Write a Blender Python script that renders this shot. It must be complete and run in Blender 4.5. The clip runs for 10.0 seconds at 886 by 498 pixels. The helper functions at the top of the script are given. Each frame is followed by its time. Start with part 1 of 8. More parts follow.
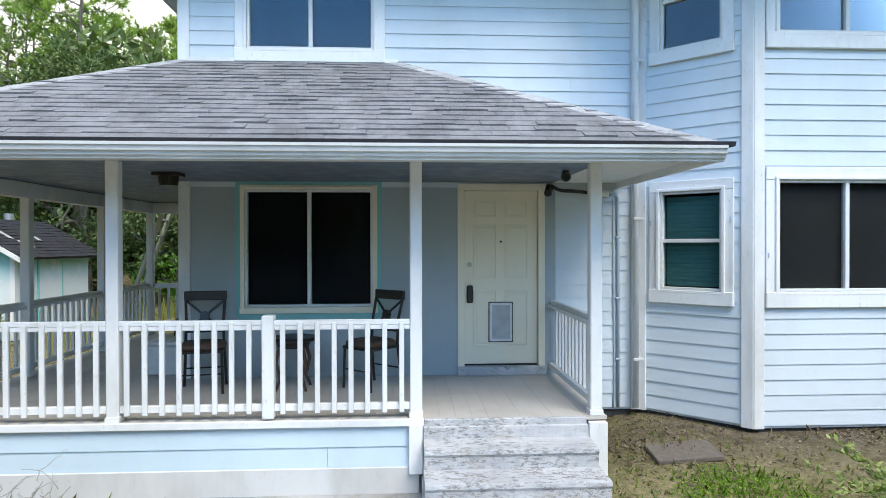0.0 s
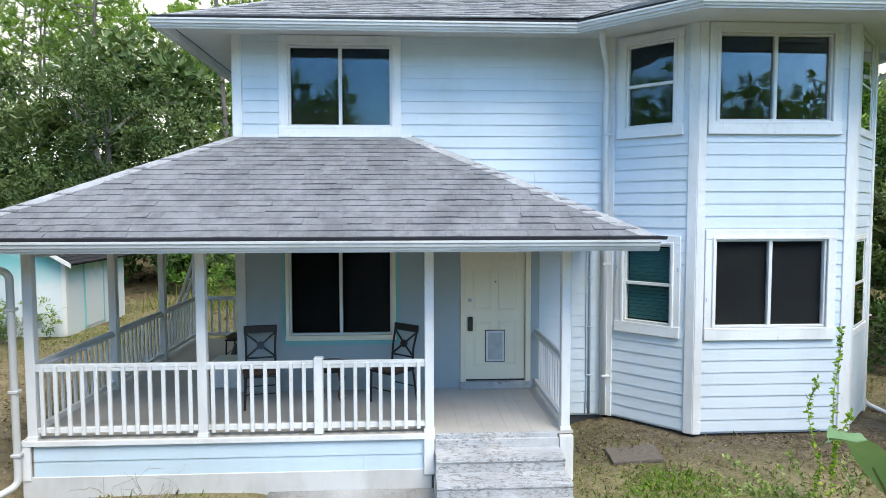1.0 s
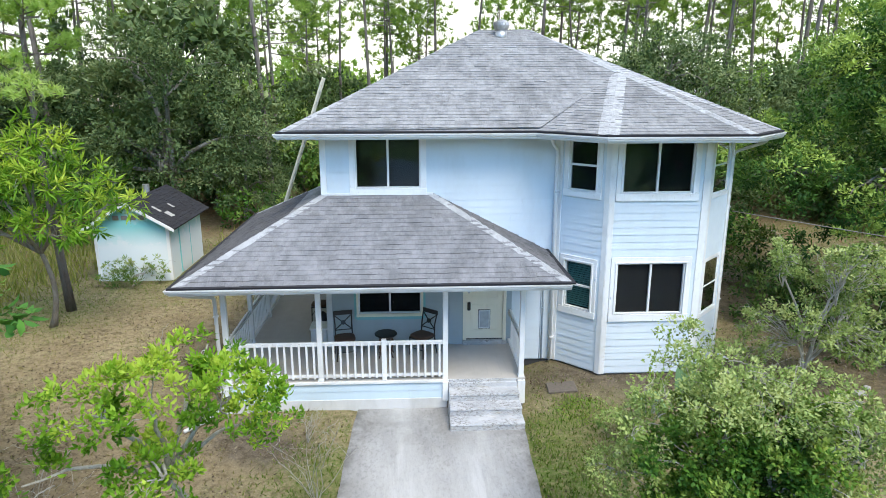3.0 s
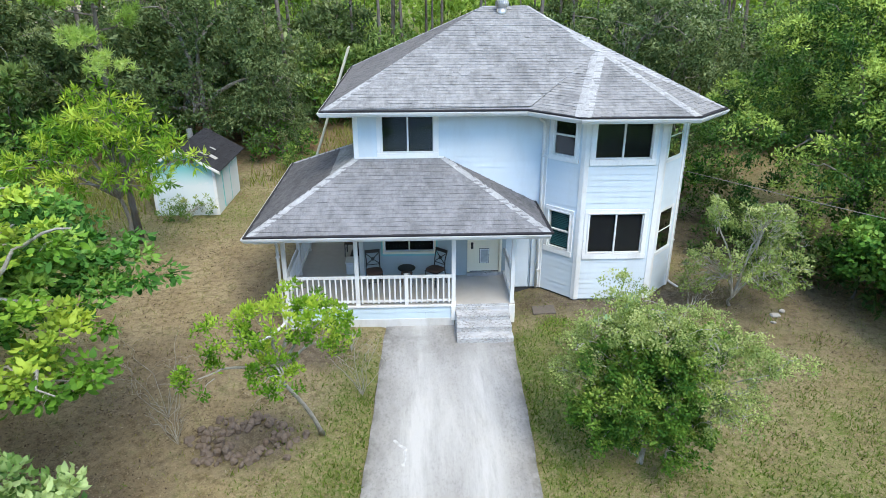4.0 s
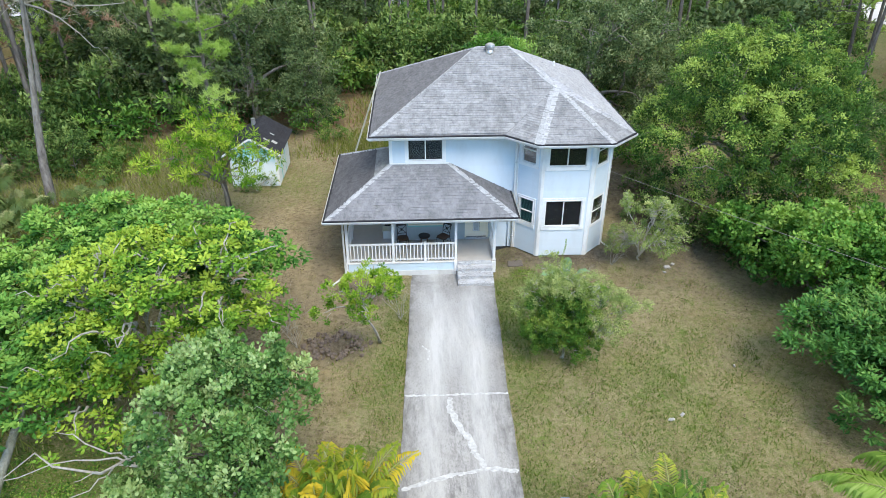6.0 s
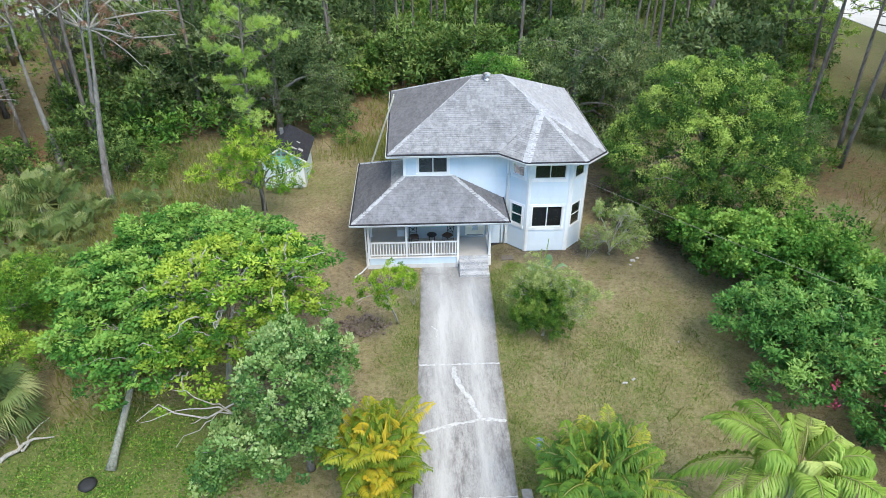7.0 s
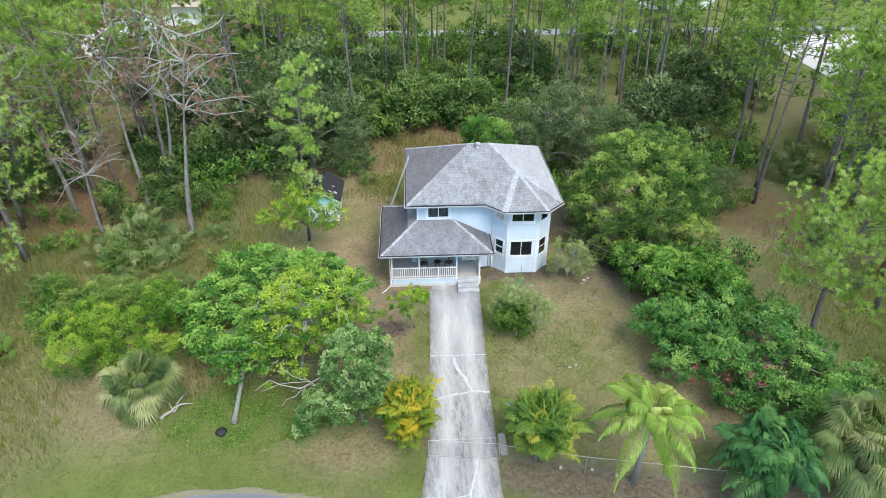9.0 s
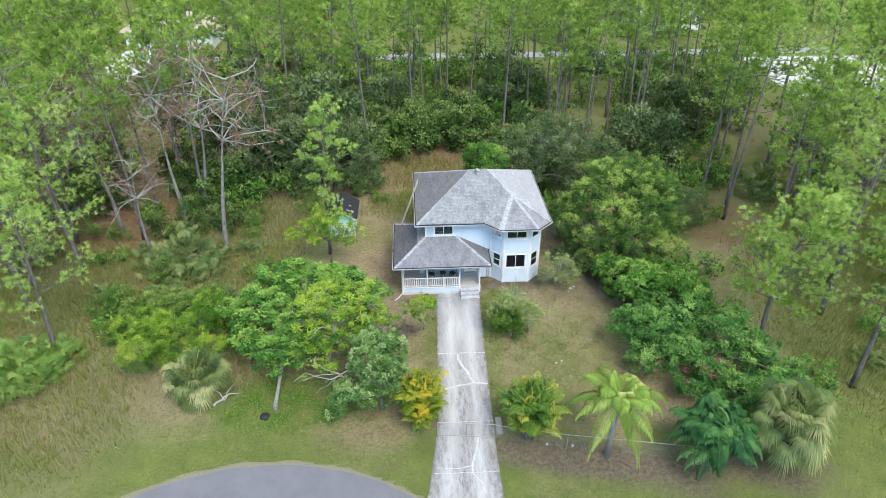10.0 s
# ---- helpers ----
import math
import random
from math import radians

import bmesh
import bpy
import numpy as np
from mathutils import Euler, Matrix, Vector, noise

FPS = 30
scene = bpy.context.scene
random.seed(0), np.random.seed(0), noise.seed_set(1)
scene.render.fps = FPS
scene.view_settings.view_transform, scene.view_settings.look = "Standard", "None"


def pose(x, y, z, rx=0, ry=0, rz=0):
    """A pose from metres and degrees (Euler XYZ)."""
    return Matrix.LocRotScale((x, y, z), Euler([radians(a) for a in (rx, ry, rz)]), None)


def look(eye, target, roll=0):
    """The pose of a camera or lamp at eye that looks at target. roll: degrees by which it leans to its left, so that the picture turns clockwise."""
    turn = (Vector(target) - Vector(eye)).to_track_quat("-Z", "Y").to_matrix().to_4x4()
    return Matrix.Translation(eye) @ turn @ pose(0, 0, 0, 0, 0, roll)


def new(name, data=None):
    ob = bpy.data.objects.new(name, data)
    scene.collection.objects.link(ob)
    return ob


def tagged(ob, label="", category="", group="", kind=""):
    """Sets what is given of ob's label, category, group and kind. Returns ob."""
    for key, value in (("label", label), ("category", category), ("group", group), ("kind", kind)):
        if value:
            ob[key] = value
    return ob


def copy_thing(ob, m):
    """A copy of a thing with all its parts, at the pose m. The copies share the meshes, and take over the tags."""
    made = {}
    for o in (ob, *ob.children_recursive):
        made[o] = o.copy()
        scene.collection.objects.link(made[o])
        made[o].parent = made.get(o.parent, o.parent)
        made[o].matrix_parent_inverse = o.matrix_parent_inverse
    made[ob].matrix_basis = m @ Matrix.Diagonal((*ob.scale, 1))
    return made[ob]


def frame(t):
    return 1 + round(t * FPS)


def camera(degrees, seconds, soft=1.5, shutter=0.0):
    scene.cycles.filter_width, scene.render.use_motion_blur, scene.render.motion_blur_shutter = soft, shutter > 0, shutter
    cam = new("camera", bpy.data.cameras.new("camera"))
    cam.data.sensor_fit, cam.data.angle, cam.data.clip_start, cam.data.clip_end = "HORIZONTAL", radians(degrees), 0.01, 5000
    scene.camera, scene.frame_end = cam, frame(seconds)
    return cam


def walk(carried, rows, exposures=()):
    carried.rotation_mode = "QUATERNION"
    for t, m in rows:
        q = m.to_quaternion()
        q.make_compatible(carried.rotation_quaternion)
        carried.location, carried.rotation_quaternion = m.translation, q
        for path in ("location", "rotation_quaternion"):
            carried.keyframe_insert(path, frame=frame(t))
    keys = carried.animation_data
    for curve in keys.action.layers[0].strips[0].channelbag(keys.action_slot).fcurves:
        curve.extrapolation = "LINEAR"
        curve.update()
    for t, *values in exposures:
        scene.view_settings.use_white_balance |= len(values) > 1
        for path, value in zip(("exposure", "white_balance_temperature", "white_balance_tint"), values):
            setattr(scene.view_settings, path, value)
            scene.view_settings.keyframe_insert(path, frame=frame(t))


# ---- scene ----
cam = camera(68.4, 10.0, 0.6, 0.1)
PATH = [
    (0, (-0.04, -0.223, 2.126), (0.07, 1.773, 2.113), -0.1),
    (0.5, (-0.119, -0.995, 2.579), (-0.006, 1.001, 2.524), -0.1),
    (1, (-0.199, -1.937, 3.192), (-0.092, 0.056, 3.069), -0.1),
    (1.5, (-0.254, -3.038, 3.942), (-0.157, -1.05, 3.746), -0.1),
    (2, (-0.378, -4.225, 4.767), (-0.274, -2.246, 4.498), -0.1),
    (2.5, (-0.526, -5.525, 5.679), (-0.42, -3.561, 5.319), 0.0),
    (2.7, (-0.578, -6.08, 6.029), (-0.474, -4.125, 5.62), 0.0),
    (3.8, (-0.809, -9.534, 8.165), (-0.732, -7.671, 7.441), -0.1),
    (4.5, (-1.194, -11.899, 9.755), (-1.101, -10.075, 8.941), 0.1),
    (5, (-1.314, -13.724, 10.877), (-1.225, -11.919, 10.02), -0.1),
    (5.5, (-1.438, -15.617, 12.477), (-1.354, -13.844, 11.555), -0.0),
    (6.2, (-1.637, -18.49, 14.899), (-1.556, -16.761, 13.896), -0.0),
    (7.5, (-2.237, -24.306, 19.714), (-2.152, -22.607, 18.663), 0.1),
    (8, (-2.288, -26.569, 21.553), (-2.207, -24.869, 20.503), 0.0),
    (9, (-2.911, -31.418, 25.768), (-2.818, -29.721, 24.714), 0.1),
    (9.5, (-3.293, -34.086, 27.664), (-3.196, -32.383, 26.62), 0.2),
    (10, (-3.527, -36.929, 29.842), (-3.436, -35.222, 28.803), -0.1),
]
walk(cam, [(t, look(eye, target, roll)) for t, eye, target, roll in PATH])

# ---- world, sun ----
world = bpy.data.worlds.new("sky")
scene.world = world
world.use_nodes = True
wn, wl = world.node_tree.nodes, world.node_tree.links
wn.clear()
SUN_EL, SUN_AZ = 54.0, 156.0  # degrees; azimuth from +y towards +x
sky = wn.new("ShaderNodeTexSky")
sky.sky_type, sky.sun_disc = "NISHITA", False
sky.sun_elevation, sky.sun_rotation = radians(SUN_EL), radians(SUN_AZ)
sky.dust_density, sky.air_density, sky.ozone_density = 0.0, 1.0, 1.5
dim = wn.new("ShaderNodeMixRGB")
dim.blend_type, dim.inputs[0].default_value = "MULTIPLY", 1.0
dim.inputs[2].default_value = (0.245, 0.27, 0.28, 1)
cloud = wn.new("ShaderNodeTexNoise")
cloud.inputs["Scale"].default_value, cloud.inputs["Detail"].default_value = 1.6, 6
tc = wn.new("ShaderNodeTexCoord")
ramp = wn.new("ShaderNodeValToRGB")
ramp.color_ramp.elements[0].position, ramp.color_ramp.elements[0].color = 0.34, (0.0, 0.0, 0.0, 1)
ramp.color_ramp.elements[1].position, ramp.color_ramp.elements[1].color = 0.60, (0.97, 0.97, 0.97, 1)
over = wn.new("ShaderNodeMixRGB")
over.inputs[2].default_value = (0.95, 0.93, 0.86, 1)
bgd, out = wn.new("ShaderNodeBackground"), wn.new("ShaderNodeOutputWorld")
bgd.inputs["Strength"].default_value = 1.65
wl.new(sky.outputs[0], dim.inputs[1]), wl.new(tc.outputs["Generated"], cloud.inputs["Vector"])
sep, south, add = wn.new("ShaderNodeSeparateXYZ"), wn.new("ShaderNodeMapRange"), wn.new("ShaderNodeMath")
south.inputs["From Min"].default_value, south.inputs["From Max"].default_value = -0.9, 0.5
south.inputs["To Min"].default_value, south.inputs["To Max"].default_value = -0.32, 0.14
wl.new(tc.outputs["Generated"], sep.inputs[0]), wl.new(sep.outputs["Y"], south.inputs["Value"])
wl.new(cloud.outputs["Fac"], add.inputs[0]), wl.new(south.outputs[0], add.inputs[1])
wl.new(add.outputs[0], ramp.inputs[0]), wl.new(ramp.outputs[0], over.inputs[0])
wl.new(dim.outputs[0], over.inputs[1]), wl.new(over.outputs[0], bgd.inputs[0]), wl.new(bgd.outputs[0], out.inputs[0])
sun = new("sun", bpy.data.lights.new("sun", "SUN"))
sun.data.energy, sun.data.angle, sun.data.color = 4.4, radians(34), (1.0, 0.925, 0.78)
sun.matrix_world = look(
    (60 * math.sin(radians(SUN_AZ)) * math.cos(radians(SUN_EL)), 60 * math.cos(radians(SUN_AZ)) * math.cos(radians(SUN_EL)), 60 * math.sin(radians(SUN_EL))),
    (0, 0, 0))

# ---- materials ----


class Mat:
    """A small node builder round one Principled surface."""

    def __init__(self, name, rough=0.6, metal=0.0, spec=0.5):
        self.m = bpy.data.materials.new(name)
        self.m.use_nodes = True
        self.t = self.m.node_tree
        self.b = self.t.nodes["Principled BSDF"]
        self.b.inputs["Roughness"].default_value, self.b.inputs["Metallic"].default_value = rough, metal
        self.b.inputs["Specular IOR Level"].default_value = spec
        self.co = None

    def node(self, kind, **kw):
        n = self.t.nodes.new(kind)
        for k, v in kw.items():
            if k in n.inputs:
                n.inputs[k].default_value = v
        return n

    def link(self, a, b):
        self.t.links.new(a, b)

    def coord(self, scale=(1, 1, 1), rot=(0, 0, 0)):
        tcn = self.node("ShaderNodeNewGeometry")
        mp = self.node("ShaderNodeMapping")
        mp.inputs["Scale"].default_value = scale
        mp.inputs["Rotation"].default_value = rot
        self.link(tcn.outputs["Position"], mp.inputs["Vector"])
        return mp.outputs[0]

    def noise(self, scale, detail=4, rough=0.6, stretch=(1, 1, 1), lo=0.35, hi=0.65, rot=(0, 0, 0)):
        n = self.node("ShaderNodeTexNoise", Scale=scale, Detail=detail, Roughness=rough)
        self.link(self.coord(stretch, rot), n.inputs["Vector"])
        r = self.node("ShaderNodeMapRange")
        r.inputs["From Min"].default_value, r.inputs["From Max"].default_value = lo, hi
        self.link(n.outputs["Fac"], r.inputs["Value"])
        return r.outputs[0]

    def attr(self, name):
        a = self.node("ShaderNodeAttribute")
        a.attribute_name = name
        return a.outputs["Fac"]

    def rnd(self):
        return self.node("ShaderNodeObjectInfo").outputs["Random"]

    def island(self):
        return self.node("ShaderNodeNewGeometry").outputs["Random Per Island"]

    def val(self, op, a, b=0.0):
        n = self.node("ShaderNodeMath")
        n.operation = op
        n.use_clamp = True
        for i, x in enumerate((a, b)):
            if isinstance(x, (int, float)):
                n.inputs[i].default_value = x
            else:
                self.link(x, n.inputs[i])
        return n.outputs[0]

    def mix(self, fac, a, b, blend="MIX"):
        n = self.node("ShaderNodeMixRGB")
        n.blend_type = blend
        for i, x in enumerate((fac, a, b)):
            if isinstance(x, (int, float)):
                n.inputs[i].default_value = x
            elif isinstance(x, tuple):
                n.inputs[i].default_value = (*x, 1)
            else:
                self.link(x, n.inputs[i])
        return n.outputs[0]

    def color(self, c):
        if isinstance(c, tuple):
            self.b.inputs["Base Color"].default_value = (*c, 1)
        else:
            self.link(c, self.b.inputs["Base Color"])
        return self

    def rough(self, lo, hi, fac):
        r = self.node("ShaderNodeMapRange")
        r.inputs["To Min"].default_value, r.inputs["To Max"].default_value = lo, hi
        self.link(fac, r.inputs["Value"])
        self.link(r.outputs[0], self.b.inputs["Roughness"])
        return self

    def bump(self, h, strength=0.3, dist=0.01):
        n = self.node("ShaderNodeBump", Strength=strength, Distance=dist)
        self.link(h, n.inputs["Height"])
        self.link(n.outputs[0], self.b.inputs["Normal"])
        return self


def m_paint(name, base, dirt, wear, rough=0.55, per_piece=0.06):
    m = Mat(name, rough)
    c = m.mix(m.val("MULTIPLY", m.rnd(), per_piece * 4), base, tuple(x * 0.86 for x in base))
    c = m.mix(m.val("MULTIPLY", m.noise(1.3, 5, 0.65, (1, 1, 0.35), 0.48, 0.8), dirt), c, (0.30, 0.29, 0.25))
    c = m.mix(m.val("MULTIPLY", m.noise(26, 5, 0.7, (1, 1, 0.4), 0.6, 0.75), wear), c, (0.42, 0.38, 0.32))
    m.color(c).bump(m.noise(90, 4, 0.6, (1, 1, 1), 0.3, 0.7), 0.12, 0.004)
    m.rough(rough - 0.1, rough + 0.15, m.noise(5, 3))
    return m.m


def m_leaf(name, dark, mid, light, trans=0.27, rough=0.55):
    m = Mat(name, rough, spec=0.2)
    t = m.attr("tint")
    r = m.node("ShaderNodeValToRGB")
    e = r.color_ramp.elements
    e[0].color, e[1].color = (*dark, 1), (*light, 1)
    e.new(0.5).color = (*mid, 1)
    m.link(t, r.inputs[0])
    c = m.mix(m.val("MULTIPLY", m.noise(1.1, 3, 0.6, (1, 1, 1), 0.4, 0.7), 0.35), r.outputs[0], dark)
    m.color(c)
    tr = m.node("ShaderNodeBsdfTranslucent")
    m.link(m.mix(1.0, c, (1.0, 1.0, 0.55), "MULTIPLY"), tr.inputs[0])
    mx = m.node("ShaderNodeMixShader")
    mx.inputs[0].default_value = trans
    m.link(m.b.outputs[0], mx.inputs[1]), m.link(tr.outputs[0], mx.inputs[2])
    m.link(mx.outputs[0], m.t.nodes["Material Output"].inputs[0])
    return m.m


def m_bark(name, dark, light, scale=9.0, lichen=(0.33, 0.33, 0.30)):
    m = Mat(name, 0.9, spec=0.2)
    n = m.noise(scale, 6, 0.7, (1, 1, 0.3))
    c = m.mix(n, dark, light)
    c = m.mix(m.val("MULTIPLY", m.noise(1.7, 3), 0.4), c, lichen)
    m.color(c).bump(n, 0.7, 0.03)
    return m.m


def m_shingle(name, a, b, stain, amount):
    m = Mat(name, 0.92, spec=0.25)
    c = m.mix(m.val("MULTIPLY", m.island(), 0.9), a, b)
    c = m.mix(m.val("MULTIPLY", m.rnd(), 0.35), c, b)
    c = m.mix(m.val("MULTIPLY", m.noise(1.3, 6, 0.75, (1, 0.45, 1), 0.46, 0.64), amount), c, stain)
    c = m.mix(m.val("MULTIPLY", m.noise(6, 7, 0.8, (1, 0.6, 1), 0.46, 0.62), 0.6), c, tuple(x * 0.75 for x in stain))
    c = m.mix(m.val("MULTIPLY", m.noise(2.6, 5, 0.7, (1, 0.3, 1), 0.54, 0.74), 0.35), c, tuple(min(0.6, x * 1.5) for x in a))
    g = m.noise(160, 3, 0.7)
    c = m.mix(m.val("MULTIPLY", g, 0.35), c, tuple(min(0.6, x * 1.55) for x in a))
    m.color(c).bump(g, 0.5, 0.004)
    return m.m


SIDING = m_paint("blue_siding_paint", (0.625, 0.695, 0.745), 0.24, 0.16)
# Siding copy for the porch wall, its darker colour holding the shade there.
SHADED_SIDING = m_paint("porch_shaded_siding_paint", (0.37, 0.43, 0.455), 0.3, 0.1)
SKIRT = m_paint("blue_skirt_paint", (0.55, 0.67, 0.75), 0.25, 0.2)
WHITE = m_paint("white_trim_paint", (0.79, 0.795, 0.79), 0.5, 0.6)
GUTTER = m_paint("white_gutter_enamel", (0.62, 0.62, 0.61), 0.55, 0.4, 0.4)
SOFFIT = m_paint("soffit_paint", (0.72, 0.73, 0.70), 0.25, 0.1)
# Ceiling blue taken down to slate, so the porch shade is in the paint.
CEIL = m_paint("shaded_porch_ceiling_paint", (0.15, 0.19, 0.24), 0.15, 0.05)
CREAM = m_paint("cream_door_paint", (0.87, 0.80, 0.63), 0.15, 0.05, 0.42)
DECK = m_paint("grey_deck_paint", (0.50, 0.47, 0.43), 0.35, 0.35, 0.65)
TEAL = m_paint("teal_paint", (0.22, 0.50, 0.50), 0.15, 0.1)
RAILGREY = m_paint("weathered_rail_paint", (0.80, 0.80, 0.80), 0.4, 0.25)
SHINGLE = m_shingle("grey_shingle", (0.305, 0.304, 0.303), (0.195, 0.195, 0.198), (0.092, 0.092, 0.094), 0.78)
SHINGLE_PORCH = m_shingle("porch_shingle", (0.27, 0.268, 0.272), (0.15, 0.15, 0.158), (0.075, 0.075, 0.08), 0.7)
# Darker shingle for the main west slope and the porch's end and back slopes.
SHINGLE_DARK = m_shingle("dark_shingle", (0.17, 0.165, 0.17), (0.12, 0.12, 0.125), (0.06, 0.06, 0.062), 0.6)
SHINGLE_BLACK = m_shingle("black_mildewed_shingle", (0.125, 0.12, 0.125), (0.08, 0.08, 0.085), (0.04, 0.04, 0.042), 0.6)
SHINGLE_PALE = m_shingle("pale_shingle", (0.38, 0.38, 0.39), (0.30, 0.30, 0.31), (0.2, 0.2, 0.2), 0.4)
CAP = m_shingle("bleached_ridge_cap", (0.42, 0.425, 0.43), (0.33, 0.335, 0.34), (0.22, 0.22, 0.22), 0.55)
SHEDROOF = m_shingle("black_shed_roof", (0.035, 0.035, 0.04), (0.022, 0.022, 0.025), (0.02, 0.018, 0.018), 0.5)
PALEBARK = m_bark("pale_twig_bark", (0.30, 0.27, 0.22), (0.52, 0.49, 0.43), 14)
BARK = m_bark("grey_brown_bark", (0.10, 0.085, 0.065), (0.26, 0.23, 0.19))
PINEBARK = m_bark("pine_bark", (0.072, 0.058, 0.048), (0.215, 0.182, 0.16), 6, (0.22, 0.21, 0.19))
PALMBARK = m_bark("palm_trunk", (0.28, 0.26, 0.235), (0.52, 0.49, 0.45), 12)


def m_flat(name, c, rough=0.5, metal=0.0, vary=0.25, scale=20):
    m = Mat(name, rough, metal)
    n = m.noise(scale, 4, 0.6)
    m.color(m.mix(m.val("MULTIPLY", n, vary), c, tuple(x * 0.6 for x in c)))
    m.bump(n, 0.1, 0.003)
    return m.m


BLACKMETAL = m_flat("black_chair_metal", (0.02, 0.018, 0.018), 0.4)
SEATBROWN = m_flat("brown_seat_fabric", (0.11, 0.065, 0.045), 0.9, 0, 0.4, 60)
BRONZE = m_flat("dark_bronze_metal", (0.03, 0.025, 0.022), 0.35, 0.6)
SILVER = m_flat("dull_galvanised_metal", (0.5, 0.5, 0.5), 0.45, 0.7)
PLASTIC = m_flat("white_plastic", (0.75, 0.75, 0.73), 0.4)
GREYPLASTIC = m_flat("grey_conduit", (0.42, 0.51, 0.60), 0.5)
# For the sheet added behind the panes, whose black stands for unlit rooms.
ROOM_BLACK = m_flat("dark_room_sheet", (0.006, 0.006, 0.007), 0.8, 0, 0.2, 200)
BLIND = m_flat("teal_blind", (0.12, 0.33, 0.31), 0.5, 0, 0.2, 6)
LADDERMAT = m_flat("weathered_ladder_paint", (0.52, 0.49, 0.38), 0.6)
WOODOLD = m_flat("grey_old_wood", (0.28, 0.25, 0.22), 0.9, 0, 0.5, 30)
BLUEBOX = m_flat("blue_mailbox_paint", (0.12, 0.2, 0.36), 0.4)
RUBBER = m_flat("black_rubber", (0.02, 0.02, 0.02), 0.7)
# Near-black base colour that puts the shaded gap under the siding into the foundation.
DARKBASE = m_flat("gap_shade_concrete", (0.05, 0.05, 0.05), 0.9)
FOGGY = m_flat("foggy_plastic", (0.46, 0.48, 0.48), 0.5, 0, 0.5, 9)
PLANKMAT = m_flat("soil_stained_wood", (0.155, 0.13, 0.105), 0.9, 0, 0.6, 18)
STONE = m_flat("pale_stone", (0.45, 0.43, 0.40), 0.9, 0, 0.5, 12)

_g = Mat("window_glass", 0.02)
_g.color((0.55, 0.62, 0.66))
_g.b.inputs["Transmission Weight"].default_value = 1.0
_g.b.inputs["IOR"].default_value = 1.10
GLASS = _g.m
_g = Mat("upper_window_glass", 0.02)
_g.color((0.55, 0.62, 0.66))
_g.b.inputs["Transmission Weight"].default_value = 1.0
_g.b.inputs["IOR"].default_value = 1.50
# Blue of the mirrored sky is put into the glass by this tint.
_g.b.inputs["Specular Tint"].default_value = (0.55, 0.82, 1.0, 1)
GLASS_UP = _g.m

_m = Mat("peeling_white_concrete", 0.85)
_c = _m.mix(_m.noise(2.2, 6, 0.7, (1, 1, 1), 0.4, 0.62), (0.55, 0.555, 0.565), (0.42, 0.425, 0.44))
_c = _m.mix(_m.val("MULTIPLY", _m.noise(1.7, 6, 0.75, (0.6, 1, 1), 0.47, 0.62), 0.5), _c, (0.36, 0.38, 0.40))
_p = _m.val("MULTIPLY", _m.noise(30, 8, 0.8, (0.5, 1, 1.2), 0.50, 0.57), _m.noise(2.6, 4, 0.6, (0.5, 1, 1.4), 0.43, 0.54))
_c = _m.mix(_m.val("MULTIPLY", _p, 0.95), _c, (0.20, 0.19, 0.175))
_c = _m.mix(_m.val("MULTIPLY", _m.noise(5, 6, 0.75, (0.5, 1, 1.5), 0.56, 0.66), 0.6), _c, (0.46, 0.42, 0.36))
STEPMAT = _m.color(_c).bump(_m.noise(30, 6, 0.7), 0.35, 0.012).m

_m = Mat("weathered_concrete", 0.88)
_c = _m.mix(_m.noise(0.7, 6, 0.68, (1, 0.5, 1), 0.38, 0.66), (0.41, 0.40, 0.385), (0.265, 0.258, 0.245))
_c = _m.mix(_m.val("MULTIPLY", _m.noise(3.2, 8, 0.8, (1.3, 0.3, 1), 0.46, 0.62), _m.attr("mottle")), _c, (0.13, 0.125, 0.12))
_c = _m.mix(_m.val("MULTIPLY", _m.noise(14, 6, 0.8, (1.2, 0.7, 1), 0.5, 0.62), 0.5), _c, (0.12, 0.115, 0.11))
_c = _m.mix(_m.val("MULTIPLY", _m.attr("track"), _m.noise(1.2, 6, 0.75, (2, 0.25, 1), 0.25, 0.6)), _c, (0.53, 0.525, 0.51))
_c = _m.mix(_m.val("MULTIPLY", _m.attr("grime"), _m.noise(2.4, 6, 0.7, (1, 1, 1), 0.3, 0.6)), _c, (0.10, 0.095, 0.08))
_c = _m.mix(_m.val("MULTIPLY", _m.noise(120, 3, 0.7), 0.3), _c, (0.28, 0.27, 0.26))
CONCRETE = _m.color(_c).bump(_m.noise(70, 5, 0.7), 0.35, 0.006).m
PALEPAVE = m_flat("pale_sandy_pavement", (0.52, 0.51, 0.49), 0.9, 0, 0.3, 0.5)
ASPHALT_PALE = m_flat("pale_old_asphalt", (0.30, 0.30, 0.31), 0.9, 0, 0.3, 0.5)
WHITEWASH = m_paint("stained_whitewash", (0.60, 0.60, 0.59), 0.7, 0.5, 0.9)
CRACKFILL = m_flat("crack_filler", (0.56, 0.56, 0.55), 0.8, 0, 0.8, 9)

_m = Mat("grey_asphalt", 0.85)
_c = _m.mix(_m.noise(0.8, 5, 0.6), (0.115, 0.115, 0.13), (0.15, 0.15, 0.165))
_c = _m.mix(_m.val("MULTIPLY", _m.noise(150, 3, 0.7), 0.5), _c, (0.24, 0.24, 0.25))
ASPHALT = _m.color(_c).bump(_m.noise(200, 3, 0.7), 0.4, 0.006).m

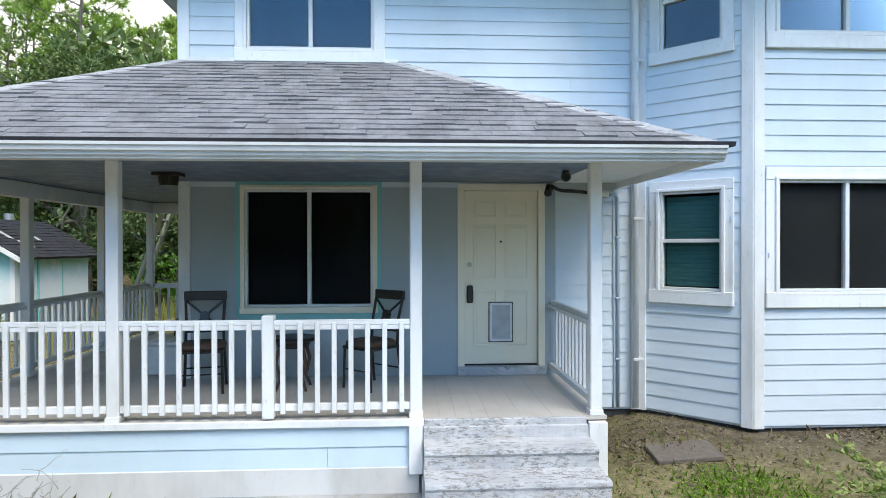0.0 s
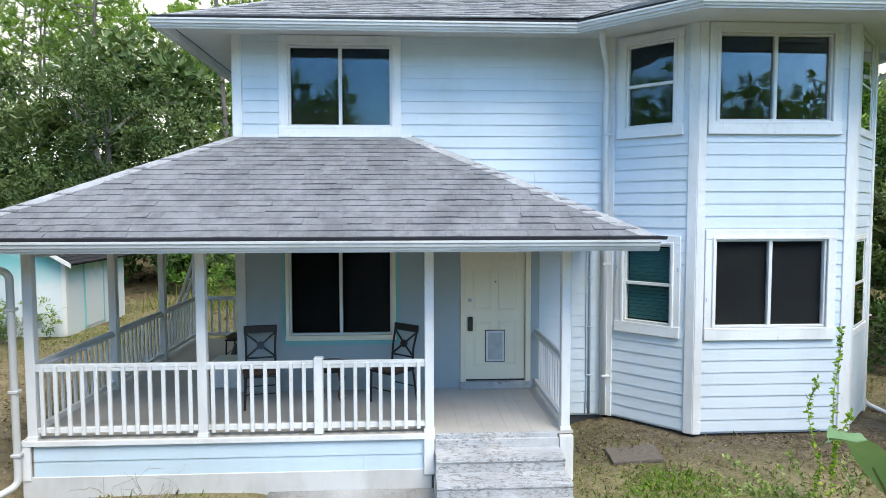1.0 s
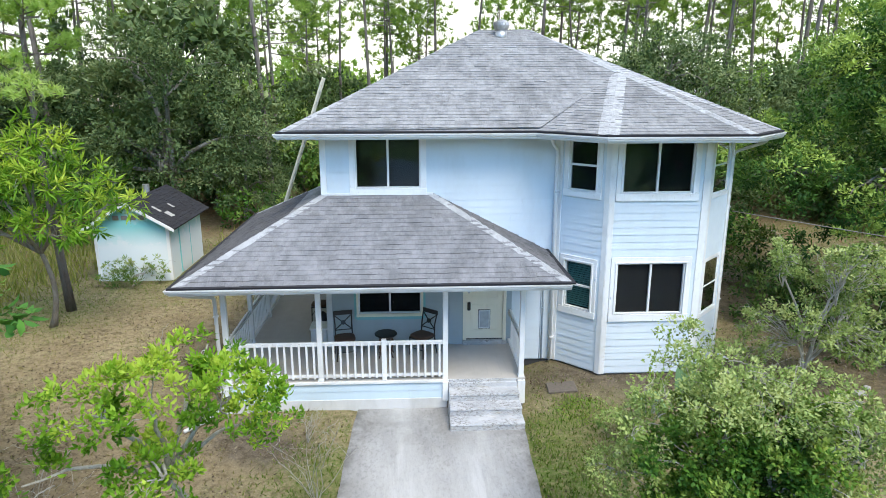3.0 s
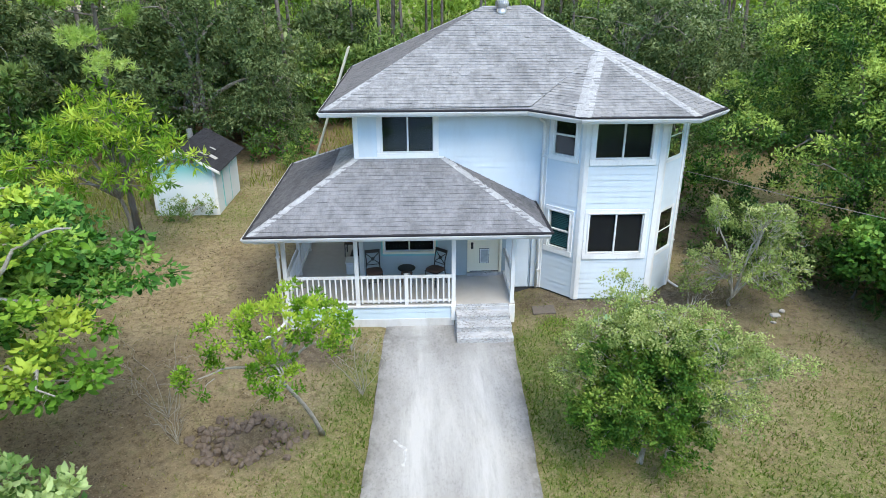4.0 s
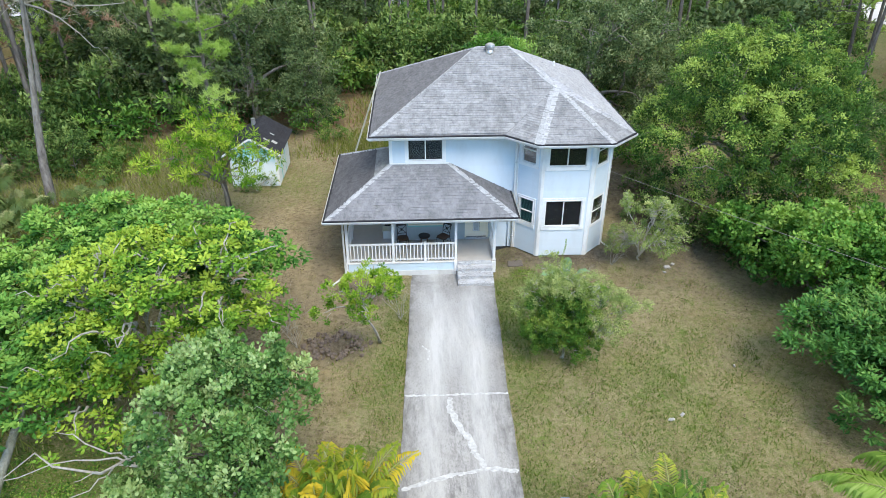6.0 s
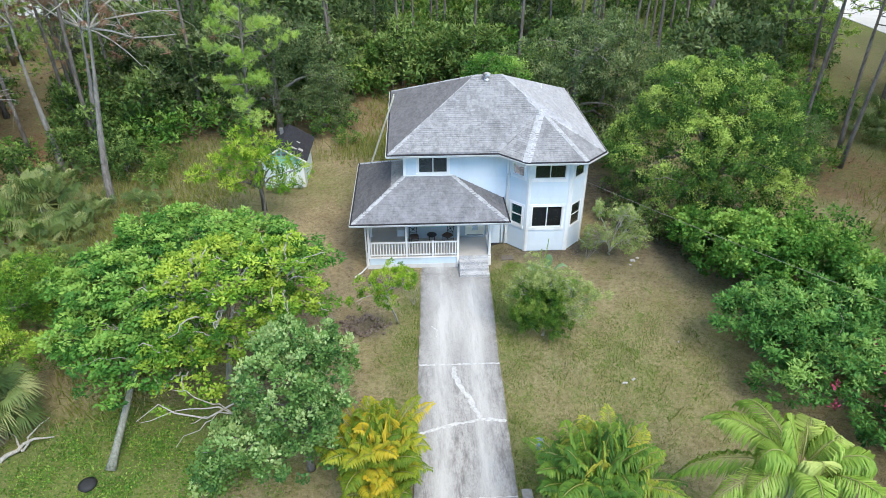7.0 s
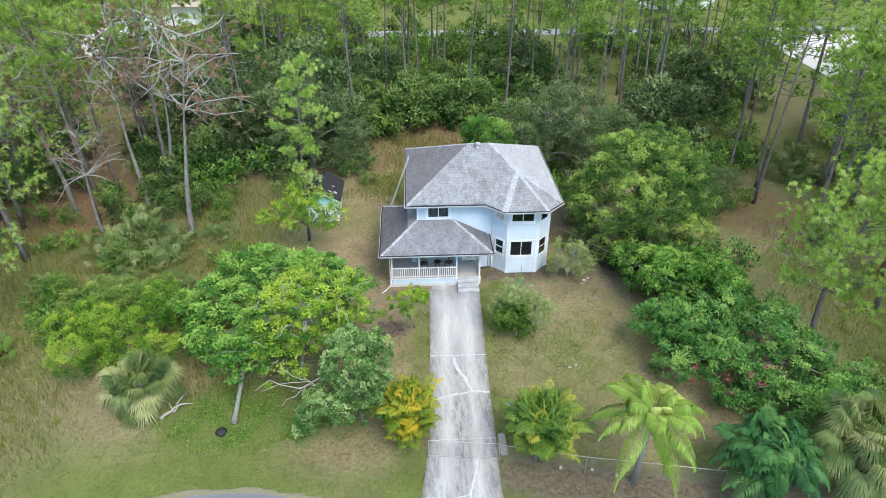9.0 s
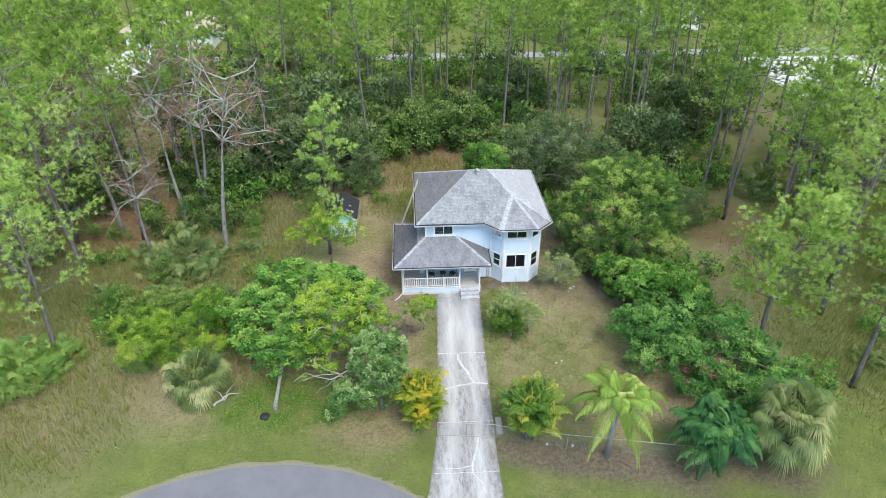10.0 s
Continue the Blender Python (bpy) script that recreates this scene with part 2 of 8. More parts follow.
_m = Mat("lawn_and_litter", 0.95, spec=0.12)
_gr = _m.mix(_m.noise(0.55, 5, 0.7), (0.072, 0.128, 0.016), (0.14, 0.195, 0.033))
_gr = _m.mix(_m.val("MULTIPLY", _m.noise(5, 7, 0.8, (1, 1, 1), 0.47, 0.6), 0.8), _gr, (0.075, 0.105, 0.022))
_th = _m.mix(_m.noise(0.8, 6, 0.7), (0.255, 0.195, 0.112), (0.385, 0.313, 0.19))
_th = _m.mix(_m.val("MULTIPLY", _m.noise(4.5, 8, 0.82, (1, 1, 1), 0.47, 0.6), 0.75), _th, (0.10, 0.072, 0.035))
_st = _m.mix(_m.noise(7, 7, 0.8, (1, 1, 1), 0.44, 0.58), (0.21, 0.18, 0.115), (0.11, 0.12, 0.045))
_nd = _m.mix(_m.noise(4, 7, 0.8, (1, 1, 1), 0.44, 0.58), (0.27, 0.15, 0.085), (0.105, 0.065, 0.038))
_di = _m.mix(_m.noise(4, 8, 0.82, (1, 1, 1), 0.43, 0.58), (0.165, 0.134, 0.10), (0.075, 0.06, 0.042))
_f = _m.val("ADD", _m.attr("green"), _m.val("SUBTRACT", _m.noise(1.6, 8, 0.8, (1, 1, 1), 0.36, 0.64), 0.5))
_f2 = _m.val("SUBTRACT", _f, _m.val("MULTIPLY", _m.noise(16, 5, 0.75, (1, 1, 1), 0.47, 0.62), 0.5))
_c = _m.mix(_f2, _th, _gr)
_c = _m.mix(_m.val("MULTIPLY", _m.attr("straw"), _m.noise(1.1, 5, 0.7, (1, 1, 1), 0.3, 0.55)), _c, _st)
_c = _m.mix(_m.val("MULTIPLY", _m.attr("needle"), _m.noise(0.6, 6, 0.75, (1, 1, 1), 0.34, 0.54)), _c, _nd)
_d2 = _m.val("ADD", _m.attr("dirt"), _m.val("MULTIPLY", _m.val("SUBTRACT", _m.noise(2.5, 7, 0.8, (1, 1, 1), 0.4, 0.62), 0.5), _m.val("MULTIPLY", _m.attr("dirt"), 1.6)))
_c = _m.mix(_d2, _c, _di)
_c = _m.mix(_m.val("MULTIPLY", _m.noise(30, 6, 0.8, (1, 1, 1), 0.5, 0.6), 0.45), _c, (0.07, 0.06, 0.03))
_c = _m.mix(_m.val("MULTIPLY", _m.noise(24, 5, 0.8, (1, 1, 1), 0.53, 0.62), 0.3), _c, (0.40, 0.34, 0.21))
GROUND = _m.color(_c).bump(_m.noise(26, 7, 0.8), 0.5, 0.02).m

_m = Mat("shed_paint", 0.6)
_z = _m.node("ShaderNodeSeparateXYZ")
_m.link(_m.node("ShaderNodeNewGeometry").outputs["Position"], _z.inputs[0])
_r = _m.node("ShaderNodeMapRange")
_r.inputs["From Min"].default_value, _r.inputs["From Max"].default_value = 1.9, 1.2
_m.link(_z.outputs["Z"], _r.inputs["Value"])
_f = _m.val("ADD", _r.outputs[0], _m.val("SUBTRACT", _m.noise(2.0, 4, 0.6), 0.5))
_c = _m.mix(_m.val("MULTIPLY", _f, 0.92), (0.24, 0.60, 0.60), (0.74, 0.77, 0.79))
SHEDFRONT = _m.color(_c).bump(_m.noise(40, 4), 0.1, 0.005).m
SHEDTEAL = m_paint("shed_teal_paint", (0.24, 0.60, 0.60), 0.2, 0.1)

L_POINC = m_leaf("feathery_bright_leaves", (0.035, 0.115, 0.014), (0.155, 0.32, 0.03), (0.43, 0.55, 0.07))
L_BIG = m_leaf("glossy_lime_leaves", (0.022, 0.07, 0.015), (0.09, 0.20, 0.032), (0.42, 0.55, 0.12))
L_DARK = m_leaf("dark_oak_leaves", (0.038, 0.076, 0.025), (0.135, 0.195, 0.07), (0.31, 0.37, 0.17))
L_HEDGE = m_leaf("hedge_leaves", (0.026, 0.10, 0.017), (0.125, 0.30, 0.045), (0.36, 0.54, 0.12), 0.33)
L_DEEP = m_leaf("deep_hedge_leaves", (0.026, 0.10, 0.022), (0.115, 0.29, 0.06), (0.34, 0.53, 0.14), 0.33)
L_BROAD = m_leaf("blue_green_leaves", (0.045, 0.125, 0.033), (0.18, 0.34, 0.09), (0.45, 0.58, 0.25))
L_LIME = m_leaf("young_lime_leaves", (0.07, 0.19, 0.014), (0.22, 0.41, 0.03), (0.52, 0.64, 0.09), 0.4)
L_UNDER = m_leaf("woodland_leaves", (0.028, 0.07, 0.016), (0.10, 0.185, 0.04), (0.28, 0.38, 0.11))
L_CORE = m_leaf("fresh_shrub_leaves", (0.03, 0.10, 0.014), (0.12, 0.25, 0.03), (0.34, 0.44, 0.09))
L_DUSTY = m_leaf("dusty_twig_leaves", (0.13, 0.20, 0.05), (0.29, 0.385, 0.11), (0.52, 0.57, 0.23))
L_SHRUB = m_leaf("dusty_shrub_leaves", (0.05, 0.13, 0.02), (0.14, 0.25, 0.045), (0.36, 0.43, 0.11))
L_PINE = m_leaf("pine_needles", (0.085, 0.165, 0.028), (0.26, 0.41, 0.075), (0.52, 0.64, 0.17), 0.42)
L_PINEPALE = m_leaf("pale_pine_needles", (0.19, 0.33, 0.06), (0.45, 0.62, 0.16), (0.70, 0.80, 0.33), 0.48)
L_RUST = m_leaf("dead_needles", (0.16, 0.09, 0.055), (0.27, 0.16, 0.10), (0.36, 0.24, 0.16), 0.2)
L_ARECA = m_leaf("yellow_palm_leaves", (0.09, 0.17, 0.015), (0.27, 0.32, 0.025), (0.58, 0.42, 0.03))
L_ARECAG = m_leaf("green_palm_leaves", (0.05, 0.13, 0.02), (0.16, 0.28, 0.035), (0.52, 0.48, 0.07))
L_DKPALM = m_leaf("dark_palm_leaves", (0.02, 0.08, 0.028), (0.055, 0.17, 0.045), (0.14, 0.28, 0.07))
L_ROYAL = m_leaf("pale_palm_leaves", (0.13, 0.25, 0.03), (0.29, 0.43, 0.07), (0.56, 0.63, 0.20))
L_SABAL = m_leaf("fan_palm_leaves", (0.05, 0.096, 0.03), (0.165, 0.235, 0.068), (0.46, 0.46, 0.21), 0.25, 0.5)
L_STRAW = m_leaf("dry_fronds", (0.16, 0.12, 0.08), (0.28, 0.23, 0.16), (0.40, 0.35, 0.27), 0.2)
L_GRASS = m_leaf("grass_blades", (0.07, 0.14, 0.013), (0.145, 0.205, 0.03), (0.28, 0.24, 0.095), 0.3)
L_FIELD = m_leaf("tall_field_grass", (0.12, 0.18, 0.025), (0.27, 0.29, 0.07), (0.42, 0.37, 0.19), 0.4)
L_FRESH = m_leaf("pale_green_fans", (0.06, 0.15, 0.03), (0.21, 0.35, 0.07), (0.45, 0.56, 0.17))
L_LITTER = m_leaf("fallen_leaves", (0.06, 0.043, 0.028), (0.17, 0.128, 0.08), (0.38, 0.32, 0.225), 0.1, 0.8)
FLOWER = m_flat("magenta_bracts", (0.30, 0.03, 0.08), 0.6)
L_FEATHER = m_leaf("deep_green_feathery_leaves", (0.026, 0.105, 0.02), (0.115, 0.29, 0.045), (0.32, 0.50, 0.10))
GREENBARK = m_bark("mossy_bark", (0.13, 0.14, 0.10), (0.30, 0.31, 0.25), 12)

# ---- mesh helpers ----


class MB:
    def __init__(self):
        self.v, self.f = [], []

    def add(self, vs, fs):
        o = len(self.v)
        self.v += [tuple(p) for p in vs]
        self.f += [tuple(i + o for i in q) for q in fs]
        return self

    def box(self, x0, x1, y0, y1, z0, z1, b=0.0, m=None):
        """A box, with chamfered edges where b is given."""
        lo, hi = (x0, y0, z0), (x1, y1, z1)
        if b <= 0:
            vs = [(x, y, z) for x in (x0, x1) for y in (y0, y1) for z in (z0, z1)]
            fs = [(0, 1, 3, 2), (4, 6, 7, 5), (0, 4, 5, 1), (2, 3, 7, 6), (0, 2, 6, 4), (1, 5, 7, 3)]
        else:
            vs, ix = [], {}
            for s in [(i, j, k) for i in (0, 1) for j in (0, 1) for k in (0, 1)]:
                for ax in range(3):
                    ix[s, ax] = len(vs)
                    vs.append(tuple((hi if s[a] else lo)[a] + (0 if a == ax else (-b if s[a] else b)) for a in range(3)))
            fs = []
            for ax in range(3):
                a, c = [(1, 2), (2, 0), (0, 1)][ax]
                for e in (0, 1):
                    q = []
                    for i, j in ((0, 0), (1, 0), (1, 1), (0, 1)):
                        s = [0, 0, 0]
                        s[ax], s[a], s[c] = e, i, j
                        q.append(ix[tuple(s), ax])
                    fs.append(tuple(q if e else q[::-1]))
                for i in (0, 1):
                    for j in (0, 1):
                        s0, s1 = [0, 0, 0], [0, 0, 0]
                        s0[a] = s1[a] = i
                        s0[c] = s1[c] = j
                        s1[ax] = 1
                        q = [ix[tuple(s0), a], ix[tuple(s1), a], ix[tuple(s1), c], ix[tuple(s0), c]]
                        fs.append(tuple(q if (i == j) else q[::-1]))
            for s in [(i, j, k) for i in (0, 1) for j in (0, 1) for k in (0, 1)]:
                q = [ix[s, 0], ix[s, 1], ix[s, 2]]
                fs.append(tuple(q if sum(s) % 2 else q[::-1]))
        if m is not None:
            vs = [m @ Vector(p) for p in vs]
        return self.add(vs, fs)

    def tube(self, pts, rad, n=8, cap=True):
        """A tube along points, with one radius or a radius a point."""
        pts = [Vector(p) for p in pts]
        rad = [rad] * len(pts) if isinstance(rad, (int, float)) else rad
        o, vs, fs = 0, [], []
        ref = None
        for i, p in enumerate(pts):
            d = (pts[min(i + 1, len(pts) - 1)] - pts[max(i - 1, 0)]).normalized()
            if ref is None:
                ref = d.orthogonal().normalized()
            ref = (ref - d * ref.dot(d)).normalized()
            s = d.cross(ref)
            for k in range(n):
                a = 2 * math.pi * k / n
                vs.append(p + (ref * math.cos(a) + s * math.sin(a)) * rad[i])
        for i in range(len(pts) - 1):
            for k in range(n):
                k2 = (k + 1) % n
                fs.append((i * n + k, i * n + k2, (i + 1) * n + k2, (i + 1) * n + k))
        if cap:
            fs.append(tuple(range(n))[::-1])
            fs.append(tuple((len(pts) - 1) * n + k for k in range(n)))
        return self.add(vs, fs)

    def slab(self, poly, z0, z1):
        """An upright prism over a plan polygon (counterclockwise)."""
        n = len(poly)
        vs = [(x, y, z0) for x, y in poly] + [(x, y, z1) for x, y in poly]
        fs = [tuple(range(n))[::-1], tuple(range(n, 2 * n))]
        fs += [(i, (i + 1) % n, n + (i + 1) % n, n + i) for i in range(n)]
        return self.add(vs, fs)

    def sweep(self, path, prof, closed=False):
        """A closed profile of (out, up) along a level path; out is to the right of the way."""
        n, k = len(path), len(prof)
        vs, fs = [], []
        for i in range(n):
            p = Vector(path[i])
            a = Vector(path[i - 1]) if (i or closed) else None
            b = Vector(path[(i + 1) % n]) if (i < n - 1 or closed) else None
            d0 = (p - a).normalized() if a is not None else (b - p).normalized()
            d1 = (b - p).normalized() if b is not None else d0
            n0, n1 = Vector((d0.y, -d0.x, 0)), Vector((d1.y, -d1.x, 0))
            m = (n0 + n1)
            m = m / max(m.dot(n0), 0.3)
            for o, u in prof:
                vs.append(p + m * o + Vector((0, 0, u)))
        for i in range(n if closed else n - 1):
            j = (i + 1) % n
            for q in range(k):
                r = (q + 1) % k
                fs.append((i * k + q, j * k + q, j * k + r, i * k + r))
        if not closed:
            fs += [tuple(range(k))[::-1], tuple((n - 1) * k + q for q in range(k))]
        return self.add(vs, fs)

    def mesh(self, name):
        me = bpy.data.meshes.new(name)
        me.from_pydata(self.v, [], self.f)
        me.update()
        return me


def fast_mesh(name, verts, faces, tint=None):
    """A mesh from arrays; faces is n x 3 or n x 4."""
    me = bpy.data.meshes.new(name)
    nv, (nf, k) = len(verts), faces.shape
    me.vertices.add(nv), me.loops.add(nf * k), me.polygons.add(nf)
    me.vertices.foreach_set("co", np.ascontiguousarray(verts, dtype=np.float32).ravel())
    me.loops.foreach_set("vertex_index", np.ascontiguousarray(faces, dtype=np.int32).ravel())
    me.polygons.foreach_set("loop_start", np.arange(0, nf * k, k, dtype=np.int32))
    if tint is not None:
        a = me.attributes.new("tint", "FLOAT", "POINT")
        a.data.foreach_set("value", np.ascontiguousarray(np.clip(tint, 0, 1), dtype=np.float32))
    me.update(calc_edges=True)
    return me


def thing(name, at, label, category, group="", kind=""):
    ob = new(name)
    ob.empty_display_size = 0.2
    ob.matrix_world = at if isinstance(at, Matrix) else Matrix.Translation(at)
    return tagged(ob, label, category, group, kind)


def part(name, mb, material, parent=None, label="", smooth=False):
    """Links a mesh builder or mesh as one object, under a thing or a part."""
    me = mb.mesh(name) if isinstance(mb, MB) else mb
    if not me.materials:
        me.materials.append(material)
    if smooth:
        me.polygons.foreach_set("use_smooth", [True] * len(me.polygons))
    ob = new(name, me)
    if parent is not None:
        ob.parent = parent
        bpy_inv = Matrix.Identity(4)
        p = parent
        chain = []
        while p is not None:
            chain.append(p)
            p = p.parent
        for q in reversed(chain):
            bpy_inv = bpy_inv @ q.matrix_parent_inverse @ q.matrix_basis
        ob.matrix_parent_inverse = bpy_inv.inverted()
    return tagged(ob, label)


def structure(name, mb, material, label, category):
    return tagged(part(name, mb, material), label, category, "", "structure")

# ---- house: plan ----
WX0, WX1, WY0, WY1 = -2.54, 6.5, 7.2, 15.4      # outer walls
BAY = [(2.65, 7.2), (3.53, 6.32), (5.62, 6.32), (6.5, 7.2)]
WALL_Z0, WALL_Z1, EAVE_Z = 0.22, 5.556, 5.59
FLOOR_Z, LAP = 0.64, 0.158


class Face:
    """One outer wall face: s along it, n out of it, z up."""

    def __init__(self, p0, p1):
        self.p, q = Vector((*p0, 0)), Vector((*p1, 0))
        self.len = (q - self.p).length
        self.d = (q - self.p).normalized()
        self.n = Vector((self.d.y, -self.d.x, 0))
        self.m = Matrix(((self.d.x, self.n.x, 0, self.p.x), (self.d.y, self.n.y, 0, self.p.y), (0, 0, 1, 0), (0, 0, 0, 1)))

    def box(self, mb, s0, s1, n0, n1, z0, z1, b=0.0):
        mb.box(s0, s1, n0, n1, z0, z1, b, self.m)
        return mb


def wall(name, face, z0, z1, holes, label, thick=0.14):
    ss = sorted({0.0, face.len, *[h[0] for h in holes], *[h[1] for h in holes]})
    mb = MB()
    for a, b in zip(ss, ss[1:]):
        zs = sorted([z0, z1] + [z for h in holes if h[0] < (a + b) / 2 < h[1] for z in h[2:]])
        for i in range(0, len(zs), 2):
            if zs[i + 1] - zs[i] > 0.01:
                face.box(mb, a, b, -thick, 0, zs[i], zs[i + 1])
    return structure(name, mb, SIDING, label, "wall")


def boards(parent, face, z0, z1, holes, ends=(0.0, 0.0), mat=None, lap=LAP, seed=1):
    """Lapped siding boards as pieces of a wall, cut round the holes."""
    rng = random.Random(seed)
    rows = int(round((z1 - z0) / lap))
    for k in range(rows):
        a = z0 + k * lap
        b = min(a + lap + 0.012, z1)
        cuts = [(ends[0], face.len - ends[1])]
        for h in holes:
            if h[2] < a + lap * 0.9 and h[3] > a + lap * 0.1:
                nxt = []
                for c in cuts:
                    if h[0] > c[0]:
                        nxt.append((c[0], min(c[1], h[0])))
                    if h[1] < c[1]:
                        nxt.append((max(c[0], h[1]), c[1]))
                cuts = [c for c in nxt if c[1] - c[0] > 0.02]
        for c in cuts:
            s = c[0]
            while s < c[1] - 1e-6:
                e = min(c[1], s + rng.uniform(3.6, 5.4))
                if c[1] - e < 0.5:
                    e = c[1]
                mb, g = MB(), rng.uniform(-0.0015, 0.0015)
                t0, t1 = 0.0235 + g, 0.011
                vs = []
                for x in (s + 0.001, e - 0.001):
                    vs += [face.m @ Vector(p) for p in ((x, 0.0, a), (x, t0, a), (x, t0, a + 0.004), (x, t1, b), (x, 0.0, b))]
                fs = [(i, (i + 1) % 5, 5 + (i + 1) % 5, 5 + i) for i in range(5)] + [(4, 3, 2, 1, 0), (5, 6, 7, 8, 9)]
                mb.add(vs, fs)
                part("siding_board", mb, mat or SIDING, parent)
                s = e


def window(name, face, s0, s1, z0, z1, trim, kind, label, sill=0.05, blind=False, tmat=None, teal=False, flush=False):
    """Casing, sash, panes and an added black sheet behind, in one opening. Sizes are those of the casing's outside."""
    w = thing(name, face.m @ Vector(((s0 + s1) / 2, 0, z0)), label, "window", "", "structure")
    tm = tmat or WHITE
    o0, o1, y0, y1 = s0 + trim, s1 - trim, z0 + trim + sill * 0.4, z1 - trim
    if teal:
        for n, q in (("teal_band", (s0 - 0.05, s0, z0 - 0.05, z1 + 0.05)), ("teal_band", (s1, s1 + 0.05, z0 - 0.05, z1 + 0.05)),
                     ("teal_band", (s0, s1, z1, z1 + 0.05)), ("teal_band", (s0, s1, z0 - 0.07, z0))):
            part(n, face.box(MB(), q[0], q[1], 0.0, 0.041, q[2], q[3]), TEAL, w, "old teal paint showing round the window")
    pr, fo, go = (0.02, 0.012, 0.024) if flush else (0.045, 0.03, 0.0)
    part("jamb_casing", face.box(MB(), s0, o0, -0.02, pr, y0, y1, 0.004), tm, w)
    part("jamb_casing", face.box(MB(), o1, s1, -0.02, pr, y0, y1, 0.004), tm, w)
    part("head_casing", face.box(MB(), s0, s1, -0.02, pr + 0.004, y1, z1, 0.004), tm, w)
    part("window_sill", face.box(MB(), s0 - 0.004, s1 + 0.004, -0.02, pr + 0.02, z0, y0, 0.006), tm, w)
    bd = MB()
    for q in ((o0 - 0.035, o0, y0 - 0.035, y1 + 0.035), (o1, o1 + 0.035, y0 - 0.035, y1 + 0.035), (o0, o1, y1, y1 + 0.035), (o0, o1, y0 - 0.035, y0)):
        face.box(bd, q[0], q[1], 0.006 if flush else 0.03, pr + (0.006 if flush else 0.022), q[2], q[3], 0.005)
    part("inner_casing", bd, tm, w)
    fr = MB()
    f = 0.028
    for q in ((o0, o0 + f, y0, y1), (o1 - f, o1, y0, y1), (o0 + f, o1 - f, y1 - f, y1), (o0 + f, o1 - f, y0, y0 + f)):
        face.box(fr, q[0], q[1], -0.05, fo, q[2], q[3], 0.003)
    part("window_frame", fr, PLASTIC, w)
    if kind == "slider":
        mid = (o0 + o1) / 2
        part("meeting_stile", face.box(MB(), mid - 0.022, mid + 0.022, -0.045, fo - 0.004, y0 + f, y1 - f, 0.003), PLASTIC, w)
        spans = ((o0 + f, mid - 0.022, y0 + f, y1 - f), (mid + 0.022, o1 - f, y0 + f, y1 - f))
    else:
        mid = (y0 + y1) / 2
        part("meeting_rail", face.box(MB(), o0 + f, o1 - f, -0.045, fo - 0.004, mid - 0.02, mid + 0.02, 0.003), PLASTIC, w)
        spans = ((o0 + f, o1 - f, y0 + f, mid - 0.02), (o0 + f, o1 - f, mid + 0.02, y1 - f))
    for i, q in enumerate(spans):
        d = -0.006 * i
        ob = part("pane", face.box(MB(), q[0], q[1], -0.02 + d + go, -0.014 + d + go, q[2], q[3]), GLASS_UP if z0 > 3 and face is not F_BR else GLASS, w, "clear dark-looking glass pane")
        ob.visible_shadow = False
    if blind:
        n = int((y1 - y0 - 0.06) / 0.05)
        part("screen", face.box(MB(), o0, o1, -0.135, -0.125, y0, y1), ROOM_BLACK, w)
        for i in range(n):
            z = y0 + 0.04 + i * 0.05
            m = MB()
            vs = [face.m @ Vector(p) for p in ((o0 + f, -0.10, z), (o1 - f, -0.10, z), (o1 - f, -0.075, z + 0.046), (o0 + f, -0.075, z + 0.046),
                                              (o0 + f, -0.098, z - 0.002), (o1 - f, -0.098, z - 0.002), (o1 - f, -0.073, z + 0.044), (o0 + f, -0.073, z + 0.044))]
            m.add(vs, [(0, 1, 2, 3), (7, 6, 5, 4), (0, 4, 5, 1), (1, 5, 6, 2), (2, 6, 7, 3), (3, 7, 4, 0)])
            part("blind_slat", m, BLIND, w)
    else:
        part("screen", face.box(MB(), o0, o1, -0.046 + go, -0.04 + go, y0, y1), ROOM_BLACK, w, "added black sheet that keeps the room behind dark")
    if z0 < 3 and trim > 0.1:
        for sx, f_ in (((s0 + 0.018, 0.3),) if kind == "slider" else ((s0 + 0.014, 0.66), (s1 - 0.03, 0.68))):
            zz = y0 + f_ * (y1 - y0)
            part("shutter_clip", face.box(MB(), sx, sx + 0.016, pr, pr + 0.012, zz, zz + 0.055, 0.003), GREYPLASTIC, w, "small grey shutter clip")
    return (o0, o1, y0, y1)


def corner_board(face, s0, s1, z0, z1, parent, n1=0.04):
    return part("corner_board", face.box(MB(), s0, s1, -0.01, n1, z0, z1, 0.005), WHITE, parent)


F_FRONT = Face((WX0, WY0), BAY[0])
F_BL, F_BF, F_BR = Face(BAY[0], BAY[1]), Face(BAY[1], BAY[2]), Face(BAY[2], BAY[3])
F_RIGHT, F_BACK, F_LEFT = Face((WX1, WY0), (WX1, WY1)), Face((WX1, WY1), (WX0, WY1)), Face((WX0, WY1), (WX0, WY0))


def cut(s0, s1, z0, z1, trim, sill=0.05):
    return (s0 + trim, s1 - trim, z0 + trim + sill * 0.4, z1 - trim)


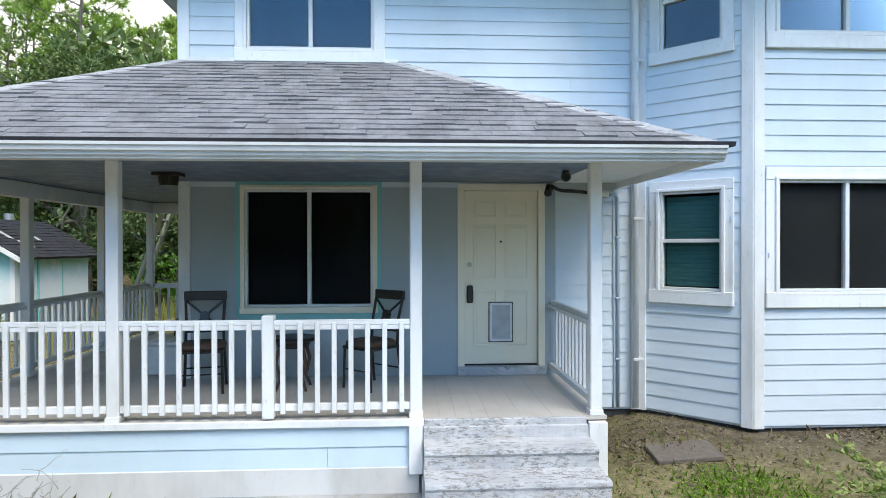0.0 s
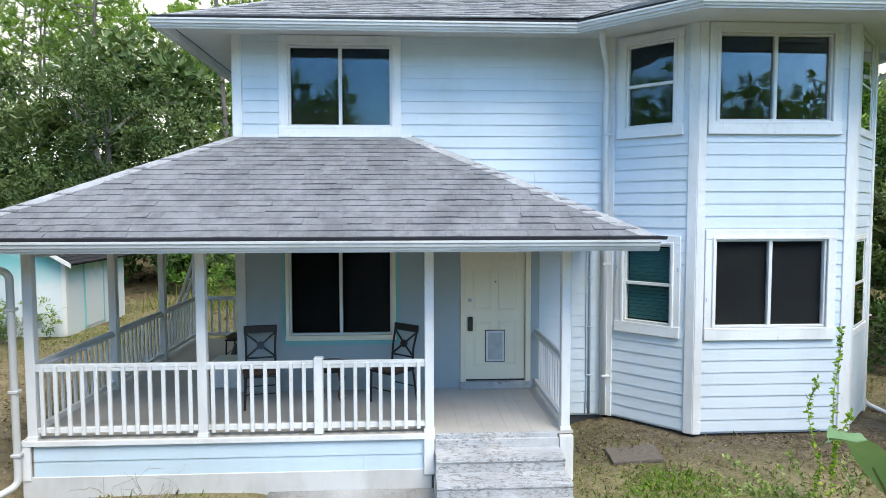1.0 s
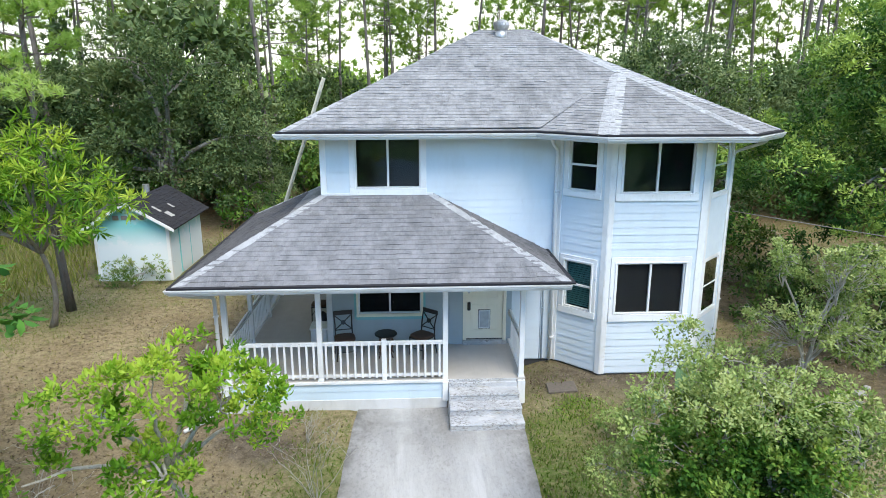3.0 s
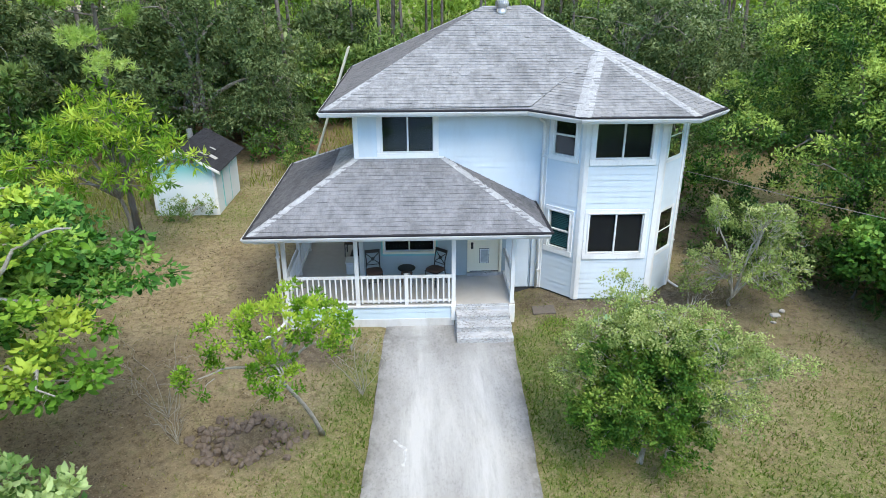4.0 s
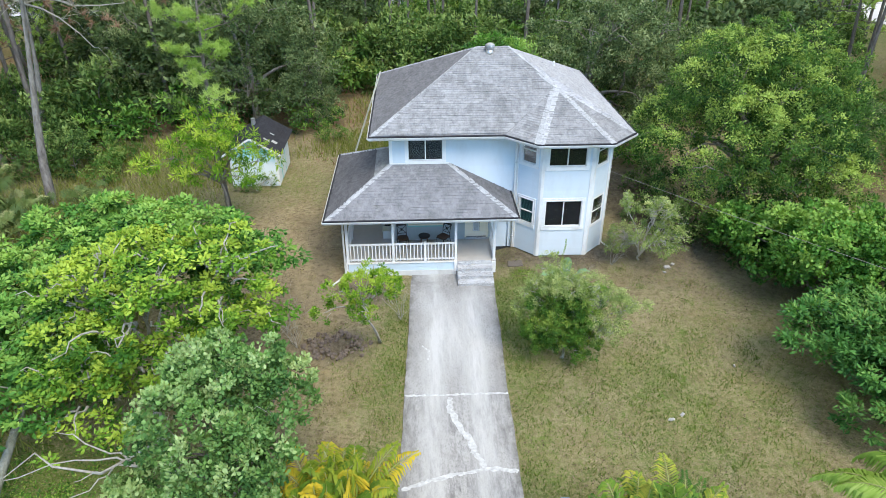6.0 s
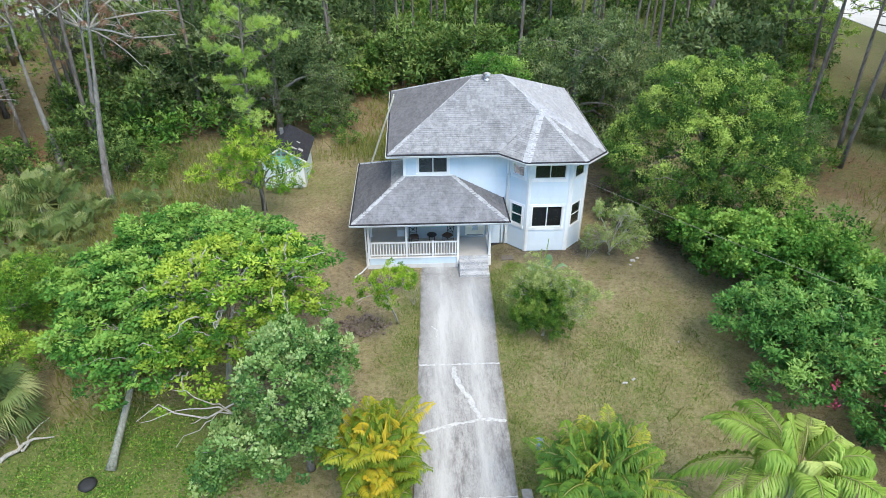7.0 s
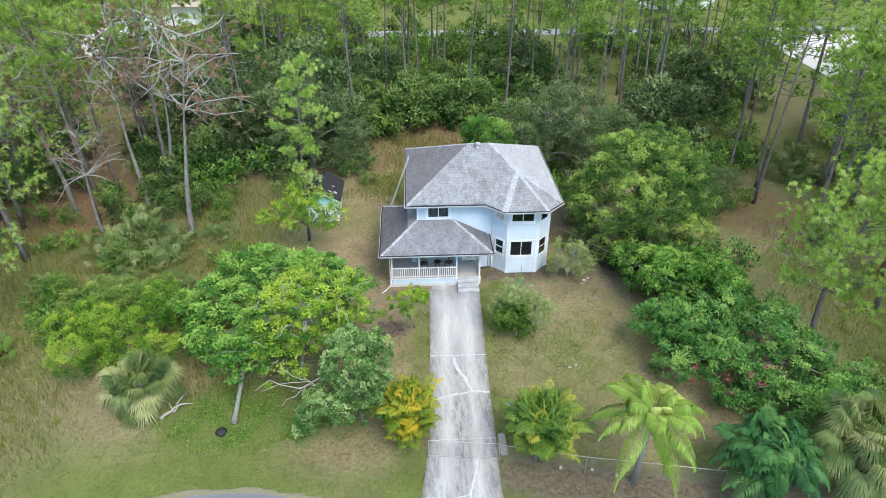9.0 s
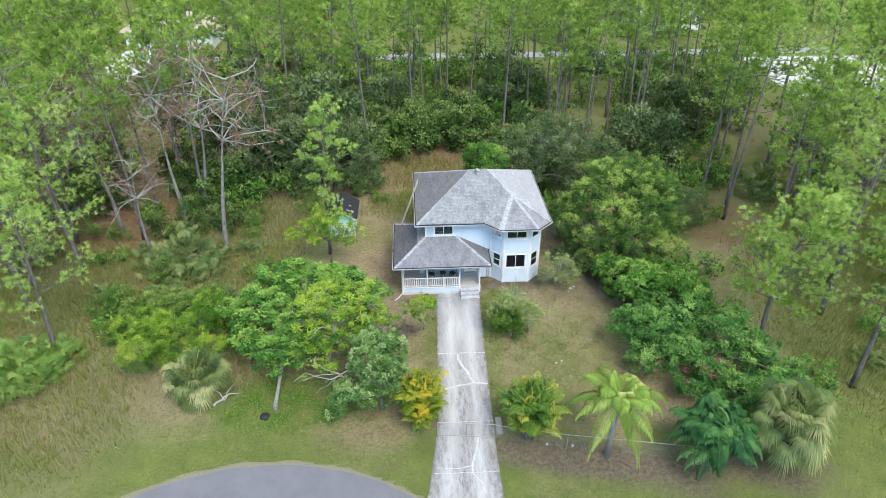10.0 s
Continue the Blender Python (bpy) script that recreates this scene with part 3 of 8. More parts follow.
fx = lambda x: x - WX0
W_UP = (fx(-1.95), fx(-0.285), 4.17, 5.548)
W_PORCH = (fx(-1.90), fx(-0.375), 1.36, 2.80)
DOOR = (fx(0.535), fx(1.535), 0.64, 2.82)
holes_front = [cut(*W_UP, 0.13), cut(*W_PORCH, 0.05), (DOOR[0] + 0.07, DOOR[1] - 0.07, 0.60, DOOR[3] - 0.07)]
wall_front = wall("wall_front", F_FRONT, WALL_Z0, WALL_Z1, holes_front, "light blue painted lap siding wall with the entrance", 0.14)
bx = lambda x: x - BAY[1][0]
W_BF1, W_BF2 = (bx(3.64), bx(5.40), 1.47, 2.92), (bx(3.64), bx(5.40), 4.14, 5.55)
W_BS1, W_BS2 = (0.14, 1.06, 1.47, 2.83), (0.14, 1.06, 4.15, 5.52)
hb = [cut(*W_BF1, 0.13), cut(*W_BF2, 0.13)]
hs = [cut(*W_BS1, 0.12), cut(*W_BS2, 0.12)]
hr = [cut(*W_BS1, 0.07), cut(*W_BS2, 0.07)]
wall_bay_front = wall("wall_bay_front", F_BF, WALL_Z0, WALL_Z1, hb, "light blue lap siding on the bay's front", 0.12)
wall_bay_left = wall("wall_bay_west", F_BL, WALL_Z0, WALL_Z1, hs, "light blue lap siding on the bay's slanted side", 0.12)
wall_bay_right = wall("wall_bay_east", F_BR, WALL_Z0, WALL_Z1, hr, "light blue lap siding on the bay's slanted side", 0.12)
wall_right = wall("wall_east", F_RIGHT, WALL_Z0, WALL_Z1, [], "light blue lap siding side wall", 0.14)
wall_back = wall("wall_north", F_BACK, WALL_Z0, WALL_Z1, [], "light blue lap siding back wall", 0.14)
wall_left = wall("wall_west", F_LEFT, WALL_Z0, WALL_Z1, [], "light blue lap siding wall beside the porch", 0.14)
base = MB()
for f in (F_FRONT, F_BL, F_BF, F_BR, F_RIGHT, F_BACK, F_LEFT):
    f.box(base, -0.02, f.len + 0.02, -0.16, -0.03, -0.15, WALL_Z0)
structure("foundation", base, DARKBASE, "concrete foundation blackened as the shaded gap under the siding", "foundation")
structure("interior_floor", MB().slab([(WX0 + 0.1, WY0 + 0.1), (2.7, WY0 + 0.1), (3.6, 6.42), (5.55, 6.42), (WX1 - 0.1, WY0 + 0.1), (WX1 - 0.1, WY1 - 0.1), (WX0 + 0.1, WY1 - 0.1)], 0.5, 0.62),
          WOODOLD, "dark wooden floor inside the house", "floor")

window("window_1", F_FRONT, *W_UP, 0.13, "slider", "white-cased two-pane sliding window over the porch roof")
window("window_2", F_FRONT, *W_PORCH, 0.05, "slider", "cream-cased sliding window behind the porch", tmat=CREAM, teal=True)
window("window_3", F_BF, *W_BF1, 0.13, "slider", "large white-cased sliding window, lower storey of the bay", 0.09)
window("window_4", F_BF, *W_BF2, 0.13, "slider", "large white-cased sliding window, upper storey of the bay", 0.09)
window("window_5", F_BL, *W_BS1, 0.12, "hung", "single-hung window with teal blinds, peeling white casing", 0.08, True)
window("window_6", F_BL, *W_BS2, 0.12, "hung", "single-hung white-cased upper window", 0.06)
window("window_7", F_BR, *W_BS1, 0.07, "hung", "single-hung white-cased lower window", 0.08, flush=True)
window("window_8", F_BR, *W_BS2, 0.07, "hung", "single-hung white-cased upper window", 0.06, flush=True)

# corner boards
z0, z1 = WALL_Z0, WALL_Z1
corner_board(F_FRONT, -0.03, 0.09, 4.0, z1, wall_front)
corner_board(F_FRONT, -0.03, 0.09, FLOOR_Z, 2.85, wall_front)
corner_board(F_LEFT, F_LEFT.len - 0.09, F_LEFT.len + 0.03, z0, z1, wall_left)
corner_board(F_FRONT, F_FRONT.len - 0.11, F_FRONT.len + 0.01, z0, z1, wall_front)
corner_board(F_BL, -0.01, 0.09, z0, z1, wall_bay_left)
corner_board(F_BL, F_BL.len - 0.11, F_BL.len + 0.012, z0, z1, wall_bay_left)
corner_board(F_BF, -0.012, 0.10, z0, z1, wall_bay_front)
corner_board(F_BF, F_BF.len - 0.13, F_BF.len + 0.012, z0, z1, wall_bay_front)
corner_board(F_BR, -0.012, 0.11, z0, z1, wall_bay_right)
corner_board(F_BR, F_BR.len - 0.1, F_BR.len + 0.01, z0, z1, wall_bay_right)
corner_board(F_RIGHT, -0.01, 0.1, z0, z1, wall_right)

# front door
door = thing("door_1", F_FRONT.m @ Vector(((DOOR[0] + DOOR[1]) / 2, 0, FLOOR_Z)), "closed cream six-panel entrance door with a pet flap", "door", "", "structure")
d0, d1 = DOOR[0] + 0.075, DOOR[1] - 0.075
part("door_jamb", F_FRONT.box(MB(), DOOR[0], d0, -0.1, 0.04, FLOOR_Z, DOOR[3] - 0.075, 0.004), CREAM, door)
part("door_jamb", F_FRONT.box(MB(), d1, DOOR[1], -0.1, 0.04, FLOOR_Z, DOOR[3] - 0.075, 0.004), CREAM, door)
part("door_head", F_FRONT.box(MB(), DOOR[0], DOOR[1], -0.1, 0.043, DOOR[3] - 0.075, DOOR[3], 0.004), CREAM, door)
part("threshold", F_FRONT.box(MB(), DOOR[0] - 0.01, DOOR[1] + 0.01, -0.1, 0.09, FLOOR_Z, FLOOR_Z + 0.1, 0.008), STEPMAT, door, "chipped white threshold with flaking paint")
slab = MB()
F_FRONT.box(slab, d0 + 0.004, d1 - 0.004, -0.055, -0.012, FLOOR_Z + 0.12, DOOR[3] - 0.08, 0.003)
leaf = part("door_leaf", slab, CREAM, door)
# Shade of the gap below the leaf, drawn as a thin black strip.
part("door_sweep", F_FRONT.box(MB(), d0 + 0.006, d1 - 0.006, -0.03, -0.006, FLOOR_Z + 0.103, FLOOR_Z + 0.122), BLACKMETAL, leaf, "black strip for the shaded gap under the door")
dz0, dm = FLOOR_Z + 0.12, (d0 + d1) / 2
for a, b in ((d0 + 0.11, dm - 0.045), (dm + 0.045, d1 - 0.11)):
    for c, e in ((dz0 + 0.2, dz0 + 0.84), (dz0 + 0.98, dz0 + 1.6), (dz0 + 1.68, dz0 + 1.88)):
        pm = MB()
        for q in ((a, a + 0.018, c, e), (b - 0.018, b, c, e), (a + 0.018, b - 0.018, c, c + 0.018), (a + 0.018, b - 0.018, e - 0.018, e)):
            F_FRONT.box(pm, q[0], q[1], -0.012, -0.003, q[2], q[3], 0.002)
        F_FRONT.box(pm, a + 0.035, b - 0.035, -0.012, -0.006, c + 0.035, e - 0.035, 0.003)
        part("door_panel", pm, CREAM, leaf)
flap = MB()
p0, p1, q0, q1 = dm - 0.135, dm + 0.125, dz0 + 0.26, dz0 + 0.70
for q in ((p0, p0 + 0.028, q0, q1), (p1 - 0.028, p1, q0, q1), (p0 + 0.028, p1 - 0.028, q0, q0 + 0.028), (p0 + 0.028, p1 - 0.028, q1 - 0.028, q1)):
    F_FRONT.box(flap, q[0], q[1], -0.012, 0.014, q[2], q[3], 0.004)
flap = part("pet_flap_frame", flap, PLASTIC, leaf, "white plastic pet flap frame")
part("pet_flap", F_FRONT.box(MB(), p0 + 0.028, p1 - 0.028, -0.012, 0.004, q0 + 0.028, q1 - 0.028), FOGGY, leaf, "scuffed translucent grey flap")
# Thin black outline showing round the flap frame.
part("flap_gasket", F_FRONT.box(MB(), p0 - 0.011, p1 + 0.011, -0.0125, 0.002, q0 - 0.011, q1 + 0.011), BLACKMETAL, leaf)
part("door_lock", F_FRONT.box(MB(), d0 + 0.03, d0 + 0.10, -0.012, 0.03, dz0 + 0.7, dz0 + 0.9, 0.01), BLACKMETAL, leaf, "black keypad handle set")
part("deadbolt", MB().tube([F_FRONT.m @ Vector((d0 + 0.06, y, dz0 + 1.14)) for y in (-0.012, 0.012)], 0.028, 14), SILVER, leaf, "round steel deadbolt")
part("peephole", MB().tube([F_FRONT.m @ Vector((dm, y, dz0 + 1.4)) for y in (-0.012, 0.002)], 0.012, 10), BRONZE, leaf)

# ---- roofs ----


def plane_axes(poly):
    ps = [Vector(p) for p in poly]
    n = Vector((0, 0, 0))
    for i in range(1, len(ps) - 1):
        n += (ps[i] - ps[0]).cross(ps[i + 1] - ps[0])
    n.normalize()
    if n.z < 0:
        n = -n
    u = Vector((-n.y, n.x, 0)).normalized()
    return u, n.cross(u), n


def span(pts, v):
    """The u range of a convex polygon of (u, v) at height v."""
    us = []
    for (a, b), (c, d) in zip(pts, pts[1:] + pts[:1]):
        if (b - v) * (d - v) <= 0 and abs(b - d) > 1e-9:
            us.append(a + (c - a) * (v - b) / (d - b))
    return (min(us), max(us)) if us else None


def shingles(poly, seed, course=0.14, tab=0.26):
    """The tabs of one slope, each a list of 8 corners."""
    rng = random.Random(seed)
    u, v, n = plane_axes(poly)
    o = Vector(poly[0])
    pts = [((Vector(p) - o).dot(u), (Vector(p) - o).dot(v)) for p in poly]
    lo, hi = min(p[1] for p in pts), max(p[1] for p in pts)
    tabs, k = [], 0
    while lo + k * course < hi - 0.02:
        a = lo + k * course
        b = min(a + course * 1.2, hi - 0.001)
        ra, rb = span(pts, a + 1e-4), span(pts, b - 1e-4)
        k += 1
        if not ra or not rb:
            continue
        x = min(ra[0], rb[0]) - rng.uniform(0, tab)
        end = max(ra[1], rb[1])
        while x < end:
            w = tab * rng.choice((0.55, 0.8, 1.0, 1.0, 1.25))
            e = x + w - 0.0025
            q = [max(min(x, ra[1]), ra[0]), max(min(e, ra[1]), ra[0]), max(min(e, rb[1]), rb[0]), max(min(x, rb[1]), rb[0])]
            x += w
            if q[1] - q[0] < 0.01 and q[2] - q[3] < 0.01:
                continue
            t, dv = rng.choice((0.009, 0.012, 0.015, 0.020)) * rng.uniform(0.85, 1.1), rng.uniform(-0.007, 0.007)
            top = [o + u * q[0] + v * (a + dv) + n * t, o + u * q[1] + v * (a + dv) + n * t, o + u * q[2] + v * b + n * 0.002, o + u * q[3] + v * b + n * 0.002]
            bot = [p - n * (0.004 + t * (i < 2)) for i, p in enumerate(top)]
            tabs.append(top + bot)
    return tabs


TABF = [(0, 1, 2, 3), (0, 4, 5, 1), (1, 5, 6, 2), (3, 7, 4, 0)]


def roof_slope(roof, name, poly, mat, seed, singles=None):
    """A deck with its shingles; tabs for which singles(centre) holds become pieces of their own."""
    u, v, n = plane_axes(poly)
    ps = [Vector(p) for p in poly]
    k = len(ps)
    deck = MB().add([p - n * 0.003 for p in ps] + [p - n * 0.05 for p in ps],
                    [tuple(range(k)), tuple(range(k, 2 * k))[::-1]] + [(i, k + i, k + (i + 1) % k, (i + 1) % k) for i in range(k)])
    deck = part(name, deck, mat, roof)
    rest = MB()
    for t in shingles(poly, seed):
        if singles and singles(sum(t[:4], Vector()) / 4):
            part("shingle", MB().add(t, TABF), mat, deck)
        else:
            rest.add(t, TABF)
    if rest.v:
        tagged(part("shingle_field", rest, mat, roof), kind="stuff")
    return n


def caps(roof, a, b, n1, n2, mat, width=0.125, step=0.2, seed=5):
    """Overlapped ridge caps from a up to b."""
    rng = random.Random(seed)
    a, b = Vector(a), Vector(b)
    d = (b - a).normalized()
    s1, s2 = d.cross(n1).normalized(), d.cross(n2).normalized()
    up = (n1 + n2).normalized()
    if s1.dot(n2) > 0:
        s1 = -s1
    if s2.dot(n1) > 0:
        s2 = -s2
    mb, L, x = MB(), (b - a).length, 0.0
    while x < L - 0.02:
        e = min(x + step * 1.35, L)
        w = width * rng.uniform(0.94, 1.06)
        vs = []
        for y, h in ((x, 0.017), (e, 0.013)):
            c = a + d * y + up * h
            vs += [c + s1 * w - up * 0.004, c, c + s2 * w - up * 0.004]
        vs += [p - up * 0.012 for p in vs]
        mb.add(vs, [(0, 1, 4, 3), (1, 2, 5, 4), (0, 6, 7, 1), (1, 7, 8, 2), (0, 3, 9, 6), (2, 8, 11, 5)])
        x += step
    tagged(part("ridge_cap", mb, mat, roof, "bleached pale ridge shingles"), kind="stuff")


EL, ER, EBL, EBR = (-3.27, 6.5, EAVE_Z), (7.12, 6.5, EAVE_Z), (-3.27, 16.08, EAVE_Z), (7.12, 16.08, EAVE_Z)
PKL, PKR, APEX = (1.27, 11.35, 7.9), (2.57, 11.35, 7.9), (4.36, 8.91, 6.80)
VAL, BFL, BFR = (2.0, 6.5, EAVE_Z), (3.13, 5.37, EAVE_Z), (5.98, 5.37, EAVE_Z)
roof = thing("roof", (1.9, 11.3, EAVE_Z), "grey asphalt shingle hip roof with pale ridges", "roof", "", "structure")
n_f = roof_slope(roof, "roof_slope", [EL, VAL, APEX, PKR, PKL], SHINGLE, 11)
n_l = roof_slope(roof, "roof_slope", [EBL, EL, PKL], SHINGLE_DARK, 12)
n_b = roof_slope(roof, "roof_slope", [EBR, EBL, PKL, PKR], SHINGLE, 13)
# East slopes use paler shingle, putting their brighter sky reflection into the colour.
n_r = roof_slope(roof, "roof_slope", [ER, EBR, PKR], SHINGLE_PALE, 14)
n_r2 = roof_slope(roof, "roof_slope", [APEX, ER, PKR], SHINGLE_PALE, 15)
n_bl = roof_slope(roof, "roof_slope", [VAL, BFL, APEX], SHINGLE, 16)
n_bf = roof_slope(roof, "roof_slope", [BFL, BFR, APEX], SHINGLE, 17)
n_br = roof_slope(roof, "roof_slope", [BFR, ER, APEX], SHINGLE, 18)
caps(roof, EL, PKL, n_l, n_f, CAP)
caps(roof, EBL, PKL, n_l, n_b, CAP)
caps(roof, EBR, PKR, n_r, n_b, CAP)
caps(roof, APEX, PKR, n_f, n_r2, CAP)
caps(roof, BFL, APEX, n_bl, n_bf, CAP, 0.2)
caps(roof, BFR, APEX, n_bf, n_br, CAP)
caps(roof, ER, APEX, n_br, n_r, CAP)
caps(roof, PKL, PKR, n_f, n_b, CAP)
eave_path = [EL, VAL, BFL, BFR, ER, EBR, EBL]
soff = MB().slab([(p[0], p[1]) for p in eave_path], 5.556, 5.572)
part("soffit", soff, SOFFIT, roof, "off-white soffit boards")
part("fascia", MB().sweep([(p[0], p[1], 5.44) for p in eave_path], [(-0.03, 0.0), (0.0, 0.0), (0.0, 0.13), (-0.03, 0.13)], True), WHITE, roof)
GUT = [(0.0, 0.0), (0.055, 0.0), (0.058, 0.022), (0.076, 0.026), (0.08, 0.05), (0.10, 0.056), (0.104, 0.088), (0.118, 0.094), (0.118, 0.116), (0.10, 0.118), (0.095, 0.112), (0.07, 0.02), (0.012, 0.02), (0.008, 0.118), (0.0, 0.118)]
g = part("gutter", MB().sweep([(p[0], p[1], 5.43) for p in [EBL, EL, VAL, BFL, BFR, ER, EBR]], GUT), GUTTER, roof, "white aluminium roof gutter with grey streaks")
part("drip_edge", MB().sweep([(p[0], p[1], 5.575) for p in eave_path], [(-0.02, -0.01), (0.07, -0.022), (0.075, 0.012), (-0.02, 0.022)], True), SHEDROOF, roof, "dark shingle drip edge")

vent = thing("roof_vent", (1.80, 10.95, 7.72), "dull metal turbine vent near the ridge", "vent")
part("vent_base", MB().tube([(1.8, 10.95, 7.6), (1.8, 10.95, 7.86)], [0.17, 0.15], 20), SILVER, vent, "", True)
hd = MB()
for i in range(20):
    a0, a1 = 2 * math.pi * i / 20, 2 * math.pi * (i + 0.72) / 20
    rows = [(0.12, 7.86), (0.19, 7.93), (0.205, 8.0), (0.19, 8.07), (0.11, 8.13)]
    vs = []
    for j, (r, z) in enumerate(rows):
        sk = 0.06 * j
        vs += [(1.8 + r * math.cos(a0 + sk), 10.95 + r * math.sin(a0 + sk), z), (1.8 + r * 1.06 * math.cos(a1 + sk), 10.95 + r * 1.06 * math.sin(a1 + sk), z)]
    hd.add(vs, [(2 * j, 2 * j + 1, 2 * j + 3, 2 * j + 2) for j in range(4)])
hd.tube([(1.8, 10.95, 7.85), (1.8, 10.95, 8.12)], 0.10, 14)
hd.tube([(1.8, 10.95, 8.12), (1.8, 10.95, 8.145)], [0.13, 0.06], 16)
tagged(part("turbine_head", hd, SILVER, vent), kind="stuff")
pipe = thing("vent_pipe", (5.05, 12.9, 6.6), "thin white plumbing vent pipe", "pipe")
part("pipe", MB().tube([(5.05, 12.9, 6.5), (5.05, 12.9, 6.86)], 0.045, 12), WHITE, pipe)

# porch roof
PE = 2.90
GL, GR, HC, HR = (-5.04, 4.68, PE), (2.38, 4.68, PE), (WX0, WY0, 4.19), (-0.14, WY0, 4.19)
GB, HB, GRB = (-5.04, 11.7, PE), (WX0, 9.2, 4.19), (2.38, WY0, PE)
HBW = (WX0, 11.7, PE)
proof = thing("porch_roof", (-1.3, 6.0, PE), "weathered grey shingle porch roof wrapping round the corner", "roof", "", "structure")
n_pf = roof_slope(proof, "roof_slope", [GL, GR, HR, HC], SHINGLE_PORCH, 21, lambda c: c.z < 3.72)
DRIP = -3.2
zd = PE + (DRIP + 5.04) / 2.5 * 1.29
A1, A2 = (DRIP, 4.68 + (DRIP + 5.04) / 2.5 * 2.52, zd), (DRIP, 11.7 - (DRIP + 5.04), zd)
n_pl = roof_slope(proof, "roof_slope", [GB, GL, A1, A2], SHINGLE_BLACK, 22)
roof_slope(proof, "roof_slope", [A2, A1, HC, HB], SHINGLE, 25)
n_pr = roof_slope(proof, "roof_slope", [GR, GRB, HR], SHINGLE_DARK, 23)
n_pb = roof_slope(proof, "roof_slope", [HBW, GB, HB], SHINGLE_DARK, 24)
caps(proof, GL, HC, n_pl, n_pf, CAP, 0.13)
caps(proof, GR, HR, n_pf, n_pr, CAP, 0.13)
caps(proof, GB, HB, n_pl, n_pb, CAP, 0.13)
part("flashing", MB().box(WX0, -0.14, WY0 - 0.05, WY0 - 0.004, 4.17, 4.215), WHITE, proof)
p_out = [(GB[0], GB[1]), (GL[0], GL[1]), (GR[0], GR[1]), (GR[0], WY0 - 0.03)]
part("fascia", MB().sweep([(x, y, 2.765) for x, y in p_out], [(-0.03, 0.0), (0.0, 0.0), (0.0, 0.125), (-0.03, 0.125)]), WHITE, proof)
part("gutter", MB().sweep([(x, y, 2.757) for x, y in p_out[:3]], GUT), GUTTER, proof, "white gutter with grime and loose seams")
part("drip_edge", MB().sweep([(x, y, 2.895) for x, y in p_out], [(-0.02, -0.01), (0.075, -0.022), (0.08, 0.012), (-0.02, 0.02)]), SHEDROOF, proof, "dark curled shingle edge")
part("soffit", MB().slab([(-5.03, 4.69), (2.37, 4.69), (2.37, 7.17), (1.64, 7.17), (1.64, 5.35), (-4.42, 5.35), (-4.42, 11.0), (-2.55, 11.0), (-2.55, 11.69), (-5.03, 11.69)], 2.832, 2.846), SOFFIT, proof, "off-white porch soffit")
structure("porch_ceiling", MB().slab([(-4.41, 5.36), (1.63, 5.36), (1.63, 7.19), (-2.55, 7.19), (-2.55, 11.0), (-4.41, 11.0)], 2.836, 2.85), CEIL, "blue painted porch ceiling, its shade put into the colour", "ceiling")
bm_ = MB()
bm_.box(-4.41, -4.29, 5.46, 11.06, 2.66, 2.832, 0.004)
bm_.box(-4.29, -2.56, 10.94, 11.06, 2.66, 2.832, 0.004)
part("beam", bm_, WHITE, proof)

# ---- porch floor, steps ----
porch = thing("porch_deck", (-1.4, 6.2, 0), "raised grey-painted wooden porch deck with blue skirt boards", "deck", "", "structure")
x, i = -4.44, 0
while x < 1.68:
    e = min(x + 0.14, 1.69)
    far = 11.05 if e <= WX0 - 0.02 else WY0 - 0.002
    if x < WX0 - 0.02 < e:
        e = WX0 - 0.02
        far = 11.05
    part("deck_board", MB().box(x, e - 0.0015, 5.335, far, FLOOR_Z - 0.03, FLOOR_Z + 0.001 * (i % 2), 0.0), DECK, porch)
    x = e
    i += 1
part("deck_edge", MB().box(-4.47, 0.1, 5.305, 5.335, 0.585, FLOOR_Z + 0.006, 0.004), WHITE, porch)
part("deck_edge", MB().box(-4.47, -4.44, 5.335, 11.05, 0.585, FLOOR_Z + 0.006, 0.004), RAILGREY, porch)
part("deck_edge", MB().box(0.1, 1.5, 5.30, 5.335, 0.56, FLOOR_Z + 0.004, 0.008), STEPMAT, porch, "chipped deck nosing over the steps")
skirt = MB().box(-4.43, 1.66, 5.36, 5.42, 0.0, 0.6).box(-4.43, -4.37, 5.42, 11.0, 0.0, 0.6).box(1.60, 1.66, 5.42, 7.18, 0.0, 0.6).box(-4.37, -2.56, 10.94, 11.0, 0, 0.6)
part("skirt_backing", skirt, WOODOLD, porch)
F_SK, F_SKL, F_SKR = Face((-4.44, 5.36), (0.03, 5.36)), Face((-4.44, 11.0), (-4.44, 5.36)), Face((1.665, 5.36), (1.665, 7.18))
boards(porch, F_SK, 0.235, 0.585, [], (0.1, 0.05), SKIRT, 0.175, 31)
boards(porch, F_SKL, 0.235, 0.585, [], (0.0, 0.0), SKIRT, 0.175, 32)
boards(porch, F_SKR, 0.12, 0.585, [], (0.0, 0.0), SKIRT, 0.155, 33)
fnd = MB().box(-4.46, 0.06, 5.325, 5.36, -0.1, 0.235, 0.006).box(-4.475, -4.44, 5.36, 11.0, -0.1, 0.235, 0.006)
part("footing", fnd, WHITEWASH, porch, "whitewashed flaking concrete footing")
part("skirt_corner", MB().box(-4.475, -4.36, 5.31, 5.345, 0.2, 0.585, 0.004), WHITE, porch)
part("skirt_corner", MB().box(-0.03, 0.09, 5.285, 5.33, 0.18, 0.60, 0.006), WHITE, porch)
part("skirt_corner", MB().box(1.52, 1.68, 5.28, 5.34, 0.08, 0.60, 0.006), WHITE, porch)

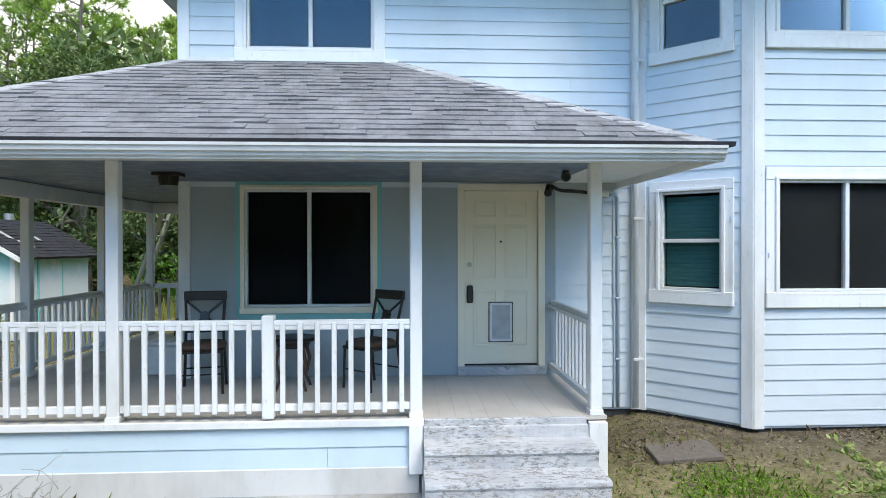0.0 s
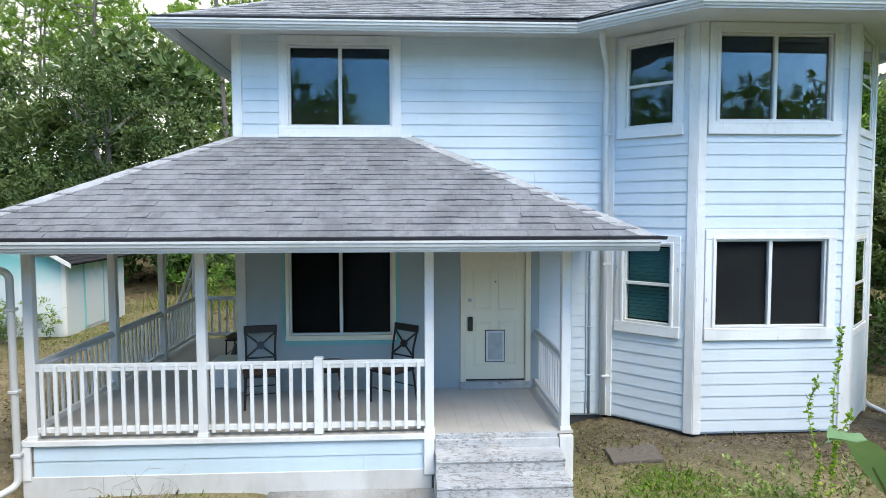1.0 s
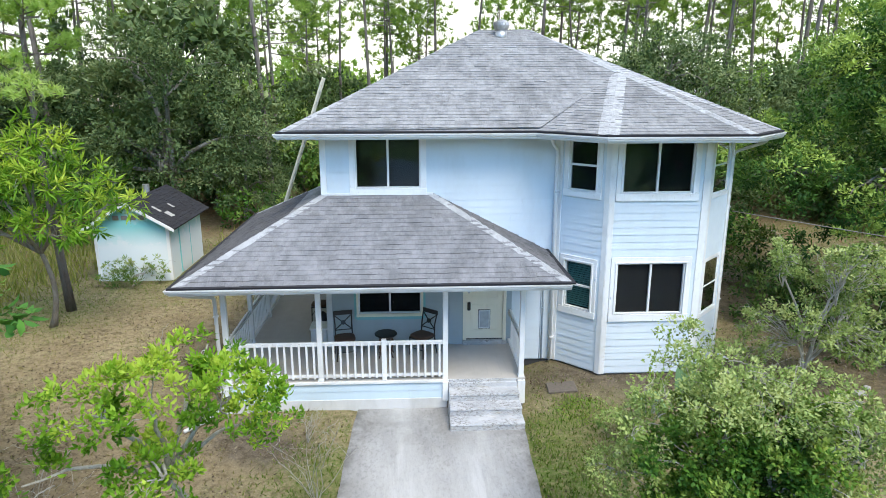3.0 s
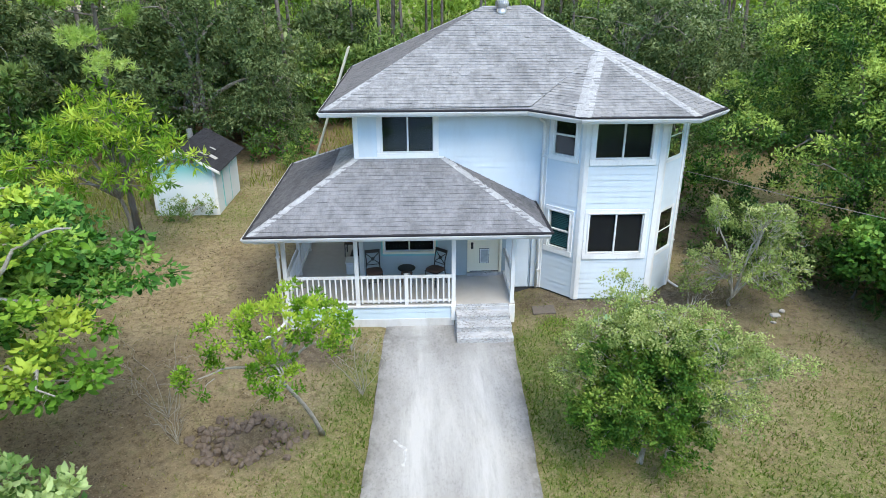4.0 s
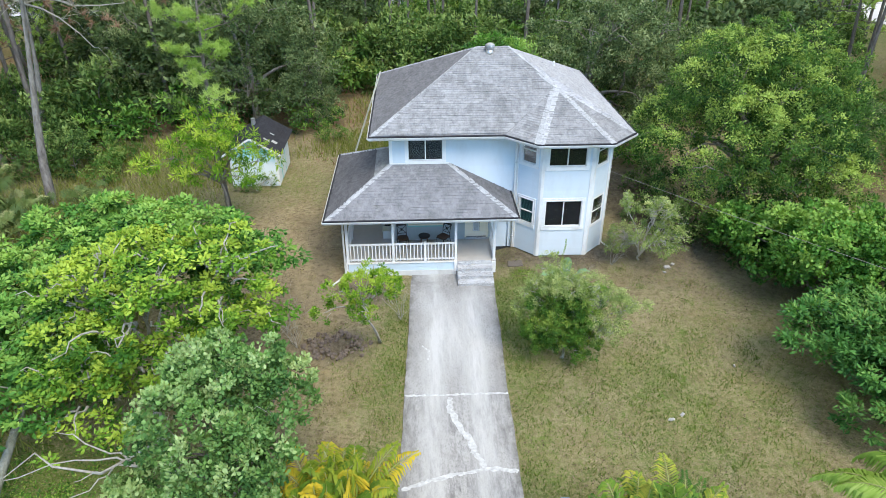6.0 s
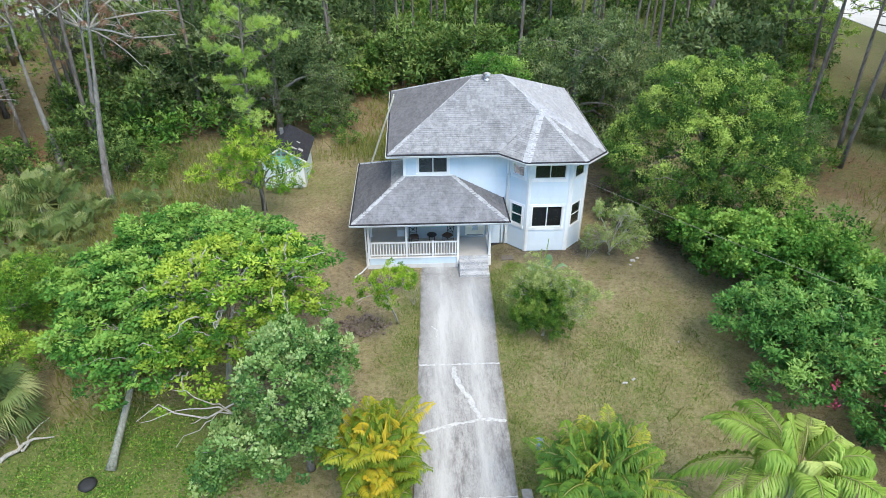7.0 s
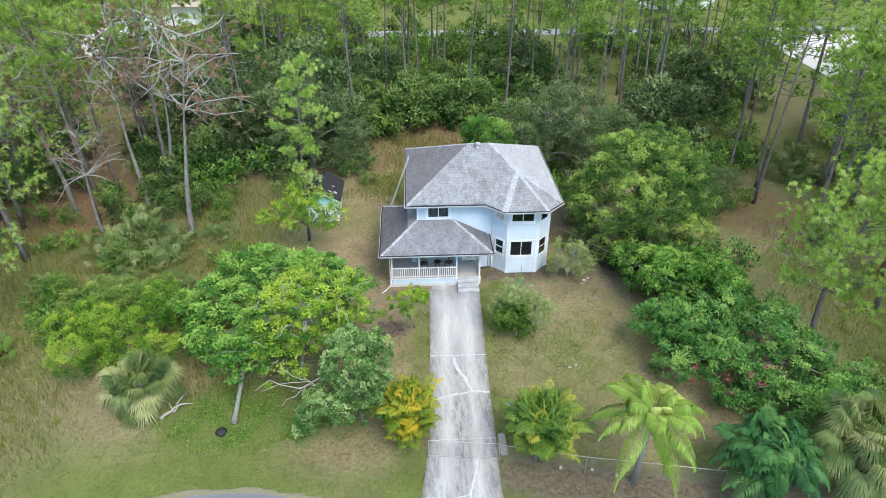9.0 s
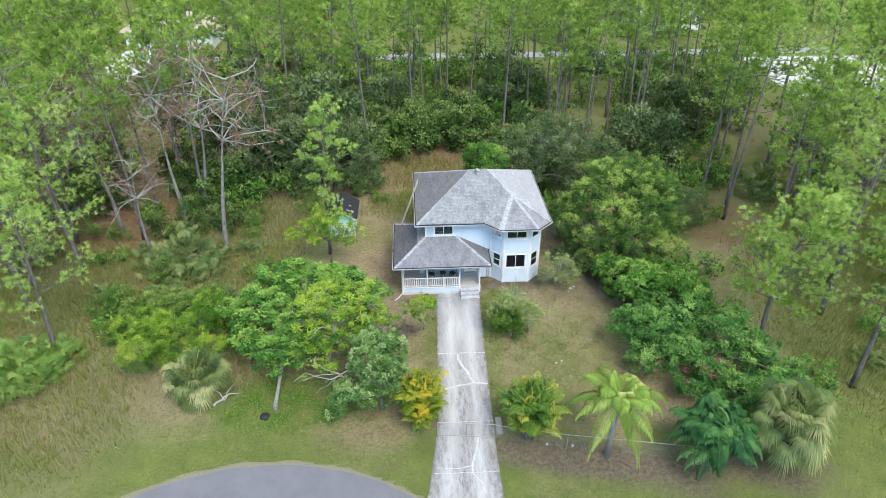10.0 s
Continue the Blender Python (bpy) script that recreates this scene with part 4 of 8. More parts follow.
steps = thing("front_steps", (0.8, 4.8, 0), "worn white-painted concrete steps with flaking paint", "steps", "", "structure")
rng = random.Random(4)
for k, (zt, ya, xa, xb) in enumerate(((0.48, 4.97, 0.095, 1.51), (0.32, 4.66, 0.09, 1.52), (0.16, 4.35, 0.08, 1.53))):
    mb = MB()
    n = 22
    prof = []
    for j in range(n + 1):
        w = 0.012 * noise.noise((j * 0.9, k * 7.1, 2.0)) - (0.02 if rng.random() < 0.14 else 0)
        prof.append(w)
    vs = []
    for j in range(n + 1):
        xx = xa + (xb - xa) * j / n
        w = prof[j]
        vs += [(xx, ya + 0.012, -0.05), (xx, ya + 0.004 - w * 0.4, zt - 0.06), (xx, ya - 0.012 - w * 0.5, zt - 0.035), (xx, ya - 0.008 - w, zt - 0.006 + w * 0.3), (xx, ya + 0.03, zt + w * 0.15), (xx, 5.30, zt + 0.004), (xx, 5.30, -0.05)]
    fs = [(j * 7 + q, j * 7 + (q + 1) % 7, (j + 1) * 7 + (q + 1) % 7, (j + 1) * 7 + q) for j in range(n) for q in range(7)]
    fs = [f[::-1] for f in fs] + [tuple(range(7)), tuple(n * 7 + q for q in range(7))[::-1]]
    part("step", mb.add(vs, fs), STEPMAT, steps)
part("riser", MB().box(0.095, 1.51, 5.27, 5.31, 0.40, 0.585, 0.006), STEPMAT, steps)

# ---- posts and railings ----
POST = 0.105


def post(x, y, top=2.836, mat=None, name="porch_post", foot=True):
    p = thing(name, (x, y, FLOOR_Z), "white-painted square wooden porch post", "post", "porch posts")
    h = POST / 2
    part("shaft", MB().box(x - h, x + h, y - h, y + h, FLOOR_Z - 0.005, top, 0.008), mat or WHITE, p)
    if foot:
        part("base_block", MB().box(x - h - 0.008, x + h + 0.008, y - h - 0.008, y + h + 0.008, FLOOR_Z, FLOOR_Z + 0.05, 0.005), mat or WHITE, p)
    return p


for x in (-4.35, -2.50, 0.035, 1.60):
    post(x, 5.40)
for y in (7.43, 9.26, 11.0):
    post(-4.35, y, 2.67, RAILGREY)
post(-2.62, 11.0, 2.67, RAILGREY)


def railing(a, b, mat, side, mid=None, label="white wooden porch railing with square pickets"):
    """A railing between two plan points; pickets stand on the outer side."""
    a, b = Vector((*a, 0)), Vector((*b, 0))
    f = Face((a.x, a.y), (b.x, b.y))
    r = thing("porch_railing", (a + b) / 2 + Vector((0, 0, FLOOR_Z)), label, "railing", "porch railings")
    part("top_rail", f.box(MB(), 0, f.len, -0.03, 0.035, 1.405, 1.445, 0.004), mat, r)
    part("top_rail", f.box(MB(), 0, f.len, side * 0.0 + 0.0, 0.04, 1.445, 1.49, 0.004), mat, r)
    part("bottom_rail", f.box(MB(), 0, f.len, -0.02, 0.03, 0.715, 0.775, 0.004), mat, r)
    n = max(2, int(round(f.len / 0.143)))
    for i in range(n):
        s = f.len * (i + 0.5) / n
        if mid and abs(s - mid) < 0.06:
            continue
        j = random.uniform(-0.004, 0.004)
        part("picket", f.box(MB(), s - 0.021 + j, s + 0.021 + j, 0.041 if side > 0 else -0.07, 0.071 if side > 0 else -0.031, 0.70 + j, 1.47 + j, 0.004), mat, r)
    if mid:
        part("newel", f.box(MB(), mid - 0.05, mid + 0.05, -0.03, 0.085, 0.66, 1.53, 0.008), mat, r)
    return r


hp = POST / 2
railing((-4.35 + hp, 5.40), (-2.50 - hp, 5.40), WHITE, 1)
railing((-2.50 + hp, 5.40), (0.035 - hp, 5.40), WHITE, 1, 1.235)
railing((1.60, 5.40 + hp), (1.60, WY0 - 0.03), WHITE, 1, None, "white side railing beside the entrance")
for y0, y1 in ((5.40, 7.43), (7.43, 9.26), (9.26, 11.0)):
    railing((-4.35, y1 - hp), (-4.35, y0 + hp), RAILGREY, 1, None, "greyed wooden side porch railing")
railing((-2.62 - hp, 11.0), (-4.35 + hp, 11.0), RAILGREY, 1, None, "greyed wooden back porch railing")

# ---- gutters' downspouts, cables, wall fittings ----


def pipe_thing(name, pts, r, mat, label, category, n=8):
    o = thing(name, pts[-1], label, category)
    part("tube", MB().tube(pts, r, n), mat, o, "", True)
    return o


def bent(pts, r=0.05, k=4):
    """Rounds the corners of a polyline."""
    pts = [Vector(p) for p in pts]
    res = [pts[0]]
    for a, b, c in zip(pts, pts[1:], pts[2:]):
        u, w = (a - b), (c - b)
        t = min(r, u.length * 0.45, w.length * 0.45)
        u, w = b + u.normalized() * t, b + w.normalized() * t
        for i in range(k + 1):
            f = i / k
            res.append(u * (1 - f) ** 2 + b * 2 * f * (1 - f) + w * f * f)
    return res + [pts[-1]]


ds = pipe_thing("downspout", bent([(-4.93, 4.72, 2.80), (-4.90, 4.80, 2.70), (-4.47, 5.26, 2.52), (-4.47, 5.27, 0.18), (-4.75, 4.9, 0.06), (-5.05, 4.55, 0.04)], 0.09), 0.04, GUTTER, "white downspout at the porch corner, with its outlet on the ground", "downspout")
for z in (2.1, 1.2, 0.5):
    part("strap", MB().box(-4.52, -4.42, 5.22, 5.32, z, z + 0.035, 0.006), GUTTER, ds)
ds = pipe_thing("downspout", bent([(2.28, 6.38, 5.48), (2.32, 6.5, 5.34), (2.56, 7.08, 5.14), (2.56, 7.08, 0.26)], 0.1), 0.044, WHITE, "white downspout in the corner beside the bay", "downspout", 4)
for z in (4.2, 2.4, 0.8):
    part("strap", MB().box(2.53, 2.64, 7.04, 7.15, z, z + 0.035, 0.006), GUTTER, ds)
ds = pipe_thing("downspout", bent([(7.15, 6.9, 5.48), (7.1, 6.95, 5.3), (6.58, 7.3, 5.05), (6.58, 7.3, 0.3), (6.9, 7.0, 0.14), (7.5, 6.5, 0.1)], 0.1), 0.035, GUTTER, "pale downspout at the bay's far corner", "downspout")
for z in (3.8, 1.6):
    part("strap", MB().box(6.53, 6.63, 7.25, 7.35, z, z + 0.03, 0.006), GUTTER, ds)
cd = pipe_thing("conduit", bent([(2.26, 7.165, 2.70), (2.385, 7.165, 2.70), (2.385, 7.165, 0.25)], 0.1), 0.02, GREYPLASTIC, "grey electrical conduit running down the siding", "conduit")
for z in (2.2, 1.5, 0.8):
    part("clip", MB().box(2.35, 2.42, 7.14, 7.187, z, z + 0.02, 0.003), GREYPLASTIC, cd)
pipe_thing("conduit", [(2.335, 7.168, 2.66), (2.335, 7.168, 1.6), (2.345, 7.168, 0.6), (2.33, 7.168, 0.25)], 0.009, GREYPLASTIC, "thin grey cable down the siding", "conduit")
jb = thing("junction_box", (2.2, 7.15, 2.67), "small white junction box on the siding", "box")
part("cover", MB().box(2.14, 2.26, 7.09, 7.18, 2.665, 2.74, 0.006), PLASTIC, jb)
cam_ = thing("security_camera", (1.47, 6.0, 2.836), "black security camera under the porch ceiling", "camera")
part("mount", MB().tube([(1.50, 6.04, 2.836), (1.50, 6.04, 2.812)], 0.035, 12), BLACKMETAL, cam_)
part("arm", MB().tube([(1.50, 6.04, 2.815), (1.49, 6.0, 2.785)], 0.012, 8), BLACKMETAL, cam_)
part("housing", MB().tube([(1.49, 6.03, 2.785), (1.475, 5.93, 2.772), (1.472, 5.90, 2.768)], [0.04, 0.048, 0.044], 14), BLACKMETAL, cam_)
part("lens", MB().tube([(1.472, 5.90, 2.768), (1.471, 5.89, 2.767)], 0.026, 12), GLASS, cam_)
wl_ = thing("wall_light", (1.56, 7.15, 2.75), "dark bronze wall light beside the door", "lamp")
part("bracket", MB().box(1.555, 1.62, 7.12, 7.18, 2.74, 2.81, 0.005), BRONZE, wl_)
part("head", MB().tube([(1.57, 7.12, 2.79), (1.535, 7.0, 2.70)], [0.028, 0.045], 12), BRONZE, wl_)
cl = thing("ceiling_lamp", (-2.4, 6.3, 2.836), "dark square ceiling lamp on the porch ceiling", "lamp")
part("canopy", MB().box(-2.5, -2.24, 6.2, 6.4, 2.80, 2.836, 0.004), BRONZE, cl)
part("shade", MB().tube([(-2.37, 6.3, 2.80), (-2.37, 6.3, 2.71)], [0.10, 0.085], 18), BRONZE, cl)
mt = thing("meter_bracket", (1.75, 7.1, 2.6), "sagging dark cable bundle by the porch corner", "cable")
part("cable", MB().tube(bent([(1.60, 7.15, 2.80), (1.70, 7.12, 2.74), (1.92, 7.13, 2.735), (2.16, 7.15, 2.70)], 0.1), 0.02, 8), RUBBER, mt)

# ladder leaning on the side of the house
lad = thing("ladder", (-5.42, 12.0, 0), "pale weathered extension ladder leaning against the eave", "ladder")
foot, head = Vector((-5.42, 12.0, 0.0)), Vector((-3.02, 12.0, 6.66))
for dy in (-0.19, 0.19):
    m = look(foot + Vector((0, dy, 0)), head + Vector((0, dy, 0)))
    part("rail", MB().box(-0.045, 0.045, -0.03, 0.03, -(head - foot).length, 0, 0.006, m), LADDERMAT, lad)
L = (head - foot).length
for i in range(1, int(L / 0.305)):
    c = foot + (head - foot) * (i * 0.305 / L)
    part("rung", MB().tube([c + Vector((0, -0.19, 0)), c + Vector((0, 0.19, 0))], 0.018, 8), SILVER, lad)

# ---- porch furniture ----


def chair(at, turn):
    c = thing("porch_chair", (0, 0, 0), "dark metal cross-back chair with brown padded seat", "chair", "porch chairs")
    for sx in (-1, 1):
        part("front_leg", MB().tube([(sx * 0.20, -0.2, 0), (sx * 0.19, -0.19, 0.44)], 0.014, 8), BLACKMETAL, c)
        part("back_leg", MB().tube([(sx * 0.21, 0.26, 0), (sx * 0.19, 0.2, 0.44), (sx * 0.185, 0.22, 0.7), (sx * 0.20, 0.30, 0.98)], 0.015, 8), BLACKMETAL, c)
    part("seat_frame", MB().box(-0.21, 0.21, -0.21, 0.22, 0.41, 0.44, 0.006), BLACKMETAL, c)
    cu = MB()
    n = 20
    rings = [(0.20, 0.44), (0.225, 0.455), (0.225, 0.48), (0.19, 0.50), (0.0, 0.505)]
    vs = []
    for r, z in rings:
        for k in range(n):
            a = 2 * math.pi * k / n
            ca, sa = math.cos(a), math.sin(a)
            q = (abs(ca) ** 4 + abs(sa) ** 4) ** -0.25
            vs.append((r * q * ca, r * q * sa, z))
    cu.add(vs, [(i * n + k, i * n + (k + 1) % n, (i + 1) * n + (k + 1) % n, (i + 1) * n + k) for i in range(4) for k in range(n)])
    part("seat", cu, SEATBROWN, c, "brown padded seat", True)
    part("top_rail", MB().box(-0.215, 0.215, 0.275, 0.305, 0.90, 1.0, 0.008), BLACKMETAL, c)
    part("lower_rail", MB().tube([(-0.185, 0.21, 0.58), (0.185, 0.21, 0.58)], 0.012, 8), BLACKMETAL, c)
    for sx in (-1, 1):
        part("cross_bar", MB().tube([(sx * 0.185, 0.212, 0.59), (0, 0.236, 0.74), (-sx * 0.19, 0.28, 0.90)], 0.013, 8), BLACKMETAL, c)
    part("back_ring", MB().tube([(0, 0.22, 0.745), (0, 0.255, 0.735)], 0.05, 14), BLACKMETAL, c)
    for sy in (-0.2, 0.2):
        part("stretcher", MB().tube([(-0.2, sy, 0.2), (0.2, sy, 0.2)], 0.009, 6), BLACKMETAL, c)
    c.matrix_world = pose(*at, 0, 0, turn)
    return c


ch = chair((-2.12, 6.55, FLOOR_Z), 12)
copy_thing(ch, pose(-0.42, 6.62, FLOOR_Z, 0, 0, -42))
copy_thing(ch, pose(-2.95, 8.9, FLOOR_Z, 0, 0, -95))
tb = thing("side_table", (-1.22, 6.6, FLOOR_Z), "small round dark side table with curved legs", "table")
T = Vector((-1.22, 6.6, FLOOR_Z))
part("tabletop", MB().tube([T + Vector((0, 0, z)) for z in (0.50, 0.512, 0.528, 0.54)], [0.23, 0.25, 0.25, 0.235], 28), BLACKMETAL, tb)
part("apron", MB().tube([T + Vector((0, 0, z)) for z in (0.43, 0.50)], [0.16, 0.18], 24), BLACKMETAL, tb)
for k in range(4):
    a = math.pi / 4 + k * math.pi / 2
    r = Vector((math.cos(a), math.sin(a), 0))
    part("leg", MB().tube([T + r * 0.15 + Vector((0, 0, 0.47)), T + r * 0.21 + Vector((0, 0, 0.3)), T + r * 0.16 + Vector((0, 0, 0.12)), T + r * 0.22], [0.02, 0.018, 0.014, 0.014], 8), SEATBROWN, tb, "", True)
bk = thing("storage_box", (-2.75, 7.5, FLOOR_Z), "white plastic storage box on the porch", "box")
part("body", MB().box(-3.0, -2.62, 7.35, 7.8, FLOOR_Z, FLOOR_Z + 0.34, 0.02), PLASTIC, bk)
part("lid", MB().box(-3.02, -2.60, 7.33, 7.82, FLOOR_Z + 0.34, FLOOR_Z + 0.39, 0.012), PLASTIC, bk)
bg = thing("dark_bag", (-2.85, 8.15, FLOOR_Z), "dark cloth bag slumped beside the box", "bag")
part("body", MB().tube([(-2.8, 8.15, FLOOR_Z + z) for z in (0, 0.05, 0.25, 0.45, 0.52)], [0.12, 0.17, 0.16, 0.09, 0.02], 14), BLACKMETAL, bg, "", True)

# ---- ground ----
R_C, R_R = (-12.2, -25.5), 14.5   # turning circle of the road


def smooth(a, b, x):
    t = np.clip((x - a) / (b - a), 0, 1)
    return t * t * (3 - 2 * t)


def drive_edges(y):
    """Left and right edge of the driveway at y."""
    y = np.asarray(y, dtype=float)
    left = np.interp(y, [-18, -13.4, -10.6, -8.3, -1.9, 5.33], [-4.2, -3.07, -2.62, -2.33, -2.05, -1.79])
    right = np.interp(y, [-18, -14, -9.5, -2.0, 5.33], [1.05, 0.95, 1.02, 1.25, 1.58])
    return left, right


def blob(X, Y, cx, cy, rx, ry, soft=0.5):
    d = np.sqrt(((X - cx) / rx) ** 2 + ((Y - cy) / ry) ** 2)
    return 1 - smooth(1 - soft, 1 + soft * 0.6, d)


def wob(X, Y, s, a, p=0.0):
    return a * (np.sin(X * s + p) * np.cos(Y * s * 1.3 + 1.7 * p) + 0.5 * np.sin(X * s * 2.3 + Y * s * 1.9 + p))


def masks(X, Y):
    """green, straw, needle, dirt of the ground at plan points."""
    X, Y = np.asarray(X, float), np.asarray(Y, float)
    wx, wy = X + wob(X, Y, 0.5, 0.9), Y + wob(X, Y, 0.43, 0.9, 2)
    green = 0.28 + 0.0 * X
    green = green + 0.35 * blob(wx, wy, 6, -2.5, 4.5, 6.5) + 0.3 * blob(wx, wy, -0.8, 1.0, 3.5, 4.0) - 0.4 * blob(wx, wy, -7.0, 6, 4.5, 8) + 0.3 * np.exp(-((X - drive_edges(Y)[1] - 0.5) / 0.9) ** 2) * (Y < 5) + 0.25 * np.exp(-((X - drive_edges(Y)[0] + 0.5) / 0.8) ** 2) * (Y < 4)
    green = green + 0.62 * (1 - smooth(-10.6, -8.6, wy)) + 0.25 * blob(wx, wy, 24, -6, 7, 9) + 0.45 * blob(wx, wy, 44, 14, 12, 20) + 0.3 * blob(wx, wy, -22, 8, 14, 10) + 0.35 * blob(wx, wy, -2.5, 20.5, 6, 3)
    green = green + 0.45 * smooth(30, 42, np.abs(wx)) * (wy < 30) - 0.25 * blob(wx, wy, 5.2, 2.5, 2.6, 2.0) - 0.2 * blob(wx, wy, 8.3, -2.0, 1.3, 4.5)
    straw = 0.5 * blob(wx, wy, -27, -7.5, 7.5, 7.0, 0.4) + 0.9 * blob(wx, wy, 50, 36, 14, 16, 0.4) + 0.7 * blob(wx, wy, -24, 10, 9, 5, 0.6) + 0.5 * blob(wx, wy, -18, 15, 6, 6, 0.6)
    needle = smooth(21, 28, wy + 0.1 * np.abs(wx)) * (0.6 + wob(X, Y, 0.21, 0.35, 1.0)) + blob(wx, wy, -31, 17, 8, 6, 0.5) + 0.75 * blob(wx, wy, 26, 15, 4.5, 6, 0.5) + 0.8 * blob(wx, wy, 0.5, 27, 5, 5, 0.5)
    green = green + 0.2 * smooth(24, 34, wy) + 0.4 * blob(wx, wy, -11.5, -6.5, 6, 3.5) + 0.35 * blob(wx, wy, -20, -9.5, 12, 2.5)
    needle = np.clip(needle, 0, 1) * (1 - 0.9 * smooth(40, 60, Y)) * (1 - 0.75 * smooth(10, 22, wx) * (wy > 20))
    green = green + 0.6 * smooth(40, 60, Y) + 0.4 * smooth(14, 24, wx) * (wy > 12) + 0.25 * smooth(18, 24, wx) * (wy < 8) + 0.3 * blob(wx, wy, -12, -6, 4, 3) + wob(X, Y, 0.33, 0.14, 4.0)
    dirt = np.maximum.reduce([blob(X, Y, 5.0, 6.5, 3.6, 1.1, 0.7) * (X > 1.6), blob(wx, wy, -3.0, 4.8, 1.6, 0.8, 0.6), 0.95 * blob(X, Y + 0.2 * (X - 3), 6.5, -11.0, 8.5, 1.5, 0.5),
                              0.9 * blob(X, Y, -4.4, 0.7, 1.2, 0.9, 0.7), 0.8 * blob(wx, wy, 9.8, 11, 3.0, 7, 0.5), 0.5 * blob(wx, wy, -7.3, 1.5, 1.8, 3.2, 0.7), 0.5 * blob(wx, wy, -7.3, -4.3, 3.2, 2.2, 0.7),
                              0.45 * blob(wx, wy, -5.4, 8, 1.0, 6, 0.7), 0.7 * blob(wx, wy, -2.6, -8.2, 2.6, 1.0, 0.6), 0.8 * blob(wx, wy, 14, -13.0, 6, 1.6, 0.6)])
    return np.clip(green, 0, 1), np.clip(straw, 0, 1), needle, np.clip(dirt, 0, 1)


def height(X, Y):
    X, Y = np.asarray(X, float), np.asarray(Y, float)
    h = 0.19 * smooth(1.75, 2.6, X) * smooth(4.6, 6.2, Y) * (1 - smooth(17, 22, Y)) * (1 - smooth(8.5, 12, X))
    off = smooth(0.0, 0.6, np.minimum(np.abs(X - drive_edges(Y)[0]), np.abs(X - drive_edges(Y)[1])))
    h = h + (0.02 * np.sin(X * 1.7 + 2 * np.sin(Y * 0.6)) * np.sin(Y * 1.4) + 0.03 * np.sin(X * 0.31) * np.cos(Y * 0.27)) * off
    pit = blob(X, Y, -4.4, 0.7, 0.55, 0.4, 0.6)
    rim = blob(X, Y, -4.4, 0.7, 1.15, 0.85, 0.5) - pit
    h = h + 0.12 * rim * (1 + 0.8 * np.sin(X * 9) * np.sin(Y * 8)) - 0.22 * pit
    L, R = drive_edges(Y)
    inside = (X > L - 0.05) & (X < R + 0.05) & (Y < 5.4) & (Y > -18)
    road = np.hypot(X - R_C[0], Y - R_C[1]) < R_R + 0.1
    return np.where(inside, -0.06, np.where(road, -0.08, h))


def axis(lo, hi, fine, far, step):
    a = np.arange(lo, hi + 1e-6, fine)
    out, s, p = [], step, lo
    while p > -far:
        p -= s
        s *= 1.25
        out.append(p)
    left = out[::-1]
    out, s, p = [], step, hi
    while p < far:
        p += s
        s *= 1.25
        out.append(p)
    return np.concatenate([left, a, out])


gx, gy = axis(-28, 26, 0.33, 900, 0.6), axis(-22, 24, 0.33, 900, 0.6)
GX, GY = np.meshgrid(gx, gy)
V = np.stack([GX.ravel(), GY.ravel(), height(GX, GY).ravel()], 1)
nx, ny = len(gx), len(gy)
ii = (np.arange(ny - 1)[:, None] * nx + np.arange(nx - 1)[None, :]).ravel()
me = fast_mesh("ground", V, np.stack([ii, ii + 1, ii + nx + 1, ii + nx], 1))
for nm, val in zip(("green", "straw", "needle", "dirt"), masks(GX.ravel(), GY.ravel())):
    a = me.attributes.new(nm, "FLOAT", "POINT")
    a.data.foreach_set("value", np.asarray(val, dtype=np.float32))
me.materials.append(GROUND)
me.polygons.foreach_set("use_smooth", [True] * len(me.polygons))
tagged(new("ground", me), "patchy lawn of dry thatch, green grass and pine litter", "ground", "", "structure")


def drive_slab(y0, y1):
    ys = np.linspace(y0, y1, max(2, int(abs(y1 - y0) / 0.2) + 1))
    us = np.linspace(0, 1, 19)
    vs, tr, gm, mo = [], [], [], []
    for y in ys:
        l, r = drive_edges(y)
        jit = 0.008 * math.sin(y * 5.1) + 0.012 * math.sin(y * 1.3)
        for u in us:
            e = jit * (1 if u in (0.0, 1.0) else 0)
            vs.append((l + (r - l) * u + e, y, 0.012))
            tr.append(0.9 * math.exp(-((u - 0.28) / 0.10) ** 2) + 0.9 * math.exp(-((u - 0.72) / 0.10) ** 2) + 0.75 * math.exp(-((u - 0.5) / 0.25) ** 2 - ((y - 1.0) / 2.2) ** 2))
            mo.append(0.25 if y > -1.9 else 0.95 if y < -5 else 0.8)
            ed = min(u, 1 - u)
            gm.append(min(1, 0.95 * math.exp(-(ed / 0.05) ** 2) + (0.4 if y > 3.6 else 0) * math.exp(-((y - 4.6) / 0.7) ** 2)))
    n, k = len(us), len(ys)
    fs = [(j * n + i, j * n + i + 1, (j + 1) * n + i + 1, (j + 1) * n + i) for j in range(k - 1) for i in range(n - 1)]
    if y1 < y0:
        fs = [f[::-1] for f in fs]
    rim = [i for i in range(n)] + [j * n + n - 1 for j in range(1, k)] + [(k - 1) * n + i for i in range(n - 2, -1, -1)] + [j * n for j in range(k - 2, 0, -1)]
    o = len(vs)
    vs += [(vs[i][0], vs[i][1], -0.09) for i in rim]
    m = len(rim)
    fs += [(rim[i], o + i, o + (i + 1) % m, rim[(i + 1) % m]) for i in range(m)]
    me = bpy.data.meshes.new("slab")
    me.from_pydata(vs, [], fs)
    for nm, val in (("track", tr), ("grime", gm), ("mottle", mo)):
        a = me.attributes.new(nm, "FLOAT", "POINT")
        a.data.foreach_set("value", np.array(val + [0.5] * m, dtype=np.float32))
    return part("slab", me, CONCRETE, drive)


